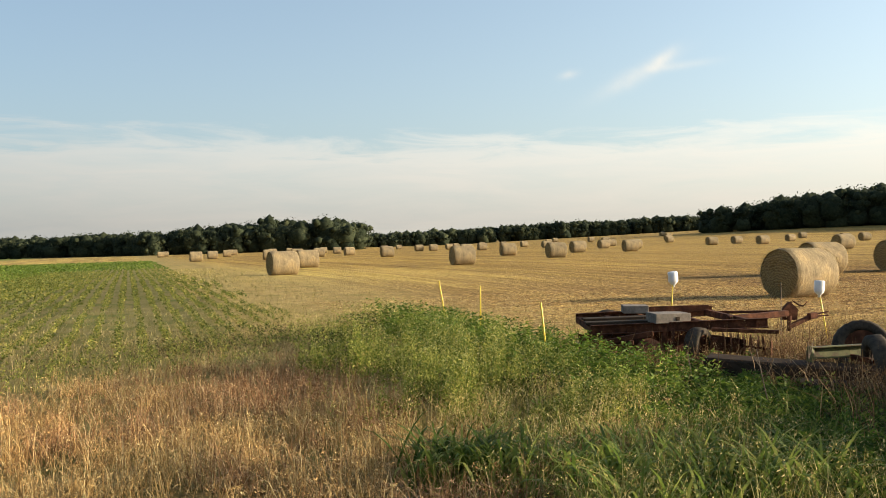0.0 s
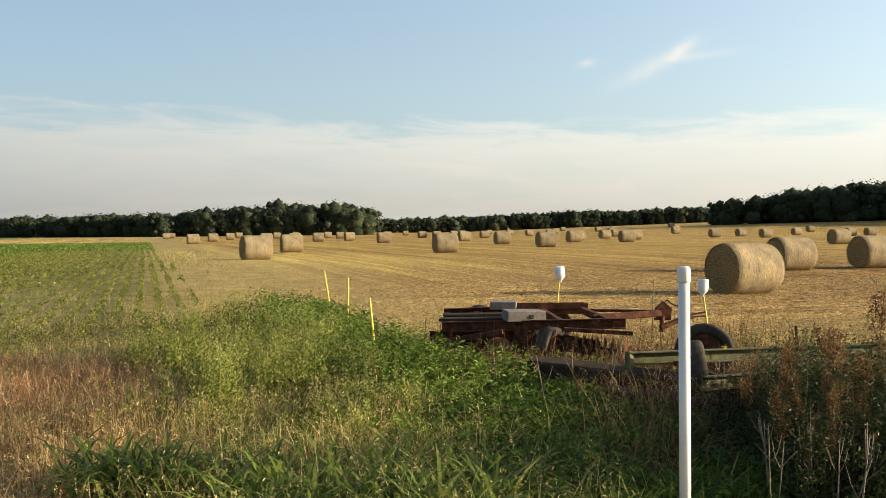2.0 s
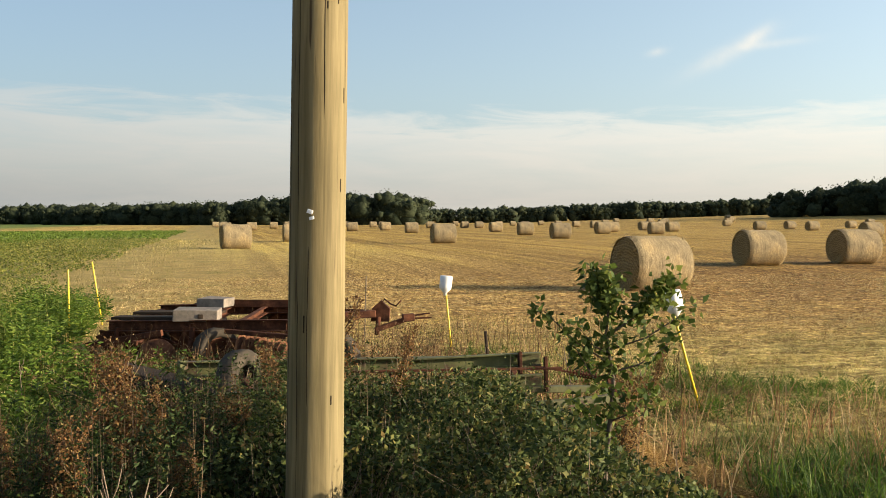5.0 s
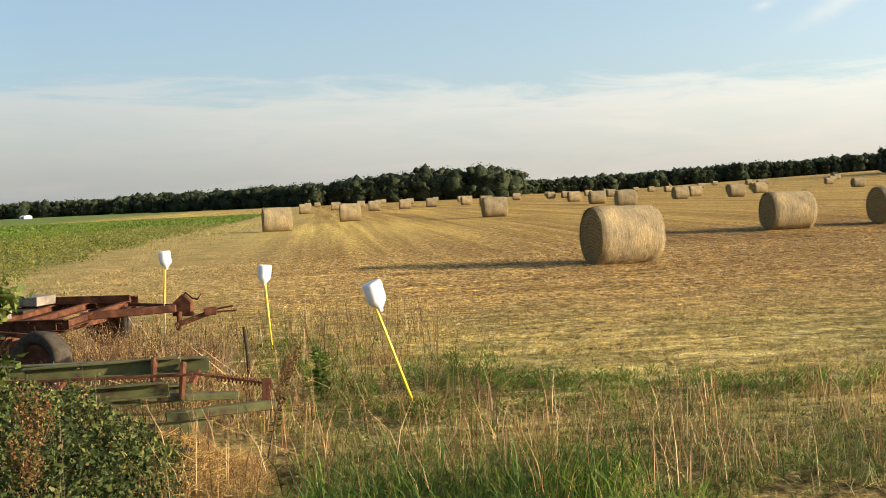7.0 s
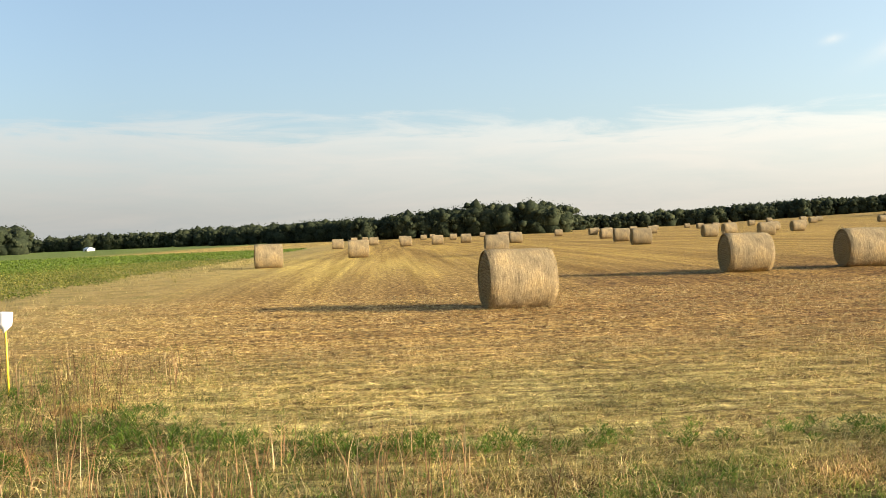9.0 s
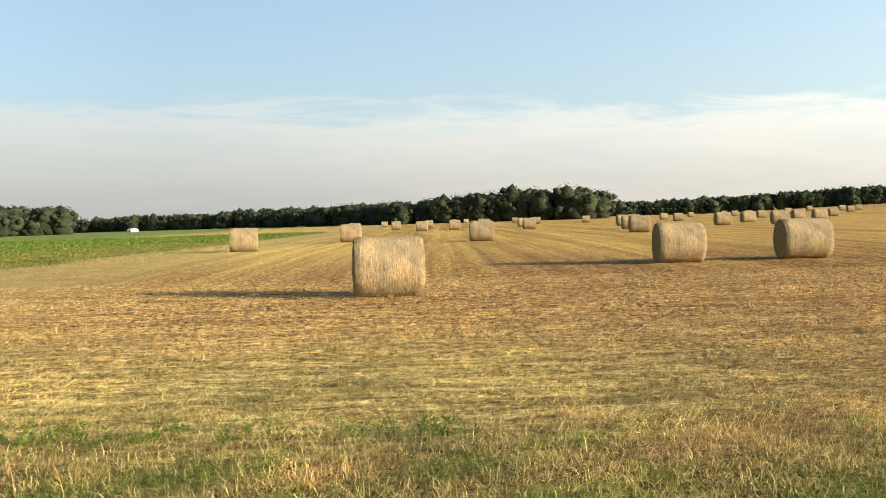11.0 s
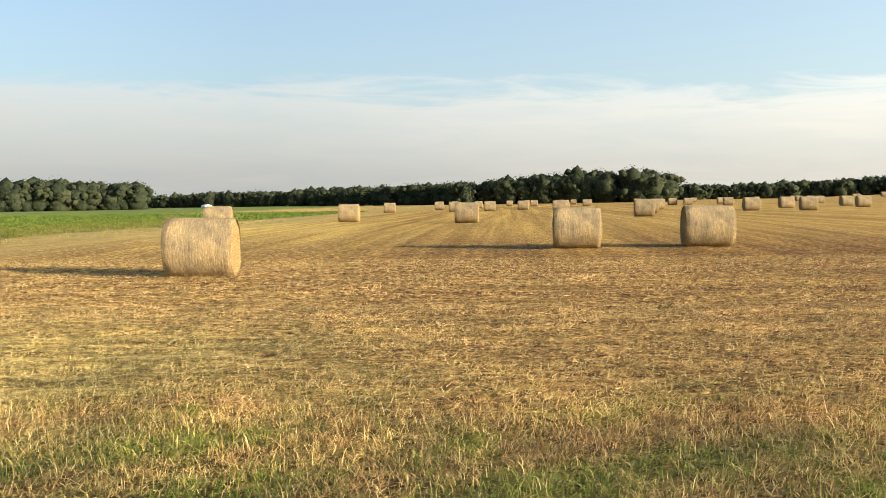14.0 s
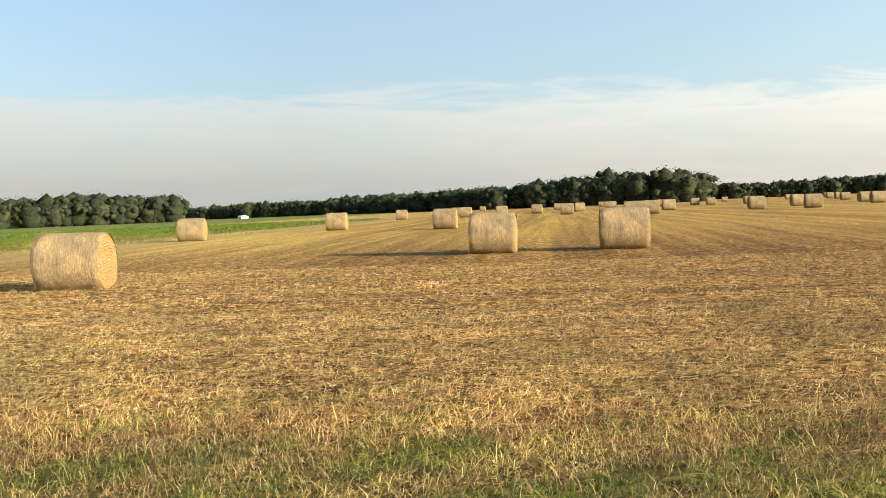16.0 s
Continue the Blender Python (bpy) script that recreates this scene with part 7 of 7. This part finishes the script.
def make_timbers():
    z = ground_z(6.3, 10)
    for a, b, w in (((3.95, 8.75, 0.26), (5.95, 7.35, 0.22), 0.24), ((4.6, 7.75, 0.12), (6.5, 6.75, 0.13), 0.22), ((6.3, 7.5, 0.10), (8.2, 7.3, 0.10), 0.15)):
        e = thing("timber_post", Matrix.Identity(4), "dark weathered timber lying among weeds and scrap", "timber", "old timbers in the scrap")
        bm = beam(bmesh.new(), (a[0], a[1], a[2] + z), (b[0], b[1], b[2] + z), w, w * 0.8, 8)
        part("timber", bm, M_TIMBER, e, smooth_it=False)


def make_fence_stubs():
    """A short rotten stub behind the scrap."""
    for x, y, h in ((7.41, 10.28, 0.56),):
        e = thing("post_stub", pose(x, y, ground_z(x, y), 3, -4, 20), "short rotten wooden post stub", "post")
        bm = bmesh.new()
        tube(bm, [(0, 0, -0.1), (0.01, 0, h * 0.5), (0.0, 0.01, h)], [0.026, 0.022, 0.016], 9)
        part("post", bm, M_TIMBER, e)


def make_rod():
    x, y = 5.87, 11.45
    e = thing("thin_rod", pose(x, y, ground_z(x, y), -1, 1), "thin grey weathered rod standing behind the wagon hitch", "rod")
    bm = bmesh.new()
    tube(bm, [(0, 0, -0.1), (0.004, 0, 0.5), (0, 0.003, 1.05), (0, 0.003, 1.06)], [0.007, 0.007, 0.006, 0.003], 8)
    part("shaft", bm, M_STALK, e)


def make_flower():
    x, y = 5.85, 8.2
    rng = np.random.default_rng(61)
    e = thing("yellow_flower", pose(x, y, ground_z(x, y)), "small bright yellow flower standing above the thicket", "flower")
    bm = bmesh.new()
    tube(bm, [(0.03, 0, 0), (0.01, 0.01, 0.3), (0, 0, 0.55)], [0.005, 0.004, 0.002], 6)
    part("stem", bm, M_STEM, e)
    n = 26
    a = rng.uniform(0, 2 * math.pi, n)
    way = np.stack([np.cos(a), np.sin(a), rng.uniform(-0.2, 0.6, n)], 1)
    base = np.array([0, 0, 0.55]) + rng.normal(size=(n, 3)) * 0.008
    np_part("petals", *leaf_arrays(base, way, rng.uniform(0.02, 0.036, n), rng.uniform(0.012, 0.018, n), rng), M_YELLOW, e, "bright yellow petals")


make_rod()
make_flower()
make_wagon()
make_green_frame()
make_timbers()
make_fence_stubs()
